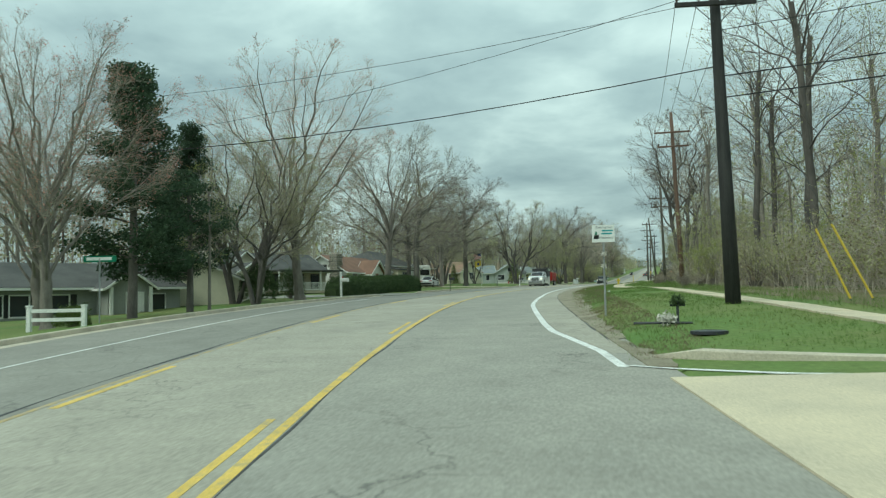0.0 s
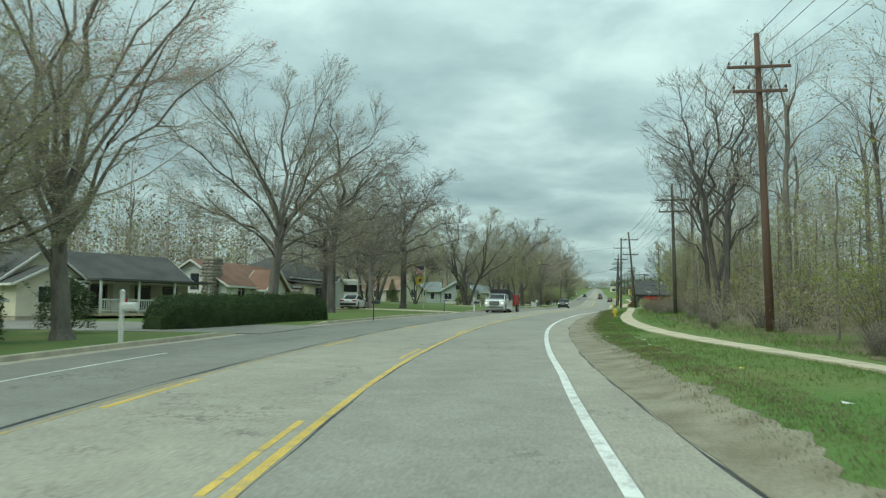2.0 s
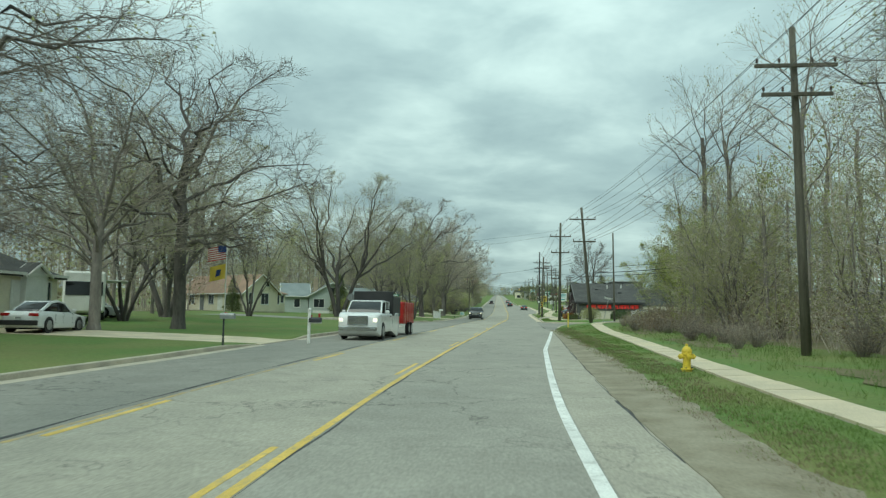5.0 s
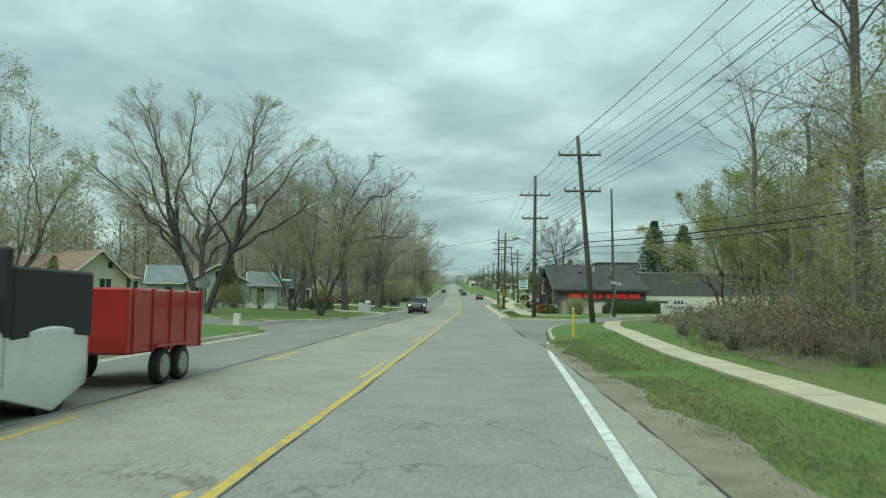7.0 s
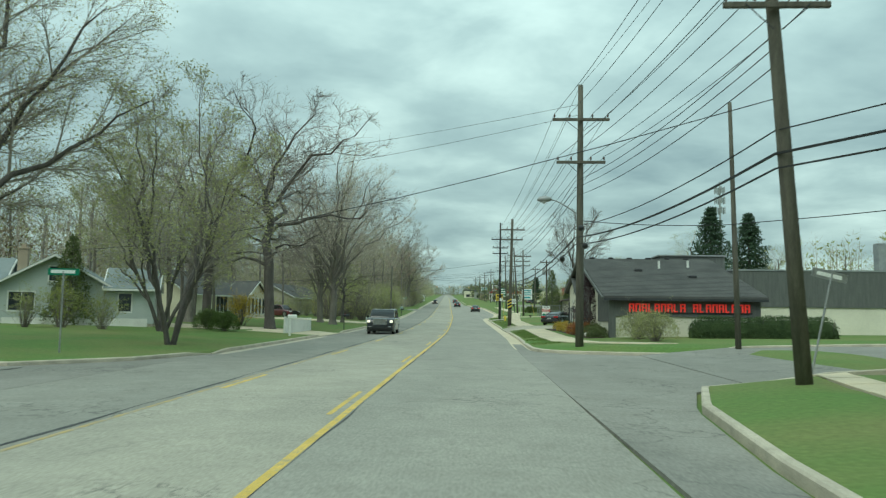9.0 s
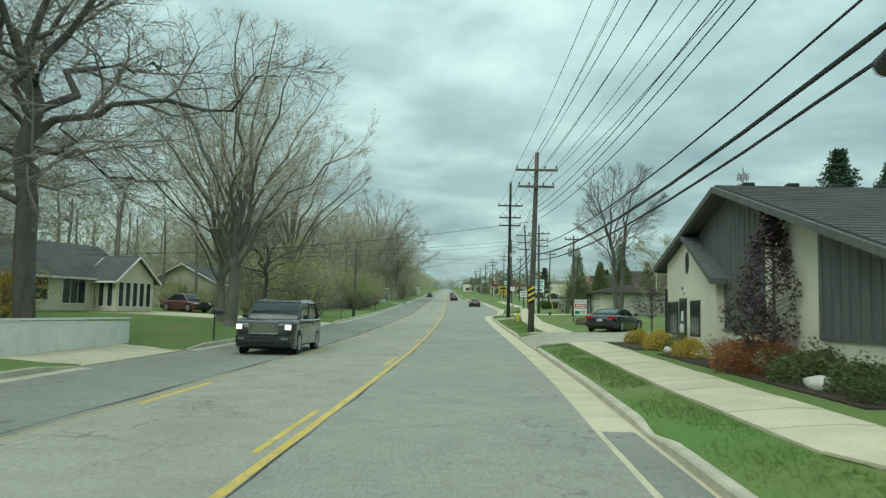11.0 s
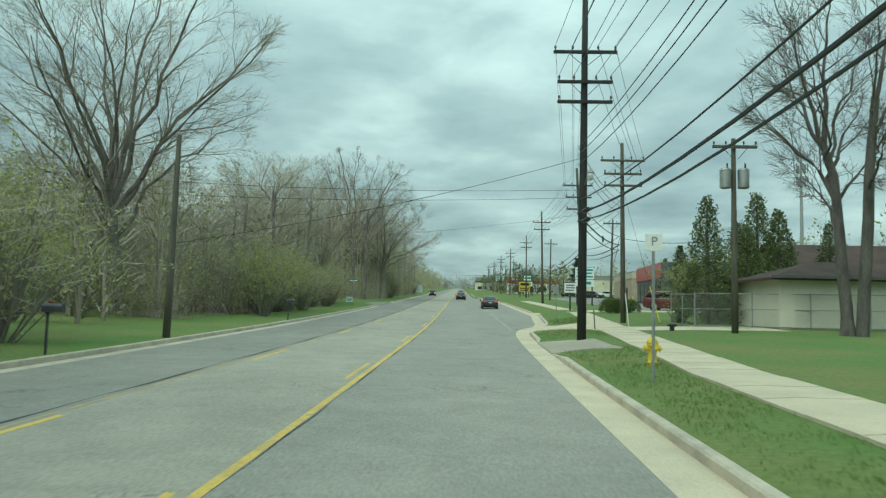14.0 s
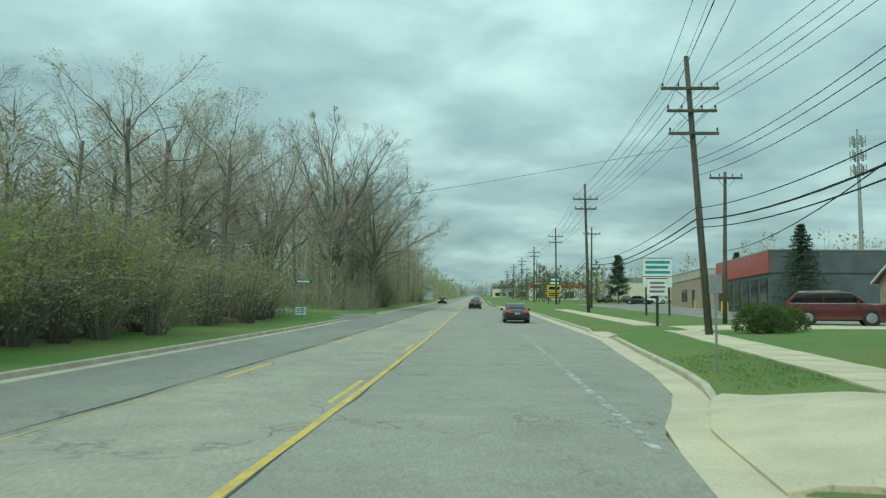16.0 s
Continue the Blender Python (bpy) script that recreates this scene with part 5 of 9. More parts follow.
def far_belt(name, label, u0, u1, y0, y1, n, seed, hmin, hmax, dense=64, grain=1.6, dark=False, brown=False):
    """A distant belt of woods: many stems and branches, too far off to tell apart."""
    r = random.Random(seed)
    V, F, M = [], [], []
    for _ in range(n):
        y = r.uniform(y0, y1)
        x = at(y, r.uniform(u0, u1))
        z = gz(x, y) - .3
        h = r.uniform(hmin, hmax)

        def blade(p, d, length, w, m):
            s_ = Vector((r.gauss(0, 1), r.gauss(0, 1), r.gauss(0, .3)))
            s_ = (s_ - d * s_.dot(d)).normalized() * w
            k = len(V)
            V.extend([tuple(p + s_), tuple(p - s_), tuple(p + d * length)])
            F.append((k, k + 1, k + 2))
            M.append(m)
        for q in range(2):
            blade(Vector((x, y, z)), Vector((r.gauss(0, .03), r.gauss(0, .03), 1)), h, .12, 0)
        for k in range(dense):
            t = r.uniform(.1, 1.0)
            a = r.uniform(0, 6.28)
            rad = h * .26 * math.sin(math.pi * min(1, t * .8 + .18)) * r.uniform(0, 1) ** .6
            p = Vector((x + rad * math.cos(a), y + rad * math.sin(a), z + h * t * .93))
            d = Vector((math.cos(a) * .7, math.sin(a) * .7, r.uniform(.1, 1.1))).normalized()
            if k % 2:
                blade(p, d, r.uniform(.7, 1.9), r.uniform(.02, .05), 0)
            else:
                blade(p, d, r.uniform(.2, .6) * grain, r.uniform(.08, .2) * grain, 2 if k % 12 == 0 else 1)
    ob = raw(name, V, F, [TWIG_DARK, CEDAR, BUD_OLIVE] if dark else [TWIG, DEAD_LEAF, BUD_OLIVE] if brown else [TWIG, BUD_OLIVE, BUD_GREEN], index=M)
    return tagged(ob, label, "woods", kind="stuff")


far_belt("far_woods", "distant belt of bare and budding woods", -110, -60, -40, 470, 420, 21, 11, 18)
far_belt("far_woods", "brown and olive haze of budding woods behind the houses", -62, -40, -10, 250, 300, 33, 9, 18, 240, .85, False, True)
far_belt("far_woods", "olive haze of budding woods along the road", -42, -17.5, 248, 297, 170, 34, 4, 12.5, 290, .6)
far_belt("far_woods", "olive haze of low budding woods along the road", -30, -13.5, 236, 297, 90, 37, 3.5, 8, 150, .5)
far_belt("far_woods", "olive haze of budding woods along the road", -34, -12.5, 317, 440, 190, 35, 5, 18, 230, .8)
far_belt("far_woods", "olive haze of budding woods beside the road", 19, 56, 16, 134, 200, 36, 5, 16, 260, .6)
far_belt("far_woods", "distant belt of bare and budding woods behind the shops", 62, 120, -20, 480, 420, 22, 11, 18)
far_belt("far_woods", "distant roadside trees towards the hilltop", -36, -13.5, 430, 900, 300, 23, 8, 15, 120, 1.3)
far_belt("far_woods", "distant trees on the hilltop", -70, 80, 950, 1250, 420, 31, 10, 16, 64, 1.6, True)
far_belt("far_woods", "distant dark roadside trees near the road", 14, 34, 400, 950, 260, 32, 5, 11, 130, 1.5, True)
far_belt("far_woods", "distant roadside trees beyond the shops", 26, 90, 400, 900, 260, 24, 7, 12)


def brushwood(label, u0, u1, y0, y1, n, seed, hmin, hmax, green=.5):
    """Tangled underwood: clumps of thin leaning stems with small leaves, beyond counting."""
    r = random.Random(seed)
    V, F, M = [], [], []

    def blade(p, q, w, m):
        s_ = Vector((r.gauss(0, 1), r.gauss(0, 1), r.gauss(0, .3)))
        d = (q - p).normalized()
        s_ = (s_ - d * s_.dot(d)).normalized() * w
        k = len(V)
        V.extend([tuple(p + s_), tuple(p - s_), tuple(q)])
        F.append((k, k + 1, k + 2))
        M.append(m)
    for _ in range(n):
        y = r.uniform(y0, y1)
        x = at(y, r.uniform(u0, u1))
        z = gz(x, y) - .1
        h = r.uniform(hmin, hmax)
        m = 1 if r.random() < green else 2
        for _k in range(r.randint(7, 13)):
            p = Vector((x + r.gauss(0, .5), y + r.gauss(0, .5), z))
            q = p + Vector((r.gauss(0, .25) * h, r.gauss(0, .25) * h, h * r.uniform(.5, 1.05)))
            blade(p, q, r.uniform(.008, .016), 0)
            for _j in range(4):
                a = p.lerp(q, r.uniform(.3, .95))
                b = a + Vector((r.gauss(0, .22) * h, r.gauss(0, .22) * h, r.uniform(.0, .3) * h))
                blade(a, b, r.uniform(.005, .009), 0)
                for _i in range(3):
                    c = a.lerp(b, r.random()) + Vector((r.gauss(0, .06), r.gauss(0, .06), r.gauss(0, .06)))
                    blade(c, c + Vector((r.gauss(0, .06), r.gauss(0, .06), r.gauss(0, .06))), r.uniform(.03, .055), m)
    ob = raw("underwood", V, F, [TWIG, BUD_OLIVE, DEAD_LEAF], index=M)
    return tagged(ob, label, "woods", kind="stuff")


brushwood("brown tangled underwood filling the woods", 13.8, 26, 16, 131, 560, 25, 1.0, 3.6, .35)
brushwood("dry brown brush and reeds beside a sidewalk", 11.3, 14.5, 117, 131, 110, 38, .9, 1.9, .1)
brushwood("olive haze of young growth at the woods' edge", 14.5, 22, 18, 48, 150, 39, 2, 4.8, .95)
brushwood("rough dry grass and low brush behind a sidewalk", 12.6, 19, 130, 143, 120, 40, .4, 1.1, .4)
brushwood("brown tangled underwood deep in the woods", 26, 60, 16, 140, 130, 28, 2, 6, .5)
brushwood("tangled underwood along the road's far side", -22, -12.5, 244, 298, 420, 26, 1.2, 5, .75)
brushwood("tangled underwood deep in the woods", -58, -22, 225, 298, 130, 29, 2, 7, .75)
brushwood("tangled underwood along the road", -24, -10.6, 317, 430, 340, 30, 1.5, 6, .75)
brushwood("tangled underwood behind the houses", -62, -38, 0, 222, 180, 27, 2, 7, .75)
strip("woodland_floor", 18, 134, lambda y: ramp(y, [(18, 12), (60, 11.6), (80, 10.9), (100, 10.0), (128, 10.0), (134, 11)]) + .7 * noise.noise((y * .21, 1, 0)) + .5 * noise.noise((y * .9, 4, 0)), 62, 0.012, LITTER, "brown leaf litter under the roadside woods", "woodland floor", thick=.01, cross=14, step=1)
strip("woodland_floor", 246, 297, -62, -12.6, 0.02, LITTER, "brown leaf litter under the roadside woods", "woodland floor", thick=.03, cross=14, step=4)
strip("woodland_floor", -10, 222, -80, -38, 0.02, LITTER, "brown leaf litter under woods behind the houses", "woodland floor", thick=.03, cross=8, step=4)


# ---------- utility poles and overhead wires ----------
def catenary(a, b, sag, n=10):
    a, b = Vector(a), Vector(b)
    return [a.lerp(b, i / n) - Vector((0, 0, 4 * sag * (i / n) * (1 - i / n))) for i in range(n + 1)]


def wire(pts_list, radius, label, sag=.55, mat=None, category="wire"):
    """One wire strung from support to support."""
    pts = []
    for a, b in zip(pts_list, pts_list[1:]):
        seg = catenary(a, b, sag * (Vector(b) - Vector(a)).length / 40)
        pts += seg if not pts else seg[1:]
    ob = part("overhead_wire", tube(pts, radius, 4, cap=True), mat or WIRE)
    return tagged(ob, label, category, group="overhead wires")


def utility_pole(x, y, height, arms, mat=None, lean=(0, 0), rad=.17, arm_len=2.4, label="", steps=False):
    """A wooden pole with crossarms; arms are heights over the ground. Returns wire points per arm."""
    mat = mat or WOOD_POLE
    root = base("utility_pole", x, y, label=label or "weathered wooden utility pole with crossarms beside the road", category="utility pole", group="utility poles")
    lx, ly = lean

    def on(z):
        return Vector((lx * z / height, ly * z / height, z))
    part("shaft", tube([on(-.3), on(height * .4), on(height * .8), on(height)], [rad, rad * .86, rad * .7, rad * .62], 12), mat, root, smooth=True)
    z0 = root.matrix_world.translation
    pts = {}
    heading = math.atan2(road_x(y + 2) - road_x(y - 2), 4)
    ux, uy = math.cos(heading), -math.sin(heading)
    for i, a in enumerate(arms):
        length = arm_len * (1 if i == 0 else .86)
        c = on(a) + Vector((0, -rad - .05, 0))
        bm = bmesh.new()
        add_box(bm, -length / 2, length / 2, -.05, .05, -.065, .065, .012)
        arm = part("crossarm", bm, mat, root)
        arm.matrix_local = Matrix.Translation(c) @ pose(0, 0, 0, 0, 0, math.degrees(-heading))
        row = []
        for k, s in enumerate((-.47, -.2, .2, .47)):
            if i > 1 and k in (1, 2):
                continue
            bm = lathe([(.02, .06), (.02, .12), (.05, .13), (.035, .17), (.05, .19), (.03, .25), (.0, .26)][:-1], 8, s * length)
            part("insulator", bm, CERAMIC, arm)
            row.append(z0 + c + Vector((ux * s * length, uy * s * length, .27)))
        pts[i] = row
        for s in (-1, 1):
            bm = tube([(s * length * .3, -.07, 0), (s * .1, -.07 , -.55)], .013, 5)
            part("brace", bm, METAL_DARK, arm)
    pts["top"] = z0 + on(height)
    pts["tele"] = z0 + on(min(height * .43, 4.95)) + Vector((-rad - .02, 0, 0))
    pts["root"], pts["on"] = root, on
    return pts


POLES = {}
POLES["A"] = utility_pole(13.4, 22.4, 9.2, [8.3], WOOD_DARK, (-.15, 0), .21, 2.2, "dark creosoted utility pole on a mown verge")
POLES["B"] = utility_pole(11.87, 61.26, 13.3, [11.7, 10.6], WOOD_RED, (-.35, 0), .19, 2.7, "reddish wooden utility pole with two crossarms at the woods' edge")
POLES["C"] = utility_pole(9.78, 93.63, 11.2, [9.8, 8.8], WOOD_POLE, (-.2, 0), .17, 2.7, "grey wooden utility pole with two crossarms at the woods' edge")
POLES["D"] = utility_pole(6.94, 144.48, 11.4, [10.2, 8.0], WOOD_POLE, (-1.0, -.9), .18, 2.6, "leaning wooden utility pole with two crossarms at a street corner")
POLES["E"] = utility_pole(4.63, 162.85, 12.1, [10.4, 8.4], WOOD_POLE, (.1, 0), .19, 2.6, "wooden utility pole with a street lamp and two crossarms")
POLES["F"] = utility_pole(11.05, 160.83, 10.8, [], WOOD_POLE, (-.15, 0), .13, label="plain slim wooden pole without crossarms")
POLES["G"] = utility_pole(3.3, 204.74, 10.8, [9.7, 8.7], WOOD_POLE, (.25, 0), .19, 2.5, "wooden utility pole with a yellow and black hazard panel")
POLES["H"] = utility_pole(3.3, 236.38, 13.7, [11.3, 10.1, 9.3], WOOD_DARK, (.05, 0), .18, 2.5, "tall dark wooden utility pole with three crossarms")
POLES["I"] = utility_pole(7.62, 252.22, 10.7, [9.6, 8.8, 8.1], WOOD_POLE, (-.1, 0), .16, 2.6, "wooden utility pole with three crossarms and small bushes at its foot")
POLES["J"] = utility_pole(7.69, 270.82, 12.2, [10.7, 9.7, 8.7], WOOD_POLE, (-.75, 0), .17, 2.5, "leaning wooden utility pole with three crossarms")
POLES["K"] = utility_pole(7.32, 315.06, 13.0, [11.4, 10.4], WOOD_POLE, (-.3, 0), .17, 2.5)
POLES["L"] = utility_pole(7.58, 368.03, 13.0, [11.5, 10.5], WOOD_POLE, (-.1, 0), .17, 2.5)
for nm, y in (("M", 412), ("N", 460), ("O", 512), ("P", 570)):
    POLES[nm] = utility_pole(at(y, 15), y, 12.5, [11.2, 10.2], WOOD_POLE, (0, 0), .18, 2.5)
for y, u in ((338, 17), (438, 17.5), (486, 18)):
    utility_pole(at(y, u), y, 10.5, [9.6], WOOD_POLE, (.1, 0), .15, 2.2)
POLES["LP"] = utility_pole(-11.82, 233.52, 7.4, [], WOOD_POLE, (.1, 0), .14, label="plain wooden service pole at the edge of a lawn")
POLES["Q"] = utility_pole(10.19, 239.9, 8.4, [8.0], WOOD_POLE, (0, 0), .15, 1.9, "wooden pole with pole-top transformers behind a fence")
POLES["R"] = utility_pole(11.69, 282.91, 8.9, [8.5], WOOD_POLE, (.2, 0), .14, 1.9, "short wooden service pole beside a car park")


def transformer(p, z, dx):
    root = p["root"]
    c = p["on"](z) + Vector((dx, -.1, 0))
    bm = lathe([(.2, 0), (.24, .04), (.24, .75), (.25, .78), (.2, .86), (.05, .9)], 14)
    ob = part("transformer", bm, METAL, root, "grey pole-top transformer can", smooth=False)
    ob.location = c
    part("bushing", lathe([(.03, .88), (.05, .92), (.03, .98), (.05, 1.02), (.02, 1.12)], 8, .08), CERAMIC, ob)
    part("bracket", box(-.06, .06, .0, .28, .3, .42), METAL_DARK, ob)


transformer(POLES["Q"], 6.2, .38)
transformer(POLES["Q"], 6.2, -.38)


def line_wires(order):
    for arm, n in ((0, 4), (1, 4)):
        for k in range(n):
            pts = []
            for nm in (order if k < 2 else [q for p in order for q in ((p, "I") if p == "H" else (p,))]):
                rows = POLES[nm].get(arm)
                if rows and k < len(rows):
                    pts.append(rows[k])
            if len(pts) > 1:
                wire(pts, .011, "thin bare power line strung between pole crossarms", .5, category="power line")
    wire([POLES[n]["top"] for n in order], .009, "thin static wire strung between the pole tops", .4, category="power line")


line_wires(["B", "C", "D", "E", "G", "H", "J", "K", "L", "M", "N", "O", "P"])
# from the first pole on to the second, and back behind the start
for k in range(4):
    wire([POLES["A"][0][k] + Vector((8, -42, -2)), POLES["A"][0][k], POLES["B"][0][k]], .011, "thin bare power line strung between pole crossarms", .5, category="power line")
# telephone cables, low and thick
def tele(order, dz, r, label, extra_front=()):
    pts = list(extra_front) + [POLES[n]["tele"] + Vector((0, 0, dz)) for n in order]
    wire(pts, r, label, .75, CABLE, "cable")


for dz, r in ((0, .033), (-.32, .024), (.5, .017)):
    tele(["D", "E", "G", "H", "I", "J", "K", "L", "M"], dz, r, "thick black telephone cable sagging between poles", [(27, 96, 10.2 + dz)])
tele(["F", "E"], .8, .02, "black service cable between two poles", [(34, 118, 10.6)])
for dz in (1.9, 2.3, 2.6):
    tele(["D", "E", "G", "H", "I", "J"], dz, .012, "black service wire strung below the crossarms")
tele(["Q", "I", "R"], .4, .018, "thin black service cable between poles")
# cables from the first pole into the woods on the right
for dz, ex in ((-2.9, 7.9), (-3.5, 7.4), (-1.6, 9.6), (-1.0, 10.2)):
    wire([POLES["A"]["top"] + Vector((0, 0, dz)), (42, 18, ex + 1.5)], .022 if dz < -2 else .012, "black cable running from a pole towards the woods", .6, CABLE, "cable")
# wires across the road
for a, b, r in ((POLES["A"]["top"] + Vector((0, 0, -2.6)), (-16, 29.5, 9.0), .018), (POLES["A"]["top"] + Vector((0, 0, -.7)), (-22, 34, 13.2), .009),
                (POLES["A"]["top"] + Vector((0, 0, -.4)), (-22, 40, 12.4), .009),
                (POLES["E"]["top"] + Vector((0, 0, -.9)), (-26, 176, 14.2), .009), (POLES["E"]["top"] + Vector((0, 0, -1.4)), (-26, 178, 13.2), .009),
                (POLES["D"]["tele"] + Vector((0, 0, 1.2)), (-24, 172, 8.8), .012),
                (POLES["H"]["on"](7.1) + Vector((3.15, 236.38, 4.97)), POLES["LP"]["top"] + Vector((0, 0, -4.0)), .011),
                (POLES["H"]["on"](5.85) + Vector((3.15, 236.38, 4.97)), (-27, 238, 12.3), .008), (POLES["H"]["on"](5.55) + Vector((3.15, 236.38, 4.97)), (-27, 239, 11.7), .008),
                (POLES["G"]["on"](6.1) + Vector((3.1, 204.7, 4.8)), (-25, 207.2, 8.6), .014),
                (POLES["G"]["on"](5.0) + Vector((3.1, 204.7, 4.8)), (-26, 207.4, 8.9), .008), (POLES["G"]["on"](4.8) + Vector((3.1, 204.7, 4.8)), (-26, 207.8, 8.6), .008),
                (POLES["J"]["top"] + Vector((0, 0, -4.0)), (-40, 300, 14.5), .009)):
    wire([a, b], r, "thin wire crossing high over the road", .7, CABLE, "wire")


def street_lamp(p, z, reach):
    arm = part("lamp_arm", tube([(0, 0, z), (-.5 * reach, -.1, z + .42), (-.8 * reach, -.15, z + .62), (-reach, -.2, z + .66)], [.03, .03, .026, .022], 8), METAL, p["root"])
    bm = bmesh.new()
    rings = add_tube(bm, [(-reach + .1, -.2, z + .66), (-reach, -.22, z + .68), (-reach - .2, -.24, z + .69), (-reach - .45, -.28, z + .66), (-reach - .58, -.3, z + .62)], [.04, .11, .15, .13, .04], 10)
    part("lamp_head", bm, METAL, arm, "grey cobra-head street lamp", smooth=True)
    bm = lathe([(.05, z + .47), (.1, z + .51), (.12, z + .56)], 10, -reach - .28, -.25)
    part("lens", bm, LAMP_GLASS, arm)


street_lamp(POLES["E"], 6.0, 1.35)


def splice_case(x, y, z, length, tilt, rad=.13, turn=-8):
    bm = tube([(0, -length / 2 - .1, 0), (0, -length / 2, 0), (0, -length / 2 + .06, 0), (0, length / 2 - .06, 0), (0, length / 2, 0), (0, length / 2 + .1, 0)],
              [.02, rad * .6, rad, rad, rad * .6, .02], 10)
    ob = part("cable_splice", bm, BLACK_TRIM, smooth=True)
    ob.matrix_world = pose(x, y, z, tilt, 0, turn)
    return tagged(ob, "black cylindrical splice case hung on a cable", "splice case")


t0, t1 = POLES["D"]["tele"], POLES["E"]["tele"]
e = catenary(t0 + Vector((0, 0, -.32)), t1 + Vector((0, 0, -.32)), .36)
splice_case(e[9].x, e[9].y, e[9].z - .1, .75, 3)
e = catenary(t1 + Vector((0, 0, -.32)), POLES["G"]["tele"] + Vector((0, 0, -.32)), .72)
splice_case(e[1].x, e[1].y, e[1].z - .1, .6, -3)
splice_case(e[0].x + .05, e[0].y - 1.6, e[0].z + .55, .5, 3)


splice_case(3.06, 233.4, 9.62, .6, -4, .085, 14)
splice_case(3.03, 233.1, 9.24, .6, -4, .085, 14)


def globe_lamp(p, z):
    """A small yard lamp on a short bracket."""
    arm = part("lamp_bracket", tube([(.05, -.1, z - .15), (.12, -.6, z + .2), (.16, -1.1, z + .28)], .022, 8), METAL, p["root"])
    part("lamp_cap", lathe([(.03, z + .36), (.05, z + .3), (.09, z + .28), (.14, z + .2), (.145, z + .16)], 14, .16, -1.1), METAL, arm, smooth=True)
    part("globe", lathe([(.13, z + .16), (.125, z + .05), (.1, z - .06), (.05, z - .1)], 14, .16, -1.1), LAMP_GLASS, arm, "tan glass lamp globe", smooth=True)


globe_lamp(POLES["H"], 6.15)


# slack loop of cable tied back on itself
h0, i0 = POLES["H"]["tele"], POLES["I"]["tele"]
e = catenary(h0, i0, .3)
lp = part("cable_loop", tube([(.45 * math.cos(a * .3142), 0, .13 * math.sin(a * .3142)) for a in range(21)], .035, 6), CABLE)
lp.matrix_world = pose(e[5].x, e[5].y, e[5].z - .05, 0, 0, 80)
tagged(lp, "black oval loop of spare cable hung on a line", "cable loop")


def hazard_panel(p, z):
    root = p["root"]
    back = part("hazard_panel", box(-.2, .2, -.235, -.215, z, z + .95), SIGN_BLACK, root, "yellow and black striped hazard panel")
    for k in range(3):
        b = z + .06 + k * .32
        bm = bmesh.new()
        vs = [bm.verts.new(v) for v in ((-.19, -.238, b), (.19, -.238, b + .22), (.19, -.238, b + .36), (-.19, -.238, b + .14))]
        bm.faces.new(vs)
        part("stripe", bm, SIGN_YELLOW, back)


hazard_panel(POLES["G"], 1.75)
# guy wires with yellow guards
def guy(p, top, foot, guards=True):
    a, b = Vector(p["on"](top)), Vector(foot)
    w = part("guy_wire", tube([a, b], .008, 4), WIRE, p["root"])
    if guards:
        part("guard", tube([b.lerp(a, .01), b.lerp(a, .26)], .03, 6), SIGN_YELLOW, w, "yellow plastic guy-wire guard")


guy(POLES["A"], 8.0, (3.5, .3, 0))
guy(POLES["A"], 7.6, (3.0, .5, 0))
guy(POLES["I"], 8.0, (1.6, -2.5, 0))
guy(POLES["H"], 9.0, (.9, 7.0, .1))


# ---------- houses and buildings ----------
FACES = {"front": 0, "right": 90, "back": 180, "left": -90}


def window(parent, w, d, face, lx, z, ww, wh, panes=2, frame_m=None, shutters=None, proud=.03):
    """A window let into a wall of a block w by d; lx along that wall, z its sill."""
    half = {"front": d / 2, "back": d / 2, "left": w / 2, "right": w / 2}[face]
    m = pose(0, 0, 0, 0, 0, FACES[face]) @ pose(lx, -half, z)
    t = .07
    bm = bmesh.new()
    for x0, x1, z0, z1 in ((-ww / 2 - t, ww / 2 + t, wh, wh + t), (-ww / 2 - t, ww / 2 + t, -t * 1.3, 0), (-ww / 2 - t, -ww / 2, 0, wh), (ww / 2, ww / 2 + t, 0, wh)):
        add_box(bm, x0, x1, -proud - .02, .04, z0, z1)
    ob = part("window", bm, frame_m or WHITE, parent)
    ob.matrix_local = m
    for k in range(panes):
        a, b = -ww / 2 + ww * k / panes, -ww / 2 + ww * (k + 1) / panes
        part("pane", box(a + .02, b - .02, -.012, .02, .02, wh - .02), GLASS, ob)
        if k:
            part("mullion", box(a - .02, a + .02, -proud, .03, 0, wh), frame_m or WHITE, ob)
    if shutters:
        for s in (-1, 1):
            c = s * (ww / 2 + t + .2)
            part("shutter", box(c - .18, c + .18, -proud - .01, -.002, -.05, wh + .05), shutters, ob)
    return ob


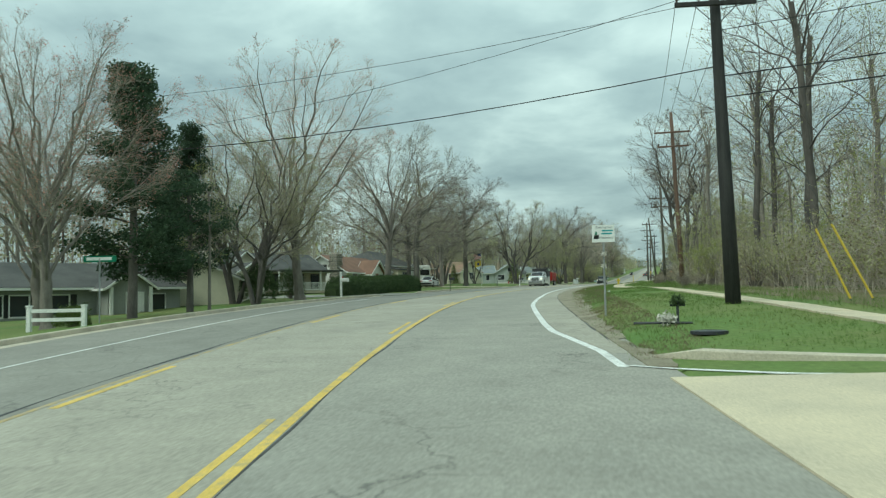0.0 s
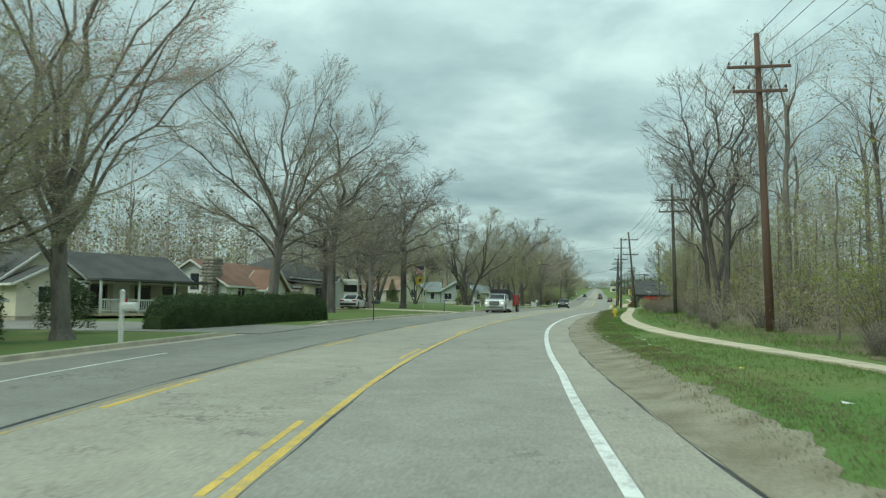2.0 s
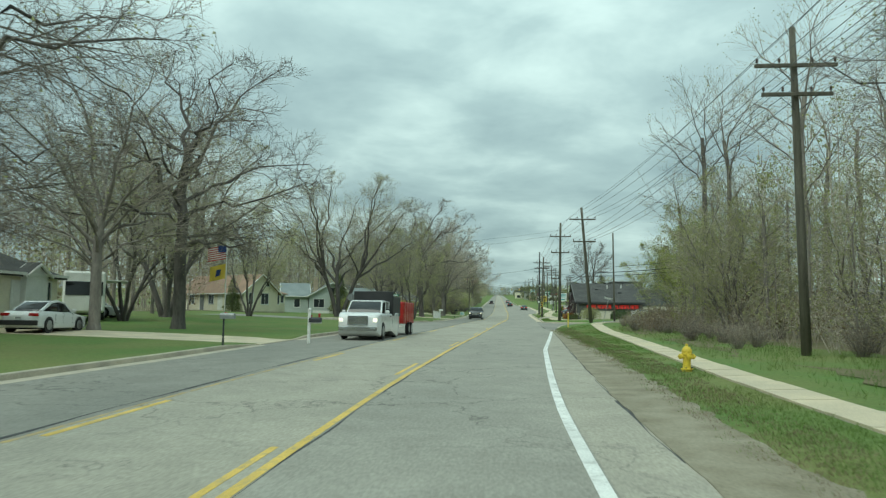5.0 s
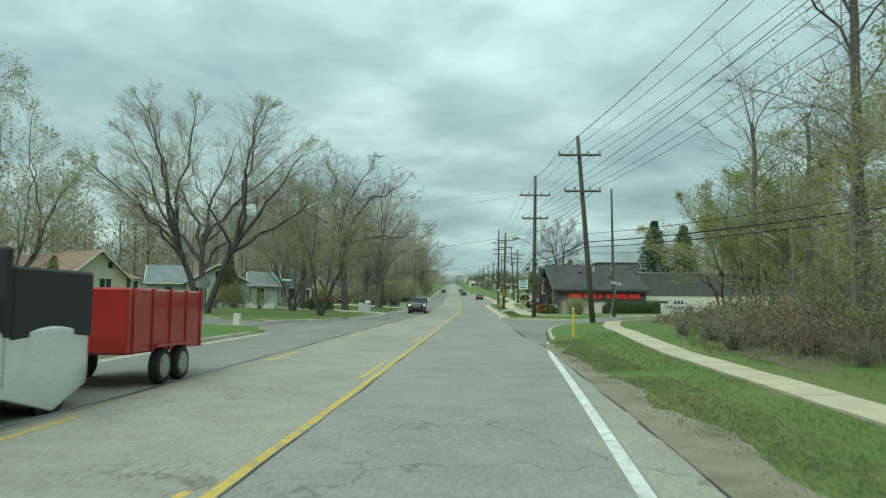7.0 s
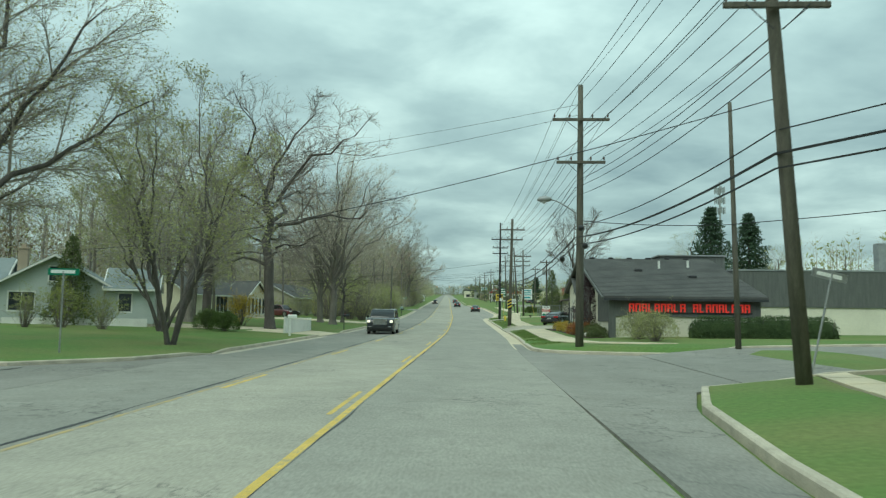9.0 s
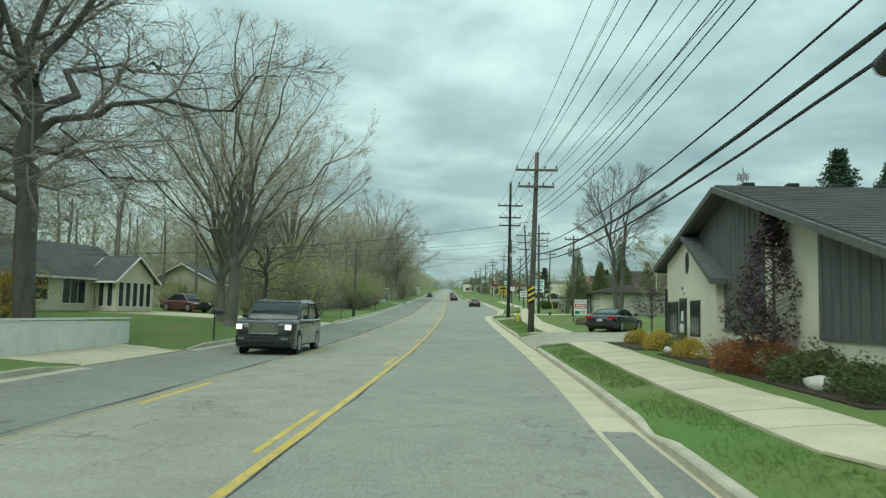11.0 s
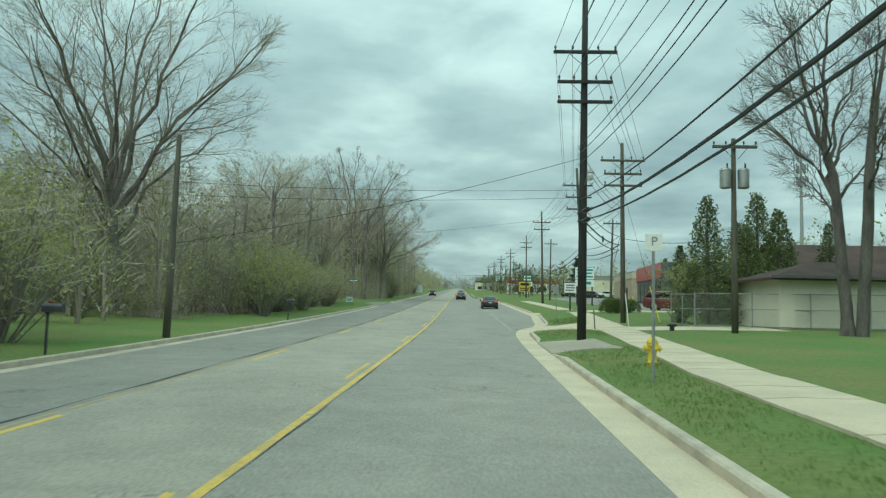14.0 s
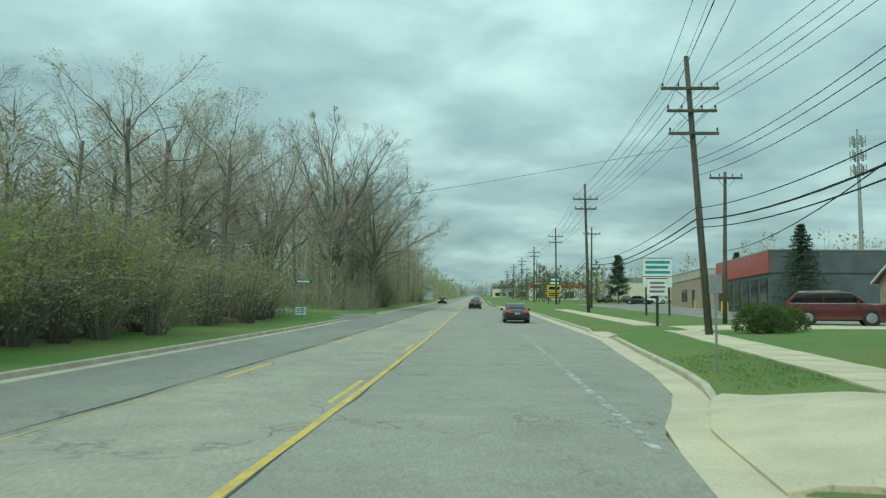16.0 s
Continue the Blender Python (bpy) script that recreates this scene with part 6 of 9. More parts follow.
def door(parent, w, d, face, lx, z, mat, ww=.95, wh=2.05):
    half = {"front": d / 2, "back": d / 2, "left": w / 2, "right": w / 2}[face]
    bm = bmesh.new()
    add_box(bm, -ww / 2, ww / 2, -.03, .03, 0, wh, .01)
    add_box(bm, -ww / 2 + .12, ww / 2 - .12, -.045, -.03, .15, wh * .42)
    add_box(bm, -ww / 2 + .12, ww / 2 - .12, -.045, -.03, wh * .5, wh - .15)
    ob = part("door", bm, mat, parent)
    ob.matrix_local = pose(0, 0, 0, 0, 0, FACES[face]) @ pose(lx, -half, z)
    part("door_frame", box(-ww / 2 - .09, -ww / 2, -.05, .03, 0, wh + .09), WHITE, ob)
    part("door_frame", box(ww / 2, ww / 2 + .09, -.05, .03, 0, wh + .09), WHITE, ob)
    part("door_frame", box(-ww / 2, ww / 2, -.05, .03, wh, wh + .09), WHITE, ob)
    part("handle", tube([(ww / 2 - .1, -.05, wh * .46), (ww / 2 - .1, -.11, wh * .46)], .025, 8), METAL, ob)
    return ob


def block(parent, x, y, w, d, h, wall_m, roof_m, rise, ridge="x", over=.4, z=0.0, roof="gable", trim=WHITE, gable_m=None):
    """Walls with clapboard steps and a roof: gable along x or y, hip, or shed. Returns the wall part, which carries openings."""
    bm = bmesh.new()
    course = .19
    n = max(2, int(h / course))
    corners = ((-1, -1), (1, -1), (1, 1), (-1, 1))
    rings = []
    for k in range(n):
        for e, zz in ((.012, h * k / n), (0, h * (k + 1) / n)):
            rings.append([bm.verts.new((a * (w / 2 + e), b * (d / 2 + e), zz)) for a, b in corners])
    for lo, hi in zip(rings, rings[1:]):
        for i in range(4):
            bm.faces.new((lo[i], lo[(i + 1) % 4], hi[(i + 1) % 4], hi[i]))
    top = rings[-1]
    if roof == "gable":
        ends, peaks = (((3, 0), (1, 2)), ((-w / 2, 0), (w / 2, 0))) if ridge == "x" else (((0, 1), (2, 3)), ((0, -d / 2), (0, d / 2)))
        for (a, b), (px_, py_) in zip(ends, peaks):
            bm.faces.new((top[a], top[b], bm.verts.new((px_, py_, h + rise))))
    wall = part("wall", bm, wall_m, parent)
    wall.location = (x, y, z)
    part("foundation", box(-w / 2 + .03, w / 2 - .03, -d / 2 + .03, d / 2 - .03, -.8, -.002), CURB, wall)
    W, D = w / 2 + over, d / 2 + over
    bm = bmesh.new()
    th = .13

    def slab(ps):
        up = [bm.verts.new(p) for p in ps]
        lo = [bm.verts.new((p[0], p[1], p[2] - th)) for p in ps]
        bm.faces.new(up)
        bm.faces.new(list(reversed(lo)))
        for i in range(len(ps)):
            bm.faces.new((up[i], lo[i], lo[(i + 1) % len(ps)], up[(i + 1) % len(ps)]))
    if roof == "gable":
        if ridge == "x":
            k = rise / (d / 2)
            for s in (-1, 1):
                slab([(-W, s * D, h - over * k + th), (W, s * D, h - over * k + th), (W, 0, h + rise + th), (-W, 0, h + rise + th)][:: s])
        else:
            k = rise / (w / 2)
            for s in (-1, 1):
                slab([(s * W, -D, h - over * k + th), (s * W, D, h - over * k + th), (0, D, h + rise + th), (0, -D, h + rise + th)])
    elif roof == "hip":
        r = max(0.1, (W - D)) if W > D else 0.1
        q = max(0.1, (D - W)) if D > W else 0.1
        a, b = ((-r, 0, h + rise), (r, 0, h + rise)) if W >= D else ((0, -q, h + rise), (0, q, h + rise))
        c = [(-W, -D, h), (W, -D, h), (W, D, h), (-W, D, h)]
        if W >= D:
            for f in ((c[0], c[1], b, a), (c[1], c[2], b), (c[2], c[3], a, b), (c[3], c[0], a)):
                slab(list(f))
        else:
            for f in ((c[0], c[1], a), (c[1], c[2], b, a), (c[2], c[3], b), (c[3], c[0], a, b)):
                slab(list(f))
    elif roof == "shed":
        slab([(-W, -D, h), (W, -D, h), (W, D, h + rise), (-W, D, h + rise)])
    else:
        slab([(-W, -D, h + th), (W, -D, h + th), (W, D, h + th), (-W, D, h + th)])
    # courses of shingles: thin raised butts
    rf = part("roof", bm, roof_m, parent)
    rf.location = (x, y, z)
    if roof in ("gable", "hip"):
        for s in (-1, 1):
            if (ridge == "x" or roof == "hip"):
                k = rise / (d / 2) if roof == "gable" else 0
                zz = h - over * k
                part("gutter", box(-W, W, s * D - (.1 if s < 0 else 0), s * D + (0 if s < 0 else .1), zz - .04, zz + .1), trim, rf)
            else:
                k = rise / (w / 2)
                zz = h - over * k
                part("gutter", box(s * W - (.1 if s < 0 else 0), s * W + (0 if s < 0 else .1), -D, D, zz - .04, zz + .1), trim, rf)
        if roof == "gable":
            for s in (-1, 1):
                for q in (-1, 1):
                    bm = bmesh.new()
                    if ridge == "x":
                        k = rise / (d / 2)
                        a, b = Vector((s * (W + .015), q * D, h - over * k)), Vector((s * (W + .015), 0, h + rise))
                    else:
                        k = rise / (w / 2)
                        a, b = Vector((q * W, s * (D + .015), h - over * k)), Vector((0, s * (D + .015), h + rise))
                    add_tube(bm, [a + Vector((0, 0, .02)), b + Vector((0, 0, .02))], .09, 4)
                    part("bargeboard", bm, trim, rf)
    return wall


def chimney(parent, x, y, z0, z1, w, d, mat):
    bm = bmesh.new()
    add_box(bm, x - w / 2, x + w / 2, y - d / 2, y + d / 2, z0, z1, .03)
    add_box(bm, x - w / 2 - .06, x + w / 2 + .06, y - d / 2 - .06, y + d / 2 + .06, z1, z1 + .12, .02)
    add_box(bm, x - w / 4, x + w / 4, y - d / 4, y + d / 4, z1 + .12, z1 + .35)
    return part("chimney", bm, mat, parent)


def stone_chimney(parent, x, y, z1, w, d):
    core = part("chimney", box(x - w / 2 + .04, x + w / 2 - .04, y - d / 2 + .04, y + d / 2 - .04, -.8, z1), CURB, parent, "round field-stone chimney")
    r = random.Random(7)
    z = 0.0
    meshes = []
    for k in range(5):
        bm = bmesh.new()
        bmesh.ops.create_icosphere(bm, subdivisions=1, radius=1)
        for v in bm.verts:
            v.co *= 1 + r.uniform(-.18, .18)
        me = bpy.data.meshes.new("stone")
        bm.to_mesh(me); bm.free()
        me.materials.append(STONE)
        meshes.append(me)
    while z < z1 - .1:
        hh = r.uniform(.2, .3)
        for fx, fy, n, along in ((0, -d / 2, w, 0), (0, d / 2, w, 0), (w / 2, 0, d, 1), (-w / 2, 0, d, 1)):
            t = -n / 2
            while t < n / 2 - .1:
                ww = r.uniform(.22, .42)
                ob = new("stone", r.choice(meshes))
                ob.parent = core
                px, py = (x + fx + t + ww / 2, y + fy) if not along else (x + fx, y + fy + t + ww / 2)
                s = (ww * .52, .09, hh * .52) if not along else (.09, ww * .52, hh * .52)
                ob.matrix_local = Matrix.LocRotScale((px, py, z + hh / 2), None, s)
                t += ww
        z += hh


def house_base(label, x, y, rz, z=None):
    return base("house", x, y, z, rz, label=label, category="house")


# grey cottage with a porch gable, farthest left at the start
h = house_base("small grey house with dark roof and white porch gable", -26.5, 39.5, 62, 0.35)
w = block(h, 0, 0, 13, 8, 2.5, GREY_SIDING, SHINGLE, 1.5)
for lx in (-4.6, -3.2, -1.0):
    window(w, 13, 8, "front", lx, .8, 1.0, 1.2, 1, shutters=BLACK_TRIM)
window(w, 13, 8, "front", 4.9, .8, 1.1, 1.2, 1)
pw = block(h, 2.4, -4.9, 2.6, 2.0, 2.5, GREY_SIDING, SHINGLE, .9, "y", .35)
door(pw, 2.6, 2.0, "front", .3, 0, WHITE)
for s in (-1.2, 1.2):
    part("porch_post", box(2.4 + s - .09, 2.4 + s + .09, -6.2, -6.02, 0, 2.45), WHITE, h)
# beige garage-like house
h = house_base("beige house with a low grey gable roof", -21.8, 48.8, 28, 0.95)
w = block(h, 0, 0, 5.6, 8, 2.4, CREAM, SHINGLE, 1.3, "y")
window(w, 5.6, 8, "left", 1.0, .9, 1.2, 1.1)
window(w, 5.6, 8, "right", -1.5, .9, 1.2, 1.1)
# house with the railed porch
h = house_base("cream house with dark roof, front gable and railed white porch", -30.0, 70.5, 64)
w = block(h, 1.6, 0, 8.0, 7, 2.35, TAN_SIDING, SHINGLE, 1.8)
for lx in (-2.4, .6, 2.6):
    window(w, 8.0, 7, "front", lx, .6, .95, 1.35, 1, SIGN_BLACK)
door(w, 8.0, 7, "front", -.9, .2, WHITE)
w2 = block(h, -4.3, 0, 4.6, 7.4, 2.35, CREAM, SHINGLE, 1.8, "y")
window(w2, 4.6, 7.4, "front", .6, .8, 1.2, 1.2)
w3 = block(h, -4.9, -4.7, 3.4, 1.8, 2.0, CREAM, SHINGLE, .9, "y")
window(w3, 3.4, 1.8, "front", 0, .8, 1.0, .95)
chimney(h, -7.1, -2.2, -.5, 4.7, .8, 1.3, CREAM)
part("porch_roof", box(-1.9, 6.0, -6.0, -3.75, 2.22, 2.36), SHINGLE, h)
part("porch_floor", box(-1.9, 5.9, -5.9, -3.55, .05, .22), CONCRETE, h)
for lx in (-1.8, .7, 3.2, 5.75):
    part("porch_post", box(lx - .06, lx + .06, -5.85, -5.73, .22, 2.22), WHITE, h)
rail = part("railing", box(-1.75, 5.7, -5.83, -5.77, 1.02, 1.1), WHITE, h)
part("bottom_rail", box(-1.75, 5.7, -5.82, -5.78, .34, .4), WHITE, rail)
bal = bpy.data.meshes.new("baluster")
bm = box(-.02, .02, -.02, .02, 0, .62)
bm.to_mesh(bal); bm.free(); bal.materials.append(WHITE)
for k in range(48):
    o = new("baluster", bal)
    o.parent = rail
    o.location = (-1.7 + k * .153, -5.8, .4)
# white house with stone chimney and brown roof
h = house_base("white house with steep brown roof and field-stone chimney", -27.7, 86.0, 88)
w = block(h, 0, 0, 11.5, 6.2, 2.1, WHITE, SHINGLE_BROWN, 1.85)
window(w, 11.5, 6.2, "left", .2, 1.75, .6, 1.1, 1, SIGN_BLACK)
window(w, 11.5, 6.2, "front", -3.6, .8, 1.1, 1.2)
window(w, 11.5, 6.2, "front", 3.6, .8, 1.5, 1.2)
w2 = block(h, .3, -3.3, 3.8, 1.6, 1.95, WHITE, SHINGLE_BROWN, 1.45, "y")
door(w2, 3.8, 1.6, "front", 0, .0, SHINGLE_BROWN, .9, 1.9)
stone_chimney(h, -6.0, -1.9, 4.2, 1.3, .9)
block(h, 7.4, -.4, 4.2, 5.4, 2.2, CREAM, SHINGLE, .9, "x", roof="hip")
# low hip-roofed house with the white car before it
h = house_base("low cream hip-roofed house with white-framed windows", -29.7, 100.3, 88)
w = block(h, 0, 0, 13.5, 8.4, 2.75, CREAM, SHINGLE, 2.3, roof="hip", over=.35)
window(w, 13.5, 8.4, "front", -1.6, 1.2, 2.1, 1.25)
window(w, 13.5, 8.4, "front", .9, 1.25, 1.1, 1.2)
window(w, 13.5, 8.4, "front", 5.6, 1.25, 1.1, 1.2)
door(w, 13.5, 8.4, "front", 3.6, .3, WHITE)
block(h, 4.6, -4.3, 1.7, .5, 2.75, WHITE, SHINGLE, .55, "y", .15)
w2 = block(h, -5.4, -5.4, 4.2, 2.5, 2.2, CREAM, SHINGLE, .5, roof="shed")
window(w2, 4.2, 2.5, "front", .2, .75, 1.7, 1.15)
window(w2, 4.2, 2.5, "right", .2, .75, 1.1, 1.05)
# cream house at the corner
h = house_base("long cream gabled house with a tan shingle roof", -39.4, 166.6, 55)
w = block(h, 0, 0, 5.2, 15, 2.5, CREAM, SHINGLE_TAN, 2.2, "y")
window(w, 5.2, 15, "front", .6, .9, 1.1, 1.4, 2)
window(w, 5.2, 15, "front", 1.0, 3.2, .5, .6, 1)
window(w, 5.2, 15, "front", -1.5, .9, .6, 1.4, 1)
window(w, 5.2, 15, "left", 4.6, .75, 2.3, 1.35, 3)
door(w, 5.2, 15, "left", 2.3, .1, WHITE)
window(w, 5.2, 15, "left", .2, .9, 1.2, 1.2, 2)
door(w, 5.2, 15, "left", -2.0, .1, SIGN_GREY)
window(w, 5.2, 15, "left", -4.6, .9, 1.4, 1.2, 2)
w2 = block(h, 3.5, -4.1, 1.8, 5.2, 2.4, CREAM, SHINGLE_TAN, 1.2, roof="shed", over=.25)
window(w2, 1.8, 5.2, "front", -.35, 1.0, .6, 1.25, 1)
window(w2, 1.8, 5.2, "front", .45, 1.2, .45, 1.0, 1)
window(w2, 1.8, 5.2, "right", 0, 1.0, 1.0, 1.2, 2)
# blue-grey house across the side street
h = house_base("pale blue-grey house with a light grey roof and white trim", -29.0, 180.5, 20)
w = block(h, 0, 0, 6.6, 8, 2.5, BLUE_SIDING, SHINGLE_BLUE, 1.9, "y")
window(w, 6.6, 8, "front", 0, 2.75, .7, .95, 1)
window(w, 6.6, 8, "front", -1.9, .8, 1.5, 1.2, 2)
window(w, 6.6, 8, "front", 1.3, .8, .9, 1.2, 1)
w2 = block(h, 4.75, -1.9, 2.8, 4.8, 2.4, BLUE_SIDING, SHINGLE_BLUE, 1.3, "x", .35)
window(w2, 2.8, 4.8, "front", -.4, .8, .8, 1.2, 1)
window(w2, 2.8, 4.8, "right", -1.0, .7, .8, 1.4, 1)
window(w2, 2.8, 4.8, "right", .6, .7, .8, 1.4, 1)
w3 = block(h, -5.2, -.4, 3.6, 6.2, 2.5, BLUE_SIDING, SHINGLE_BLUE, 1.75, "x", .35)
window(w3, 3.6, 6.2, "front", .2, .8, .8, 1.2, 1)
block(h, -8.8, .8, 3.4, 4.4, 2.1, TAN_SIDING, SHINGLE, .9, "x")
chimney(h, -2.3, -2.0, 3, 4.9, .6, .6, BRICK_TAN)
part("porch_skirt", box(-2.8, 5.8, -4.9, -4.62, -.4, .35), WHITE, h)
# cream cottage with a glazed front room
h = house_base("cream cottage with dark roof and a row of tall porch windows", -32.0, 213.2, 72)
w = block(h, 0, 0, 11.5, 7.5, 2.5, CREAM, SHINGLE, 2.4, "x")
window(w, 11.5, 7.5, "front", -2.6, .7, 1.1, 1.5, 1)
window(w, 11.5, 7.5, "front", .2, .5, 2.0, 1.7, 3)
w2 = block(h, 4.0, -4.4, 3.8, 2.6, 2.4, CREAM, SHINGLE, 1.6, "y")
for lx in (-1.4, -.7, 0, .7, 1.4):
    window(w2, 3.8, 2.6, "front", lx, .35, .46, 1.75, 1)
for lx in (-.8, 0, .8):
    window(w2, 3.8, 2.6, "left", lx, .35, .46, 1.75, 1)
    window(w2, 3.8, 2.6, "right", lx, .35, .46, 1.75, 1)
chimney(h, 1.0, .6, 4, 5.6, .6, .6, WHITE)
# low brown-roofed house farther on
h = house_base("low tan house with a dark blue-grey roof behind shrubs", -28.0, 240.0, 80)
w = block(h, 0, 0, 12, 7.5, 2.3, TAN_SIDING, SHINGLE, 1.8)
window(w, 12, 7.5, "front", -3.6, .8, 1.2, 1.1, 2)
window(w, 12, 7.5, "left", 0, .8, 1.2, 1.1, 2)
door(w, 12, 7.5, "front", 1.2, .1, SIGN_YELLOW)
window(w, 12, 7.5, "front", 3.8, .8, 1.2, 1.1, 2)


# ---------- the low roadside shop with the big roof ----------
def shop():
    x0, y0, y1, z0 = 7.65, 172.0, 188.8, 4.12
    root = base("building", x0, (y0 + y1) / 2, z0 - .15, 0, label="cream stucco workshop with dark board panels and big dark roof", category="building")
    W = (y1 - y0) / 2
    L, top, yp = 8.4, 5.17, 1.8
    low = {-1: 2.35, 1: 3.45}
    # stucco body: gable wall to the road on the west, the ridge nearer the north side
    bm = bmesh.new()
    v = [bm.verts.new(p) for p in ((0, -W, -.6), (0, W, -.6), (0, W, low[1]), (0, yp, top), (0, -W, low[-1]))]
    v2 = [bm.verts.new((L, p.co.y, p.co.z)) for p in v]
    bm.faces.new(v); bm.faces.new(list(reversed(v2)))
    for i in range(5):
        bm.faces.new((v[i], v2[i], v2[(i + 1) % 5], v[(i + 1) % 5]))
    wall = part("wall", bm, STUCCO, root)
    # roof slabs
    over = .5

    def rake(y):
        s = 1 if y > yp else -1
        return top + (low[s] - top) * (y - yp) / (s * W - yp)
    for s in (-1, 1):
        ye = s * (W + (over if s < 0 else 1.0))
        ze = rake(ye)
        bm = bmesh.new()
        ps = [(-over, ye, ze + .04), (L + .3, ye, ze + .04), (L + .3, yp, top + .04), (-over, yp, top + .04)]
        up = [bm.verts.new((a, b, c + .2)) for a, b, c in ps]
        lo = [bm.verts.new(p) for p in ps]
        bm.faces.new(up); bm.faces.new(list(reversed(lo)))
        for i in range(4):
            bm.faces.new((up[i], lo[i], lo[(i + 1) % 4], up[(i + 1) % 4]))
        bmesh.ops.recalc_face_normals(bm, faces=bm.faces)
        roof = part("roof", bm, SHINGLE, root)
        n = int(abs(ye - yp) / .34)
        for i in range(n):
            yy = ye + (yp - ye) * (i + .5) / n
            part("shingle_course", box(-over, L + .3, yy - .05, yy + .05, rake(yy) + .228, rake(yy) + .246), SHINGLE, roof)
        part("gutter", box(-over, L + .3, ye - .06, ye + .06, ze - .02, ze + .12), METAL_DARK, roof)
        part("bargeboard", tube([(-over - .02, ye, ze + .1), (-over - .02, yp, top + .1)], .12, 4), BATTEN, roof)
    eave, rise, k = low[-1], top - low[-1], 0
    for i in range(6):
        xx = .3 + i * 1.3
        part("ridge_vent", box(xx, xx + .35, yp - .14, yp + .14, top + .2, top + .32, .03), BLACK_TRIM, root)
    part("vent_pipe", tube([(4.4, -1.4, rake(-1.4)), (4.4, -1.4, rake(-1.4) + .75)], .08, 8), WHITE, root)
    part("vent_pipe", tube([(6.4, -1.0, rake(-1.0)), (6.4, -1.0, rake(-1.0) + .7)], .08, 8), WHITE, root)
    part("roof_vent", box(2.6, 3.1, -2.4, -1.9, rake(-2.2), rake(-2.2) + .36, .04), BLACK_TRIM, root)
    part("roof_vent", box(5.6, 6.1, -4.2, -3.7, rake(-4), rake(-4) + .36, .04), BLACK_TRIM, root)

    # dark board panels on the road wall
    def boards(ya, yb, bottom, top):
        p = part("board_panel", box(-.06, .0, ya, yb, bottom, bottom + .06), BATTEN, root)
        n = int((yb - ya) / .2)
        for i in range(n):
            a = ya + (yb - ya) * i / n
            t = min(top(a + .02), top(a + .18))
            part("board", box(-.05 - .012 * (i % 2), -.004, a + .006, a + (yb - ya) / n - .006, bottom + .06, t), BATTEN, p)

    boards(-W + .25, -W + 4.35, 1.0, lambda y: rake(y) - .05)
    boards(-.8, 5.2, 1.05, lambda y: rake(y) - .05)
    part("corner_post", box(-.12, .25, -W - .12, -W + .25, -.5, low[-1] - .02), BATTEN, root)
    # sign wall on the south side
    part("fascia", box(.25, L, -W - .1, -W - .005, 1.3, eave - .05), BATTEN, root)
    xx = 1.0
    sign = part("sign_backing", box(.9, 7.9, -W - .16, -W - .1, 1.5, 1.55), BLACK_TRIM, root, "raised red letter shapes of a shop sign")
    for i in range(19):
        if i not in (9,):
            ww = .29
            bm = bmesh.new()
            kind = (i * 5) % 4
            add_box(bm, xx, xx + .08, -W - .2, -W - .105, 1.56, 2.04, .01)
            if kind != 3:
                add_box(bm, xx + ww - .08, xx + ww, -W - .2, -W - .105, 1.56, 2.04, .01)
            add_box(bm, xx + .085, xx + ww - .085, -W - .2, -W - .105, 1.96 if kind != 3 else 1.56, 2.04 if kind != 3 else 1.64, .01)
            if kind in (0, 2):
                add_box(bm, xx + .085, xx + ww - .085, -W - .2, -W - .105, 1.76, 1.84, .01)
            part("letter_shape", bm, LETTER_RED, sign)
        xx += .36
    # projecting entrance bay with its own gable
    bx, by0, by1 = -.3, 2.4, W - .02
    bmid, be = 5.6, 2.6
    br = rake(bmid) - be
    bm = bmesh.new()
    v = [bm.verts.new(p) for p in ((bx, by0, -.6), (bx, by1, -.6), (bx, by1, rake(by1)), (bx, bmid, be + br), (bx, by0, be))]
    v2 = [bm.verts.new((-.003, p.co.y, p.co.z)) for p in v]
    bm.faces.new(v)
    for i in range(5):
        bm.faces.new((v[i], v2[i], v2[(i + 1) % 5], v[(i + 1) % 5]))
    bay = part("entrance_bay", bm, STUCCO, root)
    # its own roof falls to the south only; to the north the main roof runs on over it
    k = br / (bmid - by0)
    ps = [(bx - .28, by0 - .35, be - .35 * k), (-.01, by0 - .35, be - .35 * k), (-.01, bmid, be + br), (bx - .28, bmid, be + br)]
    bm = bmesh.new()
    up = [bm.verts.new((p[0], p[1], p[2] + .2)) for p in ps]
    lo = [bm.verts.new((p[0], p[1], p[2] + .02)) for p in ps]
    bm.faces.new(up); bm.faces.new(list(reversed(lo)))
    for i in range(4):
        bm.faces.new((up[i], lo[i], lo[(i + 1) % 4], up[(i + 1) % 4]))
    bmesh.ops.recalc_face_normals(bm, faces=bm.faces)
    part("bay_roof", bm, BATTEN, bay)

    def pane(ya, yb, za, zb):
        f = part("window", box(bx - .04, bx - .005, ya - .05, yb + .05, za - .05, zb + .05), METAL_DARK, bay)
        part("pane", box(bx - .05, bx - .042, ya, yb, za, zb), GLASS, f)
        part("sill", box(bx - .09, bx - .005, ya - .1, yb + .1, za - .12, za - .06), STUCCO, f)
    pane(by0 + 4.4, by0 + 5.7, .85, 1.95)
    pane(by0 + 1.7, by0 + 2.7, .85, 1.95)
    d = part("door", box(bx - .05, bx - .005, by0 + 3.25, by0 + 4.10, -.05, 2.1), METAL_DARK, bay)
    part("pane", box(bx - .06, bx - .052, by0 + 3.35, by0 + 4.00, .2, 2.0), GLASS, d)
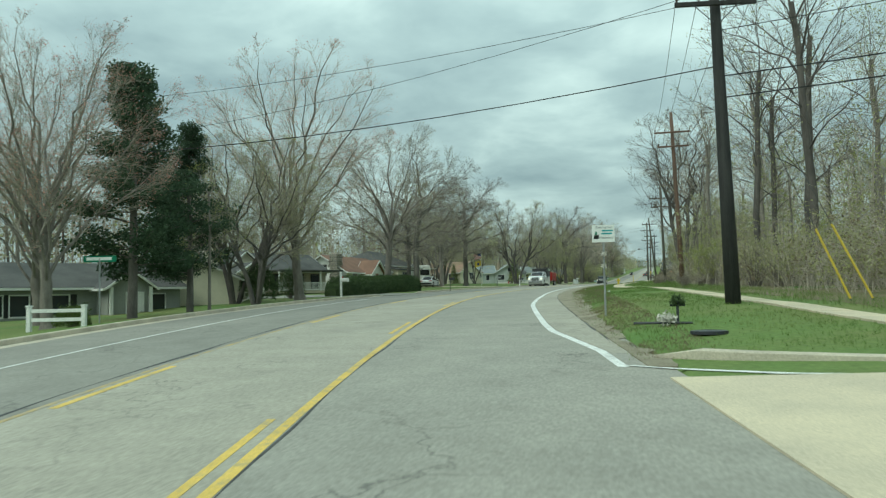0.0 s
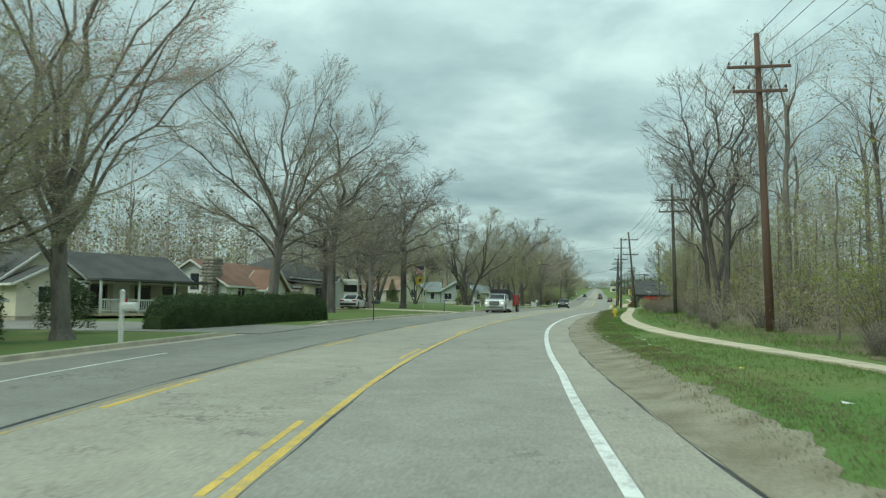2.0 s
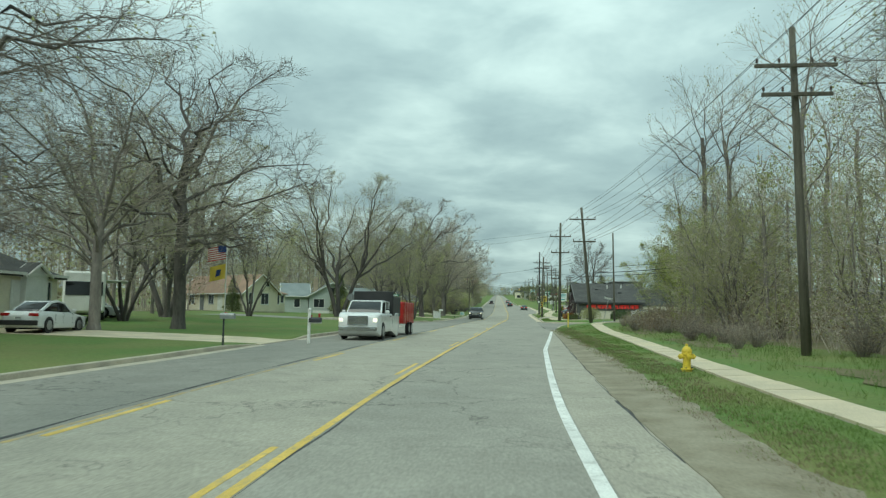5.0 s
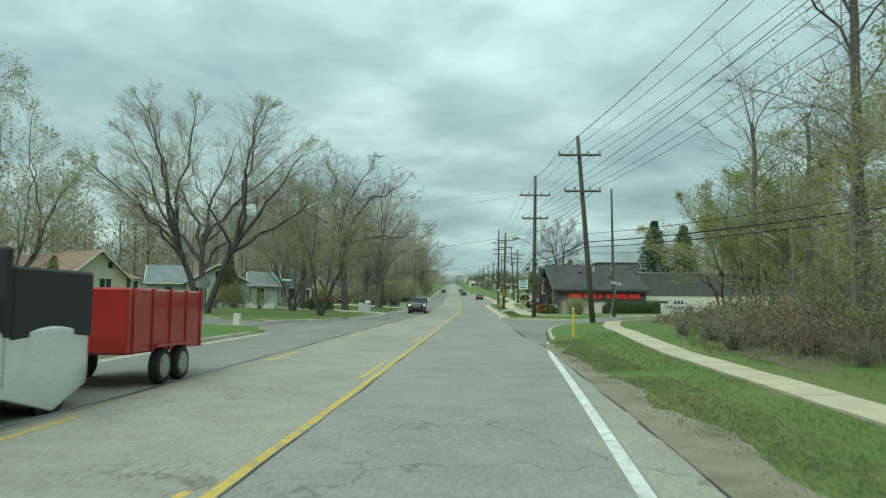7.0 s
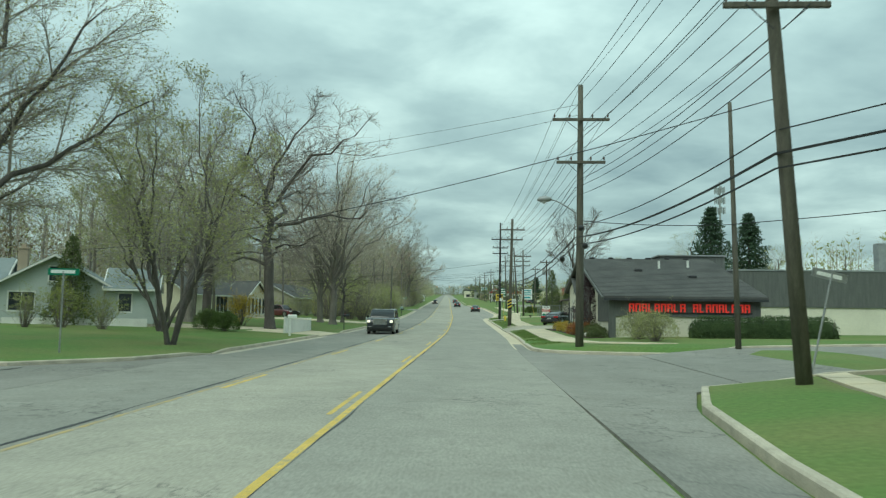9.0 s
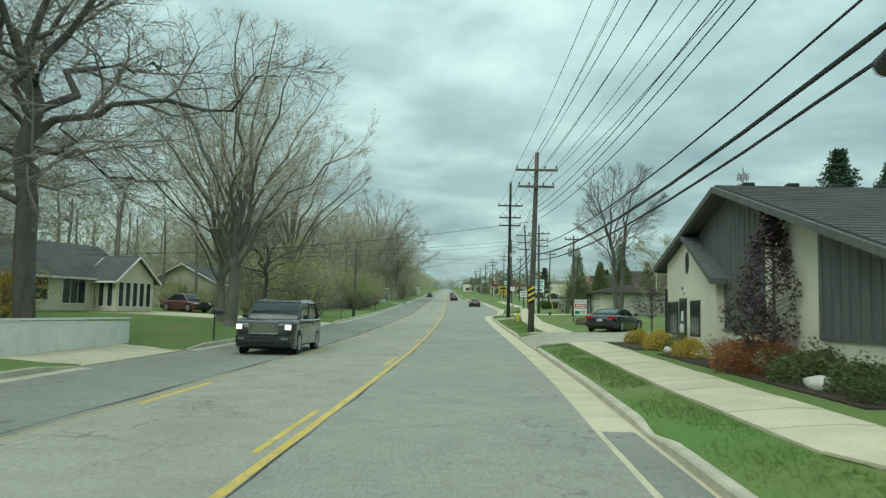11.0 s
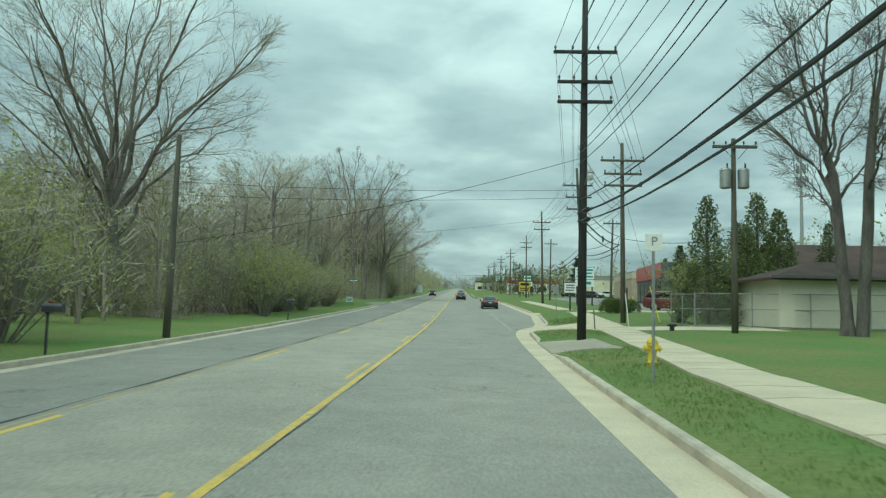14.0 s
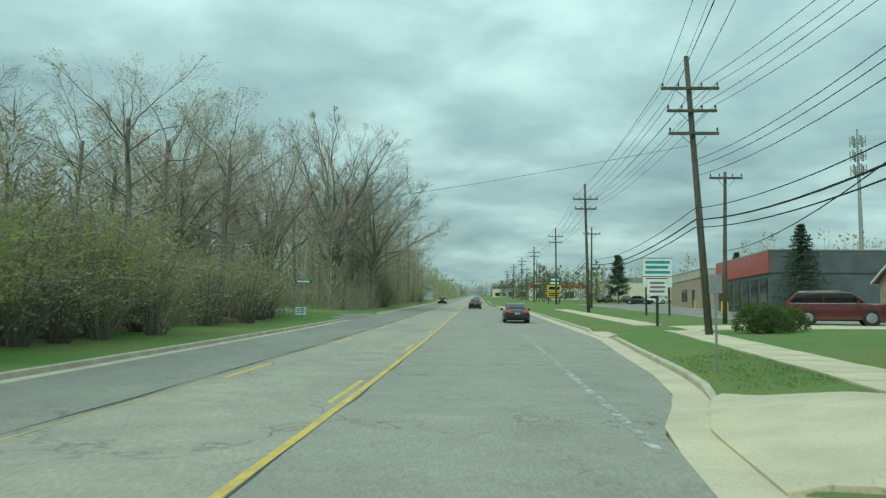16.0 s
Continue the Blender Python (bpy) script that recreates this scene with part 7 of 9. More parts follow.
    for a, b, c, e in ((by0 + 3.45, by0 + 3.67, .9, 1.2), (by0 + 3.71, by0 + 3.91, .9, 1.2), (by0 + 3.50, by0 + 3.75, 1.3, 1.65)):
        part("notice", box(bx - .066, bx - .061, a, b, c, e), SIGN_WHITE, d)
    part("number_plaque", box(bx - .04, bx - .005, by0 + 3.45, by0 + 3.90, 2.3, 2.6), WHITE, bay)
    for i in range(4):
        part("digit_bar", box(bx - .046, bx - .041, by0 + 3.50 + i * .09, by0 + 3.56 + i * .09, 2.38, 2.52), SIGN_GREY, bay)
    bm = bmesh.new()
    bmesh.ops.create_circle(bm, cap_ends=True, segments=16, radius=.3)
    bm.transform(Matrix.Translation((bx - .02, bmid, be + br * .45)) @ pose(0, 0, 0, 0, 90, 0) @ Matrix.Diagonal((1.3, .75, 1, 1)))
    part("oval_vent", bm, BLACK_TRIM, bay)
    part("downpipe", tube([(bx - .05, by1 - .05, -.3), (bx - .05, by1 - .05, be - .1)], .05, 6), METAL_DARK, bay)
    return root


shop()


def flat_building(label, x0, x1, y0, y1, z, h, wall_m, band_m=None, band=1.0, openings=(), cap=.25, face="y"):
    """A flat-roofed block with a parapet band and openings on its near or road side."""
    root = base("building", (x0 + x1) / 2, (y0 + y1) / 2, z, 0, label=label, category="building")
    hx, hy = (x1 - x0) / 2, (y1 - y0) / 2
    part("wall", box(-hx, hx, -hy, hy, -.6, h - (band if band_m else 0)), wall_m, root)
    if band_m:
        part("parapet", box(-hx - .08, hx + .08, -hy - .08, hy + .08, h - band, h), band_m, root)
    part("roof_cap", box(-hx - .12, hx + .12, -hy - .12, hy + .12, h, h + cap * .4), METAL, root)
    for kind, a, ww, zb, zt in openings:
        if face == "y":
            o = part(kind, box(-hx + a, -hx + a + ww, -hy - .06, -hy - .004, zb, zt), METAL_DARK, root)
            part("pane", box(-hx + a + .08, -hx + a + ww - .08, -hy - .075, -hy - .062, zb + .08, zt - .08), GLASS, o)
        else:
            o = part(kind, box(-hx - .06, -hx - .004, -hy + a, -hy + a + ww, zb, zt), METAL_DARK, root)
            part("pane", box(-hx - .075, -hx - .062, -hy + a + .08, -hy + a + ww - .08, zb + .08, zt - .08), GLASS, o)
    return root


flat_building("tall dark boarded block behind the workshop roof", 13.2, 17.8, 183.5, 190.5, 4.1, 5.6, BATTEN, None, 0)
ware = flat_building("long cream workshop with a dark metal upper band", 16.4, 66, 177.5, 198, 4.1, 4.2, STUCCO, BATTEN, 2.3)
for k in range(5):
    part("rooftop_unit", box(-12 + k * 6.2, -10.2 + k * 6.2, -7, -5.4, 4.3, 5.3 + (k % 2) * .5, .05), METAL, ware)
for k, zz in ((-14.5, 2.0), (-13.0, 1.7)):
    part("exhaust_pipe", box(k, k + .7, -8, -7.3, 4.3, 4.3 + zz, .04), METAL, ware)
# small tan block hut with a brown hip roof
h = base("building", 17.0, 247.5, None, 2, label="small tan block hut with a brown hip roof", category="building")
block(h, 0, 0, 6.6, 5.5, 2.4, STUCCO, SHINGLE_UMBER, 1.0, roof="hip", over=.6, trim=BATTEN)
h = base("building", 45, 266, None, 0, label="long low white block building with a dark brown roof", category="building")
w = block(h, -3, 0, 42, 13, 2.7, WHITE, SHINGLE_UMBER, 2.5, "x", .5, trim=SHINGLE_UMBER)
for k in range(18):
    window(w, 42, 13, "front", -16.5 + k * 1.9, 2.0, .4, .4, 1, SIGN_BLACK)
redshop = flat_building("red-fronted shop with grey display windows", 21.6, 34, 304.8, 321.2, 7.7, 5.2, SLATE, SLATE, 1.9,
              [("display_window", .7 + k * 2.6, 1.9, .5, 2.9) for k in range(6)], face="x")
part("red_fascia", box(-6.34, -6.285, -8.28, 8.28, 3.3, 5.2), PAINT_RED, redshop, "red painted fascia facing the road")
flat_building("tan shop with a red trim line", 23.2, 40, 334, 352, 8.7, 4.6, BRICK_TAN, TAN_SIDING, 1.0, [("door", 4, 1.2, 0, 2.2), ("window", 8, 3.0, .8, 2.4)], face="x")
flat_building("dark blue-grey shop building with a plain wall", 36, 62, 297, 312, 7.6, 4.6, GREY_SIDING, BATTEN, 2.6)
h = base("building", 32.5, 290.5, None, 0, label="brick shop with a brown gable roof and porch", category="building")
hw = block(h, 0, 0, 13, 9, 2.8, BRICK_TAN, SHINGLE_BROWN, 2.2, "x")
for lx in (-4, -1, 2):
    window(hw, 13, 9, "front", lx, .6, 1.6, 1.5, 1)
window(hw, 13, 9, "left", 0, .7, 2.0, 1.5, 2)
flat_building("small white roadside booth", 30, 40, 372, 384, 10.2, 3.6, WHITE, SIGN_RED, .9)
flat_building("low pale commercial building far along the road", 24, 44, 410, 436, 12.2, 4.2, CREAM, GREY_SIDING, 1.0)
h = base("house", -27, 455, None, 80, label="distant white house among trees", category="house")
block(h, 0, 0, 11, 8, 2.7, WHITE, SHINGLE, 2.2)
for x0_, x1_, y0_, hh, wm, bm_, lab in ((17, 33, 452, 4.4, WHITE, SIGN_RED, "low white shop with a red band far along the road"), (15, 31, 505, 4.0, BRICK_TAN, GREY_SIDING, "low tan shop far along the road"),
                                        (14, 34, 560, 5.0, GREY_SIDING, BATTEN, "grey flat-roofed shop far along the road"), (10, 30, 640, 5.5, CREAM, BATTEN, "pale flat-roofed shop far up the hill")):
    yy = y0_
    flat_building(lab, at(yy, x0_), at(yy, x1_), yy, yy + 16, gz(at(yy, x0_), yy), hh, wm, bm_, 1.0, [("window", 1.5 + 4 * k, 2.4, .7, 2.4) for k in range(3)])


# ---------- vehicles ----------
def loft(stations, n_corner=2, fine=1):
    """A closed body through sections (y, half width, z low, z high, rounding), eased between them."""
    bm = bmesh.new()
    if fine > 1:
        ys = [q[0] for q in stations]
        cols = [[(q[0], q[k]) for q in stations] for k in range(1, 5)]
        ys = [a + (b - a) * k / fine for a, b in zip(ys, ys[1:]) for k in range(fine)] + [ys[-1]]
        stations = [(y, *(spline(c, y) for c in cols)) for y in ys]
    rings = []
    for y, w, zl, zh, r in stations:
        pts = []
        for cx, cz, a0 in ((w - r, zh - r, 0), (-(w - r), zh - r, 90), (-(w - r * .5), zl + r * .5, 180), (w - r * .5, zl + r * .5, 270)):
            rr = r if a0 < 180 else r * .5
            for k in range(n_corner + 1):
                a = radians(a0 + 90 * k / n_corner)
                pts.append((cx + rr * math.cos(a), y, cz + rr * math.sin(a)))
        rings.append([bm.verts.new(p) for p in pts])
    m = len(rings[0])
    for a, b in zip(rings, rings[1:]):
        for k in range(m):
            bm.faces.new((a[k], a[(k + 1) % m], b[(k + 1) % m], b[k]))
    bm.faces.new(list(reversed(rings[0])))
    bm.faces.new(rings[-1])
    bmesh.ops.recalc_face_normals(bm, faces=bm.faces)
    return bm


def quad(pts, thick=.012):
    """A thin panel through four points, thickened inwards."""
    bm = bmesh.new()
    p = [Vector(q) for q in pts]
    n = (p[1] - p[0]).cross(p[3] - p[0]).normalized() * thick
    up = [bm.verts.new(q + n) for q in p]
    lo = [bm.verts.new(q - n * .5) for q in p]
    bm.faces.new(up)
    bm.faces.new(list(reversed(lo)))
    for i in range(4):
        bm.faces.new((up[i], lo[i], lo[(i + 1) % 4], up[(i + 1) % 4]))
    return bm


def wheel(root, x, y, r, w):
    s = 1 if x > 0 else -1
    bm = bmesh.new()
    prof = [(r * .62, -w / 2), (r * .93, -w / 2), (r, -w / 2 + .04), (r, w / 2 - .04), (r * .93, w / 2), (r * .62, w / 2)]
    add_lathe(bm, prof, 20)
    bm.transform(pose(0, 0, 0, 0, 90, 0))
    tyre = part("wheel", bm, RUBBER, root, smooth=False)
    tyre.location = (x, y, r)
    bm = bmesh.new()
    add_lathe(bm, [(r * .6, -.02), (r * .66, .0), (r * .66, .02), (r * .5, .03)], 20)
    bm.transform(Matrix.Translation((s * w * .42, 0, 0)) @ pose(0, 0, 0, 0, 90 * s, 0))
    part("rim", bm, RIM, tyre)
    for k in range(5):
        a = 2 * math.pi * k / 5
        part("spoke", tube([(s * (w * .46), math.cos(a) * r * .08, math.sin(a) * r * .08), (s * (w * .5), math.cos(a) * r * .62, math.sin(a) * r * .62)], r * .07, 5), RIM, tyre)


def lamp(root, name, x0, x1, y0, y1, z0, z1, mat):
    return part(name, box(min(x0, x1), max(x0, x1), min(y0, y1), max(y0, y1), z0, z1, .02), mat, root)


def car(label, x, y, rz, paint, L=4.7, W=1.84, H=1.45, kind="sedan", z=None, lights=False, category="car", grille=BLACK_TRIM):
    root = base("car" if kind != "pickup" else "pickup_truck", x, y, z, rz, label=label, category=category)
    hw, f, b = W / 2, -L / 2, L / 2
    g = .2 if kind in ("sedan", "convertible") else .3
    rw = .33 if kind in ("sedan", "convertible") else .4
    if kind in ("sedan", "convertible"):
        belt = .92
        body = [(f, hw * .72, g + .12, .62, .1), (f + .12, hw * .9, g, .7, .12), (f + .55, hw * .97, g - .02, .78, .14), (f + L * .3, hw, g - .02, belt - .02, .16), (0, hw, g - .02, belt, .14),
                (b - L * .22, hw * .99, g - .02, belt + .03, .15), (b - .5, hw * .96, g, belt + .02, .15), (b - .12, hw * .88, g + .04, belt - .04, .14), (b, hw * .76, g + .12, belt - .16, .12)]
        roof = H if kind == "sedan" else H - .05
        cab = [(f + L * .27, hw * .8, belt - .1, belt, .03), (f + L * .40, hw * .7, belt - .1, roof - .07, .14), (f + L * .52, hw * .69, belt - .1, roof, .16),
               (f + L * .66, hw * .68, belt - .1, roof - .05, .16), (f + L * .86, hw * .72, belt - .1, belt + .06, .04)]
    elif kind == "suv":
        belt = 1.22
        body = [(f, hw * .86, g + .18, 1.02, .08), (f + .1, hw * .95, g, 1.12, .1), (f + .8, hw * .99, g, 1.17, .12), (f + L * .27, hw, g, belt, .1), (0, hw, g, belt, .08),
                (b - .4, hw, g, belt, .08), (b - .08, hw * .97, g + .02, belt, .08), (b, hw * .92, g + .12, belt - .1, .08)]
        cab = [(f + L * .24, hw * .92, belt - .1, belt, .03), (f + L * .38, hw * .85, belt - .1, H - .05, .12), (f + L * .5, hw * .84, belt - .1, H, .14),
               (b - .5, hw * .82, belt - .1, H - .02, .14), (b - .1, hw * .86, belt - .1, belt + .1, .08)]
    else:
        belt = 1.28
        cb = f + L * .62
        body = [(f, hw * .88, g + .2, 1.08, .07), (f + .1, hw * .96, g + .02, 1.2, .1), (f + .9, hw * .99, g + .02, 1.24, .12), (f + L * .24, hw, g + .05, belt, .1), (cb, hw, g + .05, belt, .06),
                (b - .1, hw, g + .08, belt + .02, .05), (b, hw * .97, g + .2, belt, .05)]
        cab = [(f + L * .22, hw * .88, belt - .1, belt, .03), (f + L * .32, hw * .8, belt - .1, H - .04, .12), (f + L * .44, hw * .8, belt - .1, H, .14),
               (cb - .12, hw * .81, belt - .1, H - .02, .12), (cb, hw * .86, belt - .1, belt + .05, .04)]
    low = kind in ("sedan", "convertible")
    bod = part("body", loft(body, 4, 4 if low else 2), paint, root, smooth=True)
    cabin = part("cabin", loft(cab, 4, 3 if low else 1), CAR_GLASS, root, smooth=True)
    skin = paint if kind != "convertible" else BLACK_TRIM
    # roof skin over the glass, and the pillars
    y_r = [cab[1][0] + .05, cab[2][0], cab[-2][0] - .02]
    rf = [(y, ramp(y, [(q[0], q[1]) for q in cab]) + .006, ramp(y, [(q[0], q[3]) for q in cab]) - .1, ramp(y, [(q[0], q[3]) for q in cab]) + .012, .1) for y in y_r]
    rf = [(rf[0][0] - .08, rf[0][1] * .97, rf[0][3] - .07, rf[0][3] - .03, .02)] + rf + [(rf[-1][0] + .1, rf[-1][1] * .97, rf[-1][3] - .09, rf[-1][3] - .04, .02)]
    part("roof", loft(rf, 4), skin, cabin, smooth=True)
    for s in (-1, 1):
        for i0, i1 in ((0, 1), (-1, -2)):
            p0, p1 = cab[i0], cab[i1]
            part("pillar", tube([(s * p0[1] * .97, p0[0], p0[3] - .03), (s * (p1[1] - .03), p1[0], p1[3] - .05)], .045 if i0 == 0 else .07, 6), skin, cabin)
        yb = (cab[1][0] + cab[-2][0]) / 2
        wb_ = ramp(yb, [(q[0], q[1]) for q in cab])
        part("pillar", tube([(s * (wb_ + .004), yb, belt - .05), (s * (wb_ - .02), yb, ramp(yb, [(q[0], q[3]) for q in cab]) - .08)], .035, 6), skin if kind != "sedan" else BLACK_TRIM, cabin)

    y0 = cab[0][0]
    for s in (-1, 1):
        m_ = part("mirror", box(min(s * hw, s * (hw + .2)), max(s * hw, s * (hw + .2)), y0 + .35, y0 + .47, belt, belt + .16, .03), paint, bod)
    for s in (-1, 1):
        for yy in ((cab[1][0] - .25, (cab[1][0] + cab[-2][0]) / 2, cab[-2][0] + .1) if kind != "pickup" else (cab[1][0] - .25, cab[-1][0] - .05)):
            part("door_gap", box(min(s * (hw - .02), s * (hw + .004)), max(s * (hw - .02), s * (hw + .004)), yy - .008, yy + .008, g + .2, belt - .06), BLACK_TRIM, bod)
        part("handle", box(min(s * (hw - .01), s * (hw + .025)), max(s * (hw - .01), s * (hw + .025)), .05, .25, belt - .16, belt - .12, .008), skin if kind == "sedan" else BLACK_TRIM, bod)
    wb = L * .29
    for s in (-1, 1):
        for yy in (-wb - .05, wb + (.05 if kind != "pickup" else .1)):
            bm = bmesh.new()
            add_lathe(bm, [(rw * 1.16, -.01), (rw * 1.16, .012)], 18)
            bm.transform(Matrix.Translation((s * (hw - .004), yy, rw)) @ pose(0, 0, 0, 0, 90, 0))
            part("wheel_arch", bm, BLACK_TRIM, bod)
            wheel(root, s * (hw - .09), yy, rw, .22)
    hz = .62 if kind in ("sedan", "convertible") else .92
    for s in (-1, 1):
        lamp(bod, "headlight", s * hw * (.62 if low else .72), s * hw * .93, f - .012, f + .2, hz - (0 if low else .07), hz + (.1 if low else .11), HEADLIGHT_ON if lights else LAMP_GLASS)
        tz = .72 if kind in ("sedan", "convertible") else .95
        lamp(bod, "tail_light", s * hw * .48, s * hw * .93, b - .14, b + .012, tz, tz + (.14 if kind in ("sedan", "convertible") else .35), TAIL_ON if lights == "rear" else TAIL)
    gr = lamp(bod, "grille", -hw * .46, hw * .46, f - .02, f + .1, hz - (.12 if kind == "sedan" else .2), hz + (.14 if kind == "sedan" else .2), grille)
    if kind in ("suv", "pickup"):
        for k in range(3):
            part("grille_bar", box(-hw * .44, hw * .44, f - .035, f - .02, hz - .13 + k * .12, hz - .1 + k * .12), CHROME, gr)
        for bx in ((-hw * .5, hw * .5, hz - .23, hz - .19), (-hw * .5, hw * .5, hz + .19, hz + .23), (-hw * .5, -hw * .46, hz - .2, hz + .2), (hw * .46, hw * .5, hz - .2, hz + .2)):
            part("grille_frame", box(bx[0], bx[1], f - .05, f - .01, bx[2], bx[3], .012), CHROME, gr)
        for s in (-1, 1):
            lamp(bod, "fog_lamp", s * hw * .6, s * hw * .86, f - .062, f - .02, g + .2, g + .27, CHROME)
            part("roof_rail", tube([(s * cab[2][1] * .88, cab[1][0] + .5, H + .035), (s * cab[2][1] * .88, cab[-2][0] - .1, H + .02)], .022, 6), CHROME, cabin) if kind == "suv" else None
    lamp(bod, "bumper", -hw * .93, hw * .93, f - .05, f + .12, g + .12, g + .32, BLACK_TRIM if kind in ("sedan", "convertible") else CHROME if kind == "pickup" else paint)
    lamp(bod, "bumper", -hw * .92, hw * .92, b - .1, b + .05, g + .12, g + .34, BLACK_TRIM if kind != "pickup" else CHROME)
    pl = lamp(bod, "number_plate", -.16, .16, b + .045, b + .06, .58 if kind != "pickup" else .7, .7 if kind != "pickup" else .82, SIGN_WHITE)
    part("plate_bar", box(-.12, .12, b + .061, b + .066, .61 if kind != "pickup" else .73, .665 if kind != "pickup" else .785), SIGN_GREY, pl)
    part("underbody", box(-hw * .8, hw * .8, f + .3, b - .3, g - .06, g + .1), BLACK_TRIM, bod)
    return root, bod


def on_road(y, u):
    return at(y, u), y, _cache[round(y, 2)][1]


def heading(y):
    return math.degrees(math.atan2(-(road_x(y + 2) - road_x(y - 2)), 4))


# oncoming white pickup with a dump body and a red trailer
px, py, pz = on_road(106.4, -5.1)
truck, tb = car("white pickup truck with headlights lit, towing a red trailer", px, py, 0 + heading(py), PAINT_WHITE, 5.9, 2.03, 1.95, "pickup", pz, True, "pickup truck", CHROME)
part("dump_box", box(-1.05, 1.05, .75, 2.95, 1.15, 2.2, .04), BLACK_TRIM, truck)
part("headboard", box(-1.06, 1.06, .6, .74, 1.2, 2.45, .03), BLACK_TRIM, truck)
tx, ty, tz = on_road(112.6, -5.1)
trailer = base("trailer", tx, ty, tz, heading(ty), label="small red box trailer hitched behind a pickup", category="trailer")
part("box_body", box(-1.0, 1.0, -1.9, 1.9, .65, 1.9, .04), PAINT_RED, trailer)
for k in range(5):
    for s in (-1, 1):
        part("side_rib", box(s * 1.0 - .03, s * 1.0 + .03, -1.7 + k * .85, -1.62 + k * .85, .65, 1.9), PAINT_RED, trailer)
part("drawbar", tube([(0, -3.1, .5), (0, -1.8, .6)], .05, 6), METAL_DARK, trailer)
for s in (-1, 1):
    for yy in (-.45, .5):
        wheel(trailer, s * 1.02, yy, .36, .2)
    part("fender", box(min(s * .95, s * 1.18), max(s * .95, s * 1.18), -.95, 1.0, .76, .8), PAINT_RED, trailer)
# oncoming dark SUV
px, py, pz = on_road(188.0, -4.8)
car("large dark grey SUV with lit headlights on the far lane", px, py, heading(py), PAINT_DARK, 5.2, 2.05, 1.9, "suv", pz, True, "car", CHROME)
# the car ahead
px, py, pz = on_road(296, 5.2)
car("dark sedan driving ahead with lit tail lights", px, py, 180 + heading(py), PAINT_DARK, 4.8, 1.86, 1.45, "sedan", pz, "rear")
for yy, u, m_, lb, rz in ((352, 1.9, PAINT_BLACK, "dark sedan far ahead on the driving lane", 180), 
                          (430, 2.0, PAINT_DARK, "dark sedan far along the road", 180), (404, -5.4, PAINT_MAROON, "dark red car far along the road", 0)):
    px, py, pz = on_road(yy, u)
    car(lb, px, py, rz + heading(py), m_, 4.6, 1.82, 1.45, "sedan", pz, lights=("rear" if rz else True))
# parked cars
car("white sedan parked on a gravel drive before a house", -21.8, 100.8, 185, PAINT_WHITE, 4.5, 1.8, 1.45, "sedan")
car("silver sedan parked behind lawn trees", -30, 118, 100, PAINT_WHITE, 4.5, 1.8, 1.45, "sedan")
car("black convertible with its soft top up, parked on a drive", 8.3, 205.2, 150, PAINT_BLACK, 4.85, 1.9, 1.38, "convertible")
car("dark red sedan parked on a drive beside a workshop", 15.0, 202.3, 165, PAINT_MAROON, 4.6, 1.82, 1.45, "sedan")
car("maroon pickup with a cap parked beside shops", 17.2, 281.0, 72, PAINT_MAROON, 5.1, 1.95, 1.82, "suv", lights=False, category="pickup truck", grille=CHROME)
car("dark red car parked beside a cottage", -24.2, 222.5, 60, PAINT_MAROON, 4.5, 1.8, 1.5, "sedan")
for k, (xx, yy, m_) in enumerate(((22, 372, PAINT_DARK), (26, 380, PAINT_WHITE), (19, 392, PAINT_BLACK), (24, 400, PAINT_MAROON), (29, 330, PAINT_DARK))):
    car(("dark", "white", "black", "maroon", "grey")[k] + " car parked in a car park by the shops", xx, yy, 60 + 40 * k, m_, 4.5, 1.8, 1.48, "sedan")
# motorhome beside the low house
rv = base("motorhome", -28.2, 114.5, None, 30, label="white motorhome with dark windows parked beside a house", category="motorhome")
part("body", box(-1.2, 1.2, -3.4, 3.4, .45, 3.0, .12), WHITE, rv)
part("windscreen", box(-1.05, 1.05, -3.43, -3.38, 1.5, 2.35), CAR_GLASS, rv)
for s in (-1, 1):
    part("side_window", box(s * 1.2 - .02, s * 1.2 + .02, -2.6, -1.7, 1.5, 2.2), CAR_GLASS, rv)
    part("side_window", box(s * 1.2 - .02, s * 1.2 + .02, 0.2, 1.4, 1.6, 2.2), CAR_GLASS, rv)
    part("stripe", box(s * 1.2 - .012, s * 1.2 + .012, -3.2, 3.2, 1.05, 1.2), SIGN_GREY, rv)
    for yy in (-2.3, 2.0):
        wheel(rv, s * 1.08, yy, .38, .22)
part("awning", box(1.2, 2.6, -1.5, 2.4, 2.5, 2.56), WHITE, rv)


# ---------- signs, mailboxes, hydrants and other small things ----------
def text(name, words, size, mat, parent, m):
    """Lettering as a thin mesh."""
    cu = bpy.data.curves.new(name, "FONT")
    cu.body, cu.size, cu.extrude, cu.align_x, cu.align_y = words, size, .003, "CENTER", "CENTER"
    tmp = bpy.data.objects.new(name, cu)
    scene.collection.objects.link(tmp)
    bpy.context.view_layer.update()
    me = bpy.data.meshes.new_from_object(tmp.evaluated_get(bpy.context.evaluated_depsgraph_get()))
    bpy.data.objects.remove(tmp)
    me.materials.clear()
    me.materials.append(mat)
    ob = new(name, me)
    ob.parent = parent
    ob.matrix_local = m @ pose(0, 0, 0, 90, 0, 0)
    return ob


def post(root, h, mat=METAL, r=.03, x=0, y=0, sq=False, name="post"):
    if sq:
        return part(name, box(x - r, x + r, y - r, y + r, -.2, h, .01), mat, root)
    return part(name, tube([(x, y, -.2), (x, y, h)], r, 8), mat, root)


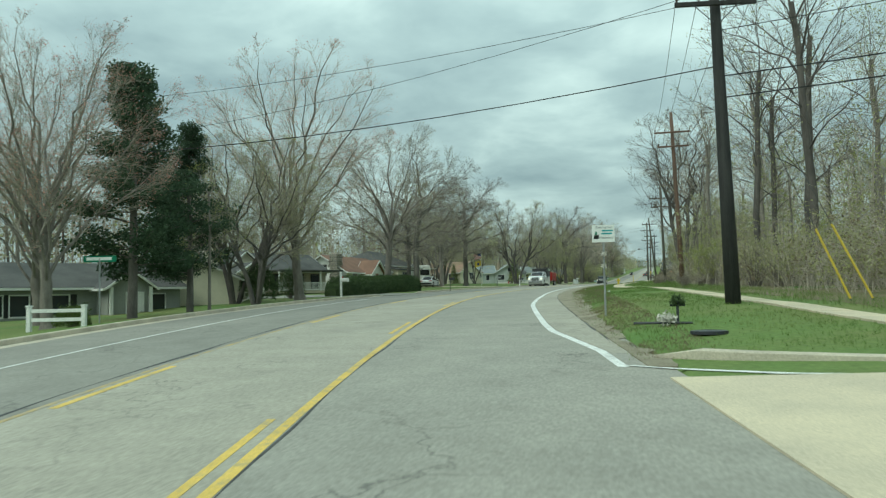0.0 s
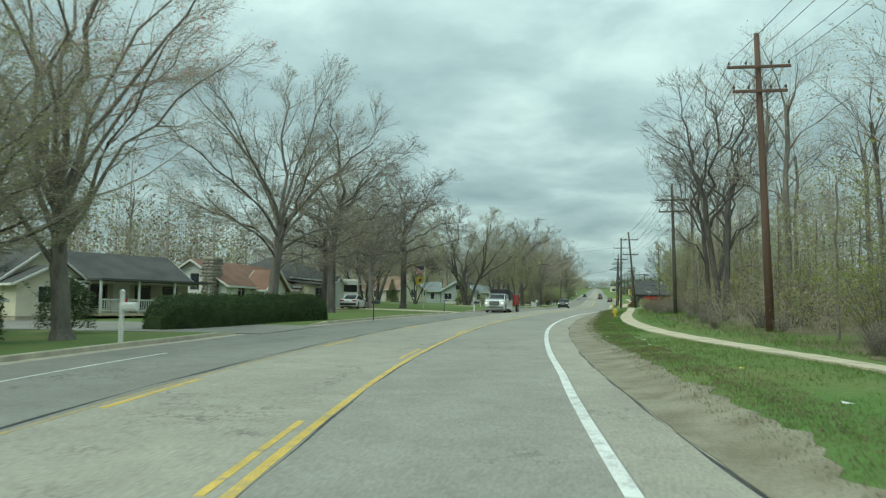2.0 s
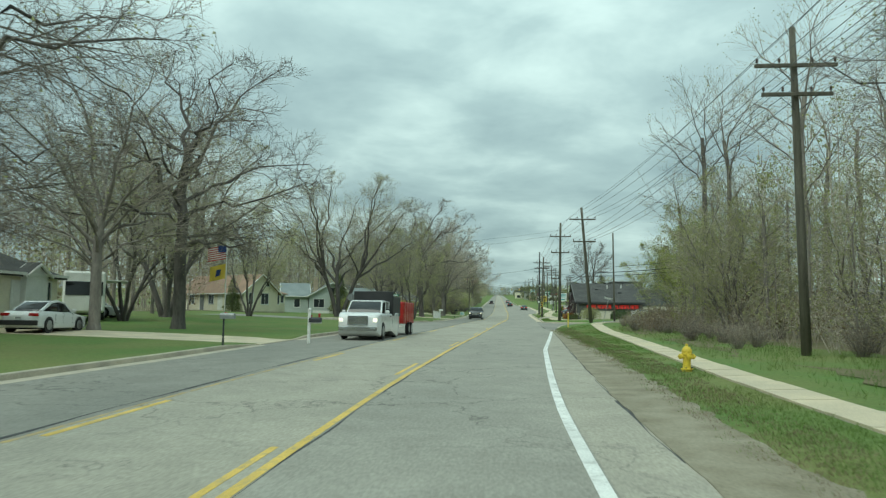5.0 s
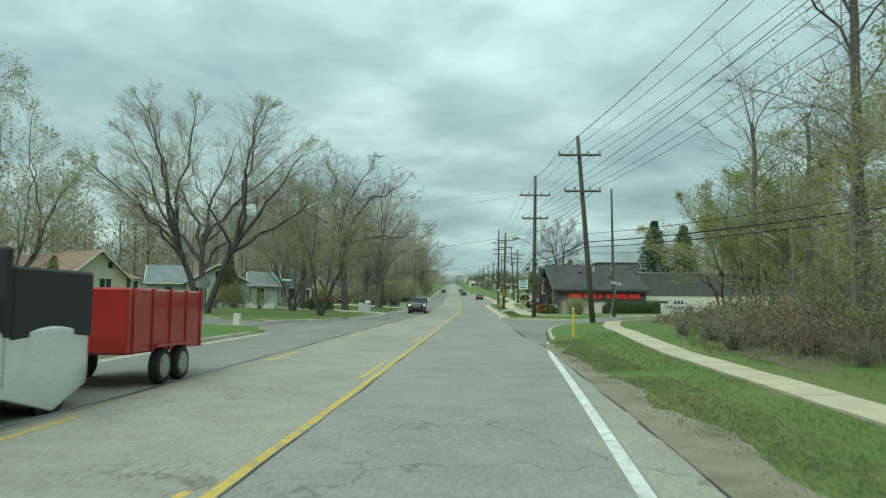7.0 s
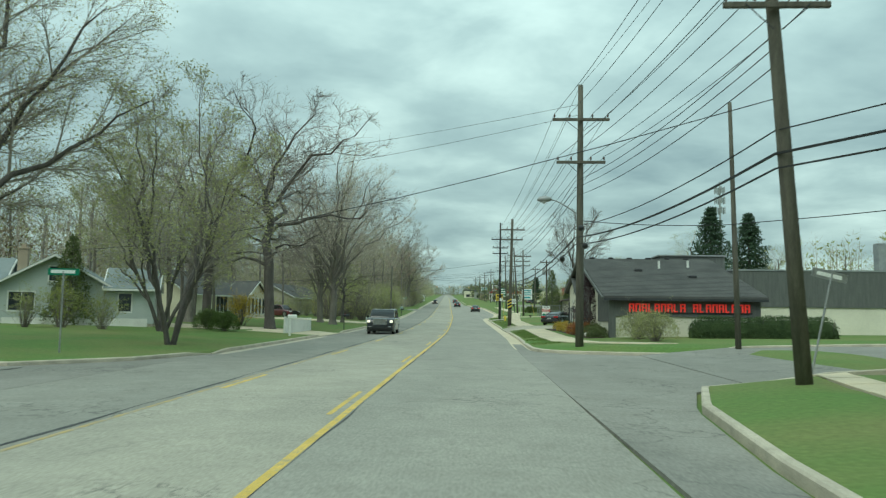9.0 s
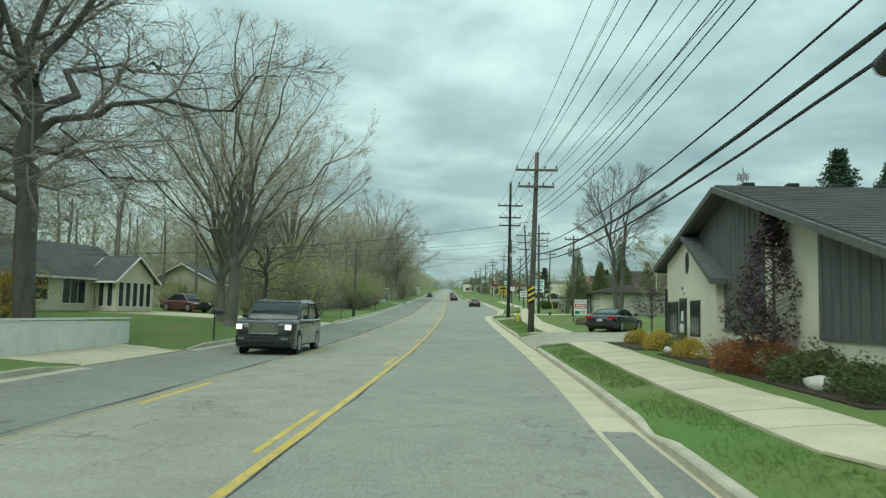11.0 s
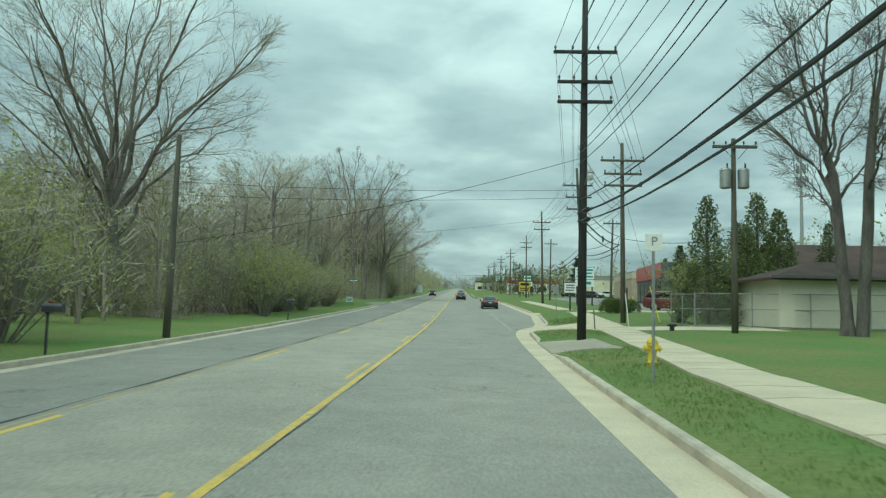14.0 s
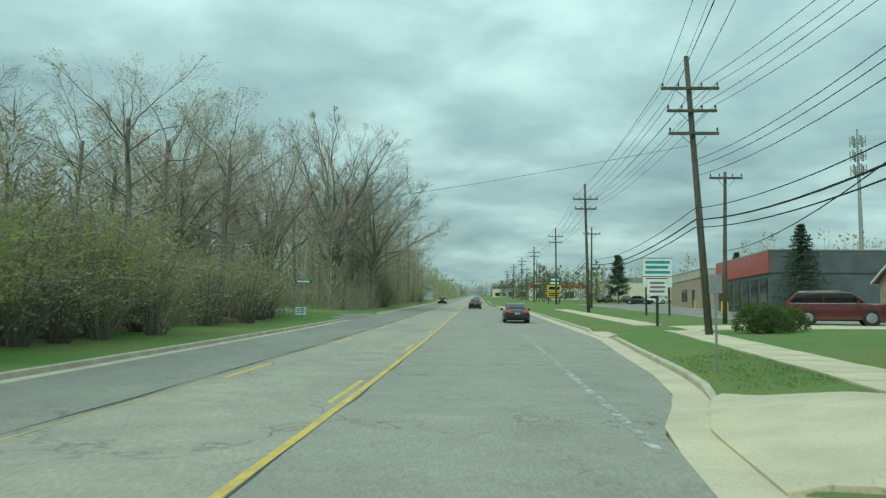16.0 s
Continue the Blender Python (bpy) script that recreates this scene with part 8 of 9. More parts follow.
def bars(parent, x0, x1, z0, z1, rows, mat, y=-.016, seed=0, gap=.45):
    """Plain bars in place of unreadable writing."""
    r = random.Random(seed)
    hh = (z1 - z0) / rows
    for k in range(rows):
        a = x0 + r.uniform(0, .08) * (x1 - x0)
        b = x1 - r.uniform(0, .12) * (x1 - x0)
        part("bar", box(a, b, y - .004, y, z0 + hh * k + hh * gap / 2, z0 + hh * (k + 1) - hh * gap / 2), mat, parent)


# watershed sign
s = base("road_sign", 10.0, 22.1, None, 14, label="white roadside sign about a watershed, flowers tied to its post", category="sign")
p = post(s, 2.6, METAL, .03)
b = part("panel", box(-.52, .52, -.045, -.03, 1.95, 2.75), SIGN_WHITE, s)
b.matrix_basis = Matrix.Translation((0, 0, .9)) @ Matrix.Diagonal((.61, 1, .61, 1))
text("lettering", "Entering the", .15, SIGN_GREY, b, Matrix.Translation((0.02, -.048, 2.64)))
text("lettering", "Watershed", .15, SIGN_GREY, b, Matrix.Translation((.12, -.048, 2.16)))
bars(b, -.1, .46, 2.28, 2.55, 2, SIGN_TEAL, -.046, 1)
part("emblem", quad([(-.46, -.048, 2.1), (-.22, -.048, 2.1), (-.2, -.048, 2.3), (-.42, -.048, 2.28)], .002), SIGN_BLACK, b)
part("emblem", quad([(-.4, -.048, 2.3), (-.3, -.048, 2.3), (-.28, -.048, 2.46), (-.36, -.048, 2.44)], .002), SIGN_GREEN, b)
for z in (1.75, 1.42):
    g = Grower(int(z * 100))
    leaf_cloud(g, (0, -.05, z), (.07, .06, .06), 70, .045)
    raw("bouquet", g.fine[0], g.fine[1], [ROCK, ROCK], s, "tied bunch of faded flowers")
# small memorial with flowers
s = base("memorial", 12.0, 17.8, None, 8, label="small dark roadside cross with pale flowers at its foot", category="memorial")
part("upright", tube([(0, 0, -.1), (0, 0, .6)], .03, 6), METAL_DARK, s)
part("crosspiece", tube([(-.16, 0, .42), (.16, 0, .42)], .025, 6), METAL_DARK, s)
g = Grower(402)
leaf_cloud(g, (0, 0, .52), (.14, .1, .12), 160, .07)
raw("wreath", g.fine[0], g.fine[1], [HEDGE_LEAF, CEDAR], s)
g = Grower(403)
leaf_cloud(g, (-.24, -.05, .12), (.2, .14, .12), 220, .07)
raw("bouquet", g.fine[0], g.fine[1], [ROCK, ROCK], s, "cream artificial flowers")
part("edging", tube([(-.95, .1, .03), (-.4, -.05, .04), (.3, -.1, .03)], .03, 5), METAL_DARK, s)
s = base("manhole_cover", 12.6, 16.0, None, 0, label="dark iron utility cover set in the grass", category="cover")
part("cover", lathe([(.36, 0), (.36, .06), (.3, .07), (.28, .06)], 18), METAL_DARK, s)


def hydrant(x, y):
    s = base("fire_hydrant", x, y, None, 12, label="yellow painted fire hydrant at the sidewalk's edge", category="fire hydrant", group="fire hydrants")
    part("barrel", lathe([(.13, -.05), (.13, .04), (.16, .05), (.16, .09), (.105, .1), (.1, .42), (.12, .44), (.14, .45), (.14, .49), (.11, .5)], 16), HYDRANT_YELLOW, s)
    part("bonnet", lathe([(.13, .5), (.135, .54), (.12, .6), (.08, .65), (.035, .67), (.035, .73), (.02, .74)], 16), HYDRANT_YELLOW, s)
    for a in (0, 90, 180):
        c = part("outlet", lathe([(.06, .08), (.06, .15), (.075, .16), (.075, .2), (.03, .21), (.03, .24)], 10), HYDRANT_YELLOW, s)
        c.matrix_local = Matrix.Translation((0, 0, .4)) @ pose(0, 0, 0, 90, 0, a - 90)
    for k in range(6):
        a = k * math.pi / 3
        part("bolt", box(math.cos(a) * .145 - .012, math.cos(a) * .145 + .012, math.sin(a) * .145 - .012, math.sin(a) * .145 + .012, .08, .12), METAL_DARK, s)


hydrant(4.85, 88.26)
hydrant(3.66, 225.3)


def mailbox(x, y, rz, post_m, box_m, h=1.05, fancy=False, label="mailbox on a post beside the kerb"):
    s = base("mailbox", x, y, None, rz, label=label, category="mailbox", group="mailboxes")
    post(s, h + (.45 if fancy else 0), post_m, .06 if post_m is not METAL_DARK else .03, sq=True)
    bm = bmesh.new()
    prof = [(-.1, 0), (.1, 0), (.1, .12)] + [(.1 * math.cos(radians(a)), .12 + .1 * math.sin(radians(a))) for a in range(20, 180, 20)] + [(-.1, .12)]
    a = [bm.verts.new((px_, -.42, h + pz_)) for px_, pz_ in prof]
    c = [bm.verts.new((px_, .12, h + pz_)) for px_, pz_ in prof]
    bm.faces.new(a); bm.faces.new(list(reversed(c)))
    for i in range(len(prof)):
        bm.faces.new((a[i], c[i], c[(i + 1) % len(prof)], a[(i + 1) % len(prof)]))
    bmesh.ops.recalc_face_normals(bm, faces=bm.faces)
    if fancy:
        bm.transform(Matrix.Translation((0, -.12, -.08)))
    part("box", bm, box_m, s)
    part("flag", box(.105, .12, -.1, .02, h + .06, h + .24), SIGN_RED, s)
    if fancy:
        part("arm", box(-.05, .05, -.55, .05, h - .12, h - .06), post_m, s)
        part("cap", lathe([(.09, h + .45), (.09, h + .49), (.02, h + .56)], 8), post_m, s)


mailbox(-9.9, 47.0, 90, WHITE, WHITE, 1.15, True, "white wooden mailbox post with a white box")
mailbox(-10.53, 73.92, 90, METAL_DARK, METAL_DARK, 1.1, label="dark metal mailbox on a thin post")
mailbox(-10.7, 94.75, 90, METAL_DARK, METAL, 1.1, label="grey metal mailbox on a dark post")
mailbox(-8.96, 100.13, 90, WHITE, METAL_DARK, 1.0, True, "thick white mailbox post with a dark box")
mailbox(-11.54, 174.83, 90, WHITE, WHITE, 1.1, False, "white mailbox on a white wooden post")
mailbox(-10.98, 191.18, 90, METAL_DARK, METAL_DARK, 1.1, label="dark metal mailbox on a thin post")
mailbox(-11.65, 225.68, 90, METAL_DARK, METAL_DARK, 1.1, label="dark metal mailbox on a thin post")
mailbox(-11.98, 250.88, 90, METAL_DARK, METAL_DARK, 1.1, label="dark metal mailbox on a thin post")


def street_sign(x, y, rz, h=2.6, w=1.1, lean=0, label="green street name sign on a steel post"):
    s = base("street_sign", x, y, None, rz, label=label, category="street sign")
    post(s, h + .12, METAL, .03)
    b = part("name_panel", box(-w / 2, w / 2, -.012, .012, h - .02, h + .22), SIGN_GREEN, s)
    bars(b, -w * .42, w * .42, h + .04, h + .17, 1, SIGN_WHITE, -.012, 3, .1)
    return s


street_sign(-9.0, 23.8, 17, 2.35, 1.25)
street_sign(-14.45, 153.78, 20, 2.7, 1.0)
street_sign(-15.23, 290.64, 10, 2.6, 1.15)
s = base("stop_sign", -17.36, 144.48, None, 190, label="grey back of a stop sign on a steel post", category="stop sign")
post(s, 2.9, METAL, .035)
bm = bmesh.new()
bmesh.ops.create_circle(bm, cap_ends=True, segments=8, radius=.4)
bm.transform(Matrix.Translation((0, -.04, 2.5)) @ pose(0, 0, 0, 90, 22.5, 0))
r = bmesh.ops.extrude_face_region(bm, geom=bm.faces[:])
bmesh.ops.translate(bm, vec=(0, .015, 0), verts=[v for v in r["geom"] if isinstance(v, bmesh.types.BMVert)])
part("panel", bm, SIGN_GREY, s)
# leaning post with two name plates at the side street on the right
s = base("street_sign", 8.4, 147.6, None, 0, label="leaning street sign post with pale name plates", category="street sign")
s.matrix_world = pose(8.4, 147.6, gz(8.4, 147.6), 0, 13, 0)
post(s, 2.75, METAL, .03)
b = part("name_panel", box(-.5, .4, -.012, .012, 2.55, 2.78), METAL, s)
bars(b, -.42, .32, 2.61, 2.72, 1, SIGN_WHITE, -.012, 5, .1)
# yellow marker
s = base("marker_post", 3.85, 128.6, None, 0, label="yellow plastic marker post in the verge", category="marker post")
part("post", box(-.045, .045, -.03, .03, -.1, 1.15, .015), SIGN_YELLOW, s)
part("cap", box(-.05, .05, -.035, .035, 1.15, 1.22, .01), SIGN_WHITE, s)
# neighbourhood sign
s = base("neighbourhood_sign", 11.5, 142.0, None, 4, label="white neighbourhood name sign with pine tree emblem", category="sign")
b = part("panel", box(-1.0, 1.0, -.1, .1, .12, 1.1, .02), SIGN_WHITE, s)
part("panel_top", box(-.55, .55, -.09, .09, 1.1, 1.24, .02), SIGN_WHITE, s)
part("plinth", box(-.95, .95, -.12, .12, -.2, .12), CURB, s)
text("lettering", "Whispering", .36, SIGN_BLACK, b, Matrix.Translation((0, -.105, .86)))
text("lettering", "Woods", .36, SIGN_BLACK, b, Matrix.Translation((0, -.105, .56)))
bars(b, -.5, .5, .2, .34, 1, SIGN_GREY, -.101, 9)
for k in (-.2, 0, .2):
    bm = bmesh.new()
    vs = [bm.verts.new(v) for v in ((k - .1, -.095, 1.1), (k + .1, -.095, 1.1), (k, -.095, 1.34))]
    bm.faces.new(vs)
    part("tree_emblem", bm, SIGN_BLUE, b)
# for sale sign
s = base("sale_sign", 8.4, 220.98, None, 2, label="white and red for sale board on two wooden posts", category="sign")
for xx in (-.52, .52):
    post(s, 1.75, WOOD_POLE, .045, xx, .05, True)
b = part("board", box(-.5, .5, -.03, .0, .6, 1.82), SIGN_WHITE, s)
text("lettering", "FOR SALE", .24, SIGN_BLACK, b, Matrix.Translation((0, -.034, 1.67)))
part("red_band", box(-.47, .47, -.036, -.03, 1.12, 1.5), SIGN_RED, b)
bars(b, -.42, .42, 1.15, 1.47, 2, SIGN_WHITE, -.037, 11, .5)
part("picture", quad([(-.44, -.032, .68), (-.05, -.032, .68), (-.05, -.032, .92), (-.44, -.032, .92)], .003), SIGN_GREEN, b)
bars(b, .0, .44, .7, .98, 2, SIGN_GREY, -.03, 13, .5)
hedge("shrub_strip", 7.7, 217.2, 9.9, 213.2, .8, .5, "low clipped brown shrub strip before a sale board", 47, DEAD_LEAF)
# lawn signs
for xx, yy, rz in ((-11.14, 207.76, 15), (-16.13, 293.44, 30)):
    s = base("lawn_sign", xx, yy, None, rz, label="small white lawn sign on a wire frame", category="sign")
    b = part("panel", box(-.4, .4, -.012, 0, .25, .82), SIGN_WHITE, s)
    bars(b, -.34, .34, .32, .76, 3, SIGN_TEAL, -.012, 21)
    for k in (-.25, .25):
        post(s, .3, METAL, .008, k)
# sign near the second hydrant: parking panel seen with its post
s = base("road_sign", 3.03, 222.2, None, -4, label="square white parking sign on a galvanised post", category="sign")
post(s, 2.98, METAL, .032)
b = part("panel", box(-.17, .17, -.05, -.035, 2.2, 2.55, .01), SIGN_WHITE, s)
b.location.z = .43
text("lettering", "P", .26, SIGN_GREY, b, Matrix.Translation((.01, -.053, 2.39)))
s = base("road_sign", 4.03, 255.92, None, -4, label="thin steel sign post with a small panel", category="sign")
post(s, 2.3, METAL, .03)
part("panel", box(-.15, .15, -.045, -.03, 1.85, 2.3), METAL, s)
# flagpole with two flags
s = base("flagpole", -16.58, 109.31, None, 0, label="white flagpole flying a striped flag and a yellow flag", category="flagpole")
post(s, 5.0, WHITE, .035)
part("ball", lathe([(.02, 5.0), (.06, 5.05), (.06, 5.1), (.02, 5.15)], 10), METAL, s)


def flag(z, w, h, rows, mats, name, label):
    root = None
    n = 10
    for k in range(rows):
        V, F = [], []
        for i in range(n + 1):
            t = i / n
            xx = -t * w
            yy = .12 * math.sin(t * 6) * t
            sag = -.28 * t * h
            for q in (k, k + 1):
                V.append((xx, yy, z - h * q / rows + sag))
        for i in range(n):
            F.append((2 * i, 2 * i + 2, 2 * i + 3, 2 * i + 1))
        if root is None:
            root = raw(name, V, F, mats[k % len(mats)], s, label)
        else:
            raw("stripe", V, F, mats[k % len(mats)], root)
    return root


fl = flag(4.8, 1.1, .78, 13, [SIGN_RED, SIGN_WHITE], "striped_flag", "red and white striped cloth flag")
part("canton", box(-.5, 0, -.03, .06, 4.38, 4.78), SIGN_BLUE, fl)
fy = flag(3.75, .95, .85, 1, [SIGN_YELLOW], "yellow_flag", "yellow cloth flag with a dark shape")
part("emblem", quad([(-.62, -.03, 2.95), (-.35, -.03, 3.05), (-.3, -.03, 3.4), (-.55, -.03, 3.35)], .02), SIGN_BLUE, fy)
# white rail at the start
s = base("rail_fence", -8.1, 20.8, None, 15, label="low white two-rail fence with a green shrub behind", category="fence")
for xx in (-.95, .95):
    post(s, .78, WHITE, .07, xx, 0, True)
    part("post_cap", box(xx - .09, xx + .09, -.09, .09, .78, .83, .01), WHITE, s)
for z in (.28, .58):
    part("rail", box(-.9, .9, -.025, .025, z, z + .12), WHITE, s)
plant("round_bush", -8.4, 21.8, .8, 0, label="small clipped green bush behind a white rail")
# white garden wall
s = base("garden_wall", (-12.77 + -13.22) / 2, (179.54 + 187.6) / 2, None, 90, label="low white board garden wall with a capped top", category="wall")
for k in range(8):
    part("panel", box(-4.05 + k, -3.06 + k, -.05, .05, -.2, .98 - .012 * k), WHITE, s)
part("cap", box(-4.1, 4.0, -.09, .09, .98, 1.04), WHITE, s)
part("end_post", box(-4.2, -4.05, -.08, .08, -.2, 1.12), WHITE, s)
# utility boxes and stakes on the left lawn
s = base("utility_box", -14.34, 141.79, None, 0, label="beige utility pedestal in the grass", category="utility box")
part("cabinet", box(-.2, .2, -.15, .15, -.1, .68, .03), STUCCO, s)
part("lid", box(-.21, .21, -.16, .16, .68, .74, .02), STUCCO, s)
s = base("marker_post", -15.12, 135.63, None, 0, label="white leaning marker post with a red tag", category="marker post")
s.matrix_world = pose(-15.12, 135.63, gz(-15.12, 135.63), 0, 10, 0)
part("post", tube([(0, 0, -.1), (0, 0, .85)], .045, 8), WHITE, s)
s = base("fire_hydrant", -19.71, 141.12, None, 0, label="red painted fire hydrant on a lawn", category="fire hydrant")
part("barrel", lathe([(.13, -.05), (.13, .06), (.1, .1), (.1, .5), (.14, .52), (.12, .62), (.05, .7)], 12), PAINT_RED, s)
# hedges and bushes
hedge("hedge", -15.4, 56.8, -13.6, 72.0, 2.2, 1.55, "long dark clipped evergreen hedge along a lawn", 41)
hedge("hedge", 11.6, 170.2, 19.6, 170.6, 1.2, 1.15, "dark clipped hedge along a cream wall", 43)
plant("olive_bush", 8.6, 169.2, 1.55, 0)
plant("olive_bush", 8.9, 166.6, 1.55, 120)
plant("dark_shrub", -16.4, 47.3, 2.7, 0)
plant("dark_shrub", -17.2, 53.3, 2.4, 80, label="tall dark evergreen shrub beside a drive")
plant("dark_shrub", -27.78, 180.1, 3.6, 40, label="dark overgrown evergreen before a blue house")
plant("cedar", -26.43, 176.51, 6.0, 0, label="dark pointed evergreen before a blue house")
plant("cedar", -36.2, 160.2, 4.4, 10)
plant("scrub_green", -24.2, 171.5, 2.8, 140, label="leafy green shrub before a pale house")
plant("scrub_green", -25.8, 170.5, 2.3, 60, label="leafy green shrub before a pale house")
plant("scrub_green", -21.6, 171.2, 2.2, 0, label="leafy green shrub before a house")
plant("forsythia", -19.04, 189.28, 2.6, 0)
plant("round_bush", -16.35, 176.96, 1.3, 0)
plant("round_bush", -18.14, 179.2, 1.4, 50)
for k, (xx, yy) in enumerate(((-20.61, 227.36), (-19.04, 231.28), (-21.28, 235.2), (-23.52, 228.48))):
    plant("scrub", xx, yy, 1.8 + .3 * k, 70 * k)
plant("round_bush", 10.6, 272, 1.25, 20, label="clipped round green bush on a verge")
plant("round_bush", 11.9, 273.4, 1.15, 90, label="clipped round green bush on a verge")
plant("round_bush", 10.08, 272.16, 1.3, 100, label="clipped round green bush on a verge")
plant("cedar", 12.04, 250.6, 7.4, 0, group="cedars behind a fence")
plant("cedar", 19.45, 264.1, 9.4, 60, group="cedars behind a fence")
plant("cedar", 14.9, 252.6, 5.9, 110, group="cedars behind a fence")
plant("scrub_green", 10.9, 252.2, 3.8, 40, label="olive bush beside a cedar behind a fence")
plant("scrub_green", 13.2, 254.6, 4.6, 130, label="olive bush beside a cedar behind a fence")
plant("spruce", 27.0, 217, 13.5, 0)
plant("spruce", 32.0, 219, 13.0, 60)
plant("spruce", 23.0, 301.5, 7.6, 20, label="dark conical spruce before a shop")
plant("spruce", at(352, 40), 352, 8, 0)
plant("pine", at(380, 28), 380, 9, 0)
# planting bed before the workshop
strip("planting_bed", 171.5, 185.2, 8.6, lambda y: ramp(y, [(171.5, 9.6), (175.6, 9.9), (185.2, 9.4)]), 0.035, MULCH, "dark mulch planting bed along a cream wall", "flower bed", "structure", step=.6, thick=.06)
strip("planting_bed", 187.6, 193.2, 8.4, lambda y: ramp(y, [(187.6, 10.2), (191, 11.2), (193.2, 10.0)]), 0.035, MULCH, "dark mulch planting bed beside a drive", "flower bed", "structure", step=.6, thick=.06)
for key, xx, yy, hh in (("orange_bush", 6.6, 178.3, .85), ("orange_bush", 6.85, 176.9, .85), ("green_bush", 7.1, 175.6, .7), ("green_bush", 7.2, 173.4, .6), ("yellow_bush", 6.75, 183.6, .6),
                        ("yellow_bush", 6.75, 187.4, .65), ("yellow_bush", 7.3, 189.6, .65), ("yellow_bush", 6.9, 191.9, .6), ("green_bush", 7.6, 186.4, .75), ("green_bush", 8.2, 190.2, .5),
                        ("green_bush", 6.9, 172.2, .5), ("scrub_brown", 7.2, 181.8, .8), ("scrub_brown", 7.1, 180.3, .75)):
    plant(key, xx, yy, hh)
for xx, yy, sc in ((6.7, 174.3, .36), (6.85, 185.0, .34), (6.75, 186.2, .25)):
    bm = bmesh.new()
    bmesh.ops.create_icosphere(bm, subdivisions=2, radius=1)
    for v in bm.verts:
        v.co *= 1 + .25 * noise.noise(v.co * 1.5 + Vector((xx, yy, 0)))
        v.co = Vector((v.co.x * sc * .7, v.co.y * sc * 1.3, v.co.z * sc * .55))
    o = part("boulder", bm, ROCK, smooth=True)
    o.location = (xx, yy, gz(xx, yy) + sc * .3)
    tagged(o, "pale rounded boulder in a mulch bed", "boulder")


def purple_tree(x, y, h, bare=.35):
    g = Grower(501)
    r = g.r
    g.tube(g.wood, [Vector((0, 0, -.1)), Vector((.03, 0, h * .5)), Vector((0, 0, h))], [.06, .04, .01], 6)
    for i in range(95):
        z = bare + (h - bare) * i / 95
        a = r.uniform(0, 6.28)
        w = (.85 * math.sin(min(1, ((z - bare) / (h - bare)) * 1.02 + .15) * math.pi) + .12) * r.uniform(.5, 1.25)
        q = Vector((math.cos(a) * w, math.sin(a) * w, z + .25))
        g.tube(g.wood, [Vector((0, 0, z - .1)), q], [.012, .005], 3)
        leaf_cloud(g, q, (.24, .24, .28), 46 if h > 3 else 16, .09 if h > 3 else .06)
    s = base("ornamental_tree", x, y, None, 0, label="slender purple-leaved ornamental tree " + ("against a cream wall" if h > 3 else "beside a drive"), category="tree")
    raw("trunk", g.wood[0], g.wood[1], BARK_DARK, s)
    raw("crown", g.fine[0], g.fine[1], [PURPLE_LEAF, PURPLE_LEAF], s, index=g.fine[2])


purple_tree(7.3, 178.2, 3.7)
purple_tree(8.6, 197.0, 2.0, 1.0)


# chain-link fence
def chain_fence(x0, y0, x1, y1, h=1.9):
    s = base("chain_link_fence", x0, y0, None, 0, label="grey chain-link fence with steel posts", category="fence")
    a, b = Vector((0, 0, 0)), Vector((x1 - x0, y1 - y0, gz(x1, y1) - gz(x0, y0)))
    L = b.length
    n = int(L / 3) + 1
    for k in range(n + 1):
        p = a.lerp(b, k / n)
        part("post", tube([p + Vector((0, 0, -.2)), p + Vector((0, 0, h + .08))], .03, 6), METAL, s)
    part("top_rail", tube([a + Vector((0, 0, h)), b + Vector((0, 0, h))], .022, 6), METAL, s)
    V, F = [], []
    d = (b - a).normalized()
    for sgn in (-1, 1):
        t = -h
        while t < L:
            p0, p1 = max(t, 0), min(t + h, L)
            za, zb = (p0 - t, p1 - t) if sgn > 0 else (h - (p0 - t), h - (p1 - t))
            q0, q1 = a + d * p0 + Vector((0, 0, za)), a + d * p1 + Vector((0, 0, zb))
            k = len(V)
            V += [tuple(q0 + Vector((0, 0, .004))), tuple(q0 - Vector((0, 0, .004))), tuple(q1 - Vector((0, 0, .004))), tuple(q1 + Vector((0, 0, .004)))]
            F.append((k, k + 1, k + 2, k + 3))
            t += .11
    raw("mesh_netting", V, F, METAL, s)
    part("bottom_rail", tube([a + Vector((0, 0, .08)), b + Vector((0, 0, .08))], .018, 6), METAL, s)
    part("middle_rail", tube([a + Vector((0, 0, h * .55)), b + Vector((0, 0, h * .55))], .016, 6), METAL, s)


chain_fence(9.62, 248.9, 9.9, 245.2, 1.65)
chain_fence(9.9, 245.15, 34, 242.6, 1.7)
# low black cable pedestal on the lawn
s = base("cable_pedestal", 8.0, 241.8, None, 0, label="low black cable pedestal with a wide cap on the grass", category="utility box")
part("stem", box(-.09, .09, -.09, .09, -.05, .2, .01), BLACK_TRIM, s)
part("cap", box(-.2, .2, -.14, .14, .2, .31, .03), BLACK_TRIM, s)
# pale metal box and picnic-like fittings by the fence
s = base("flagpole", 20.2, 246.0, None, 0, label="plain white flagpole beside a block hut", category="flagpole")
post(s, 6.2, WHITE, .05)


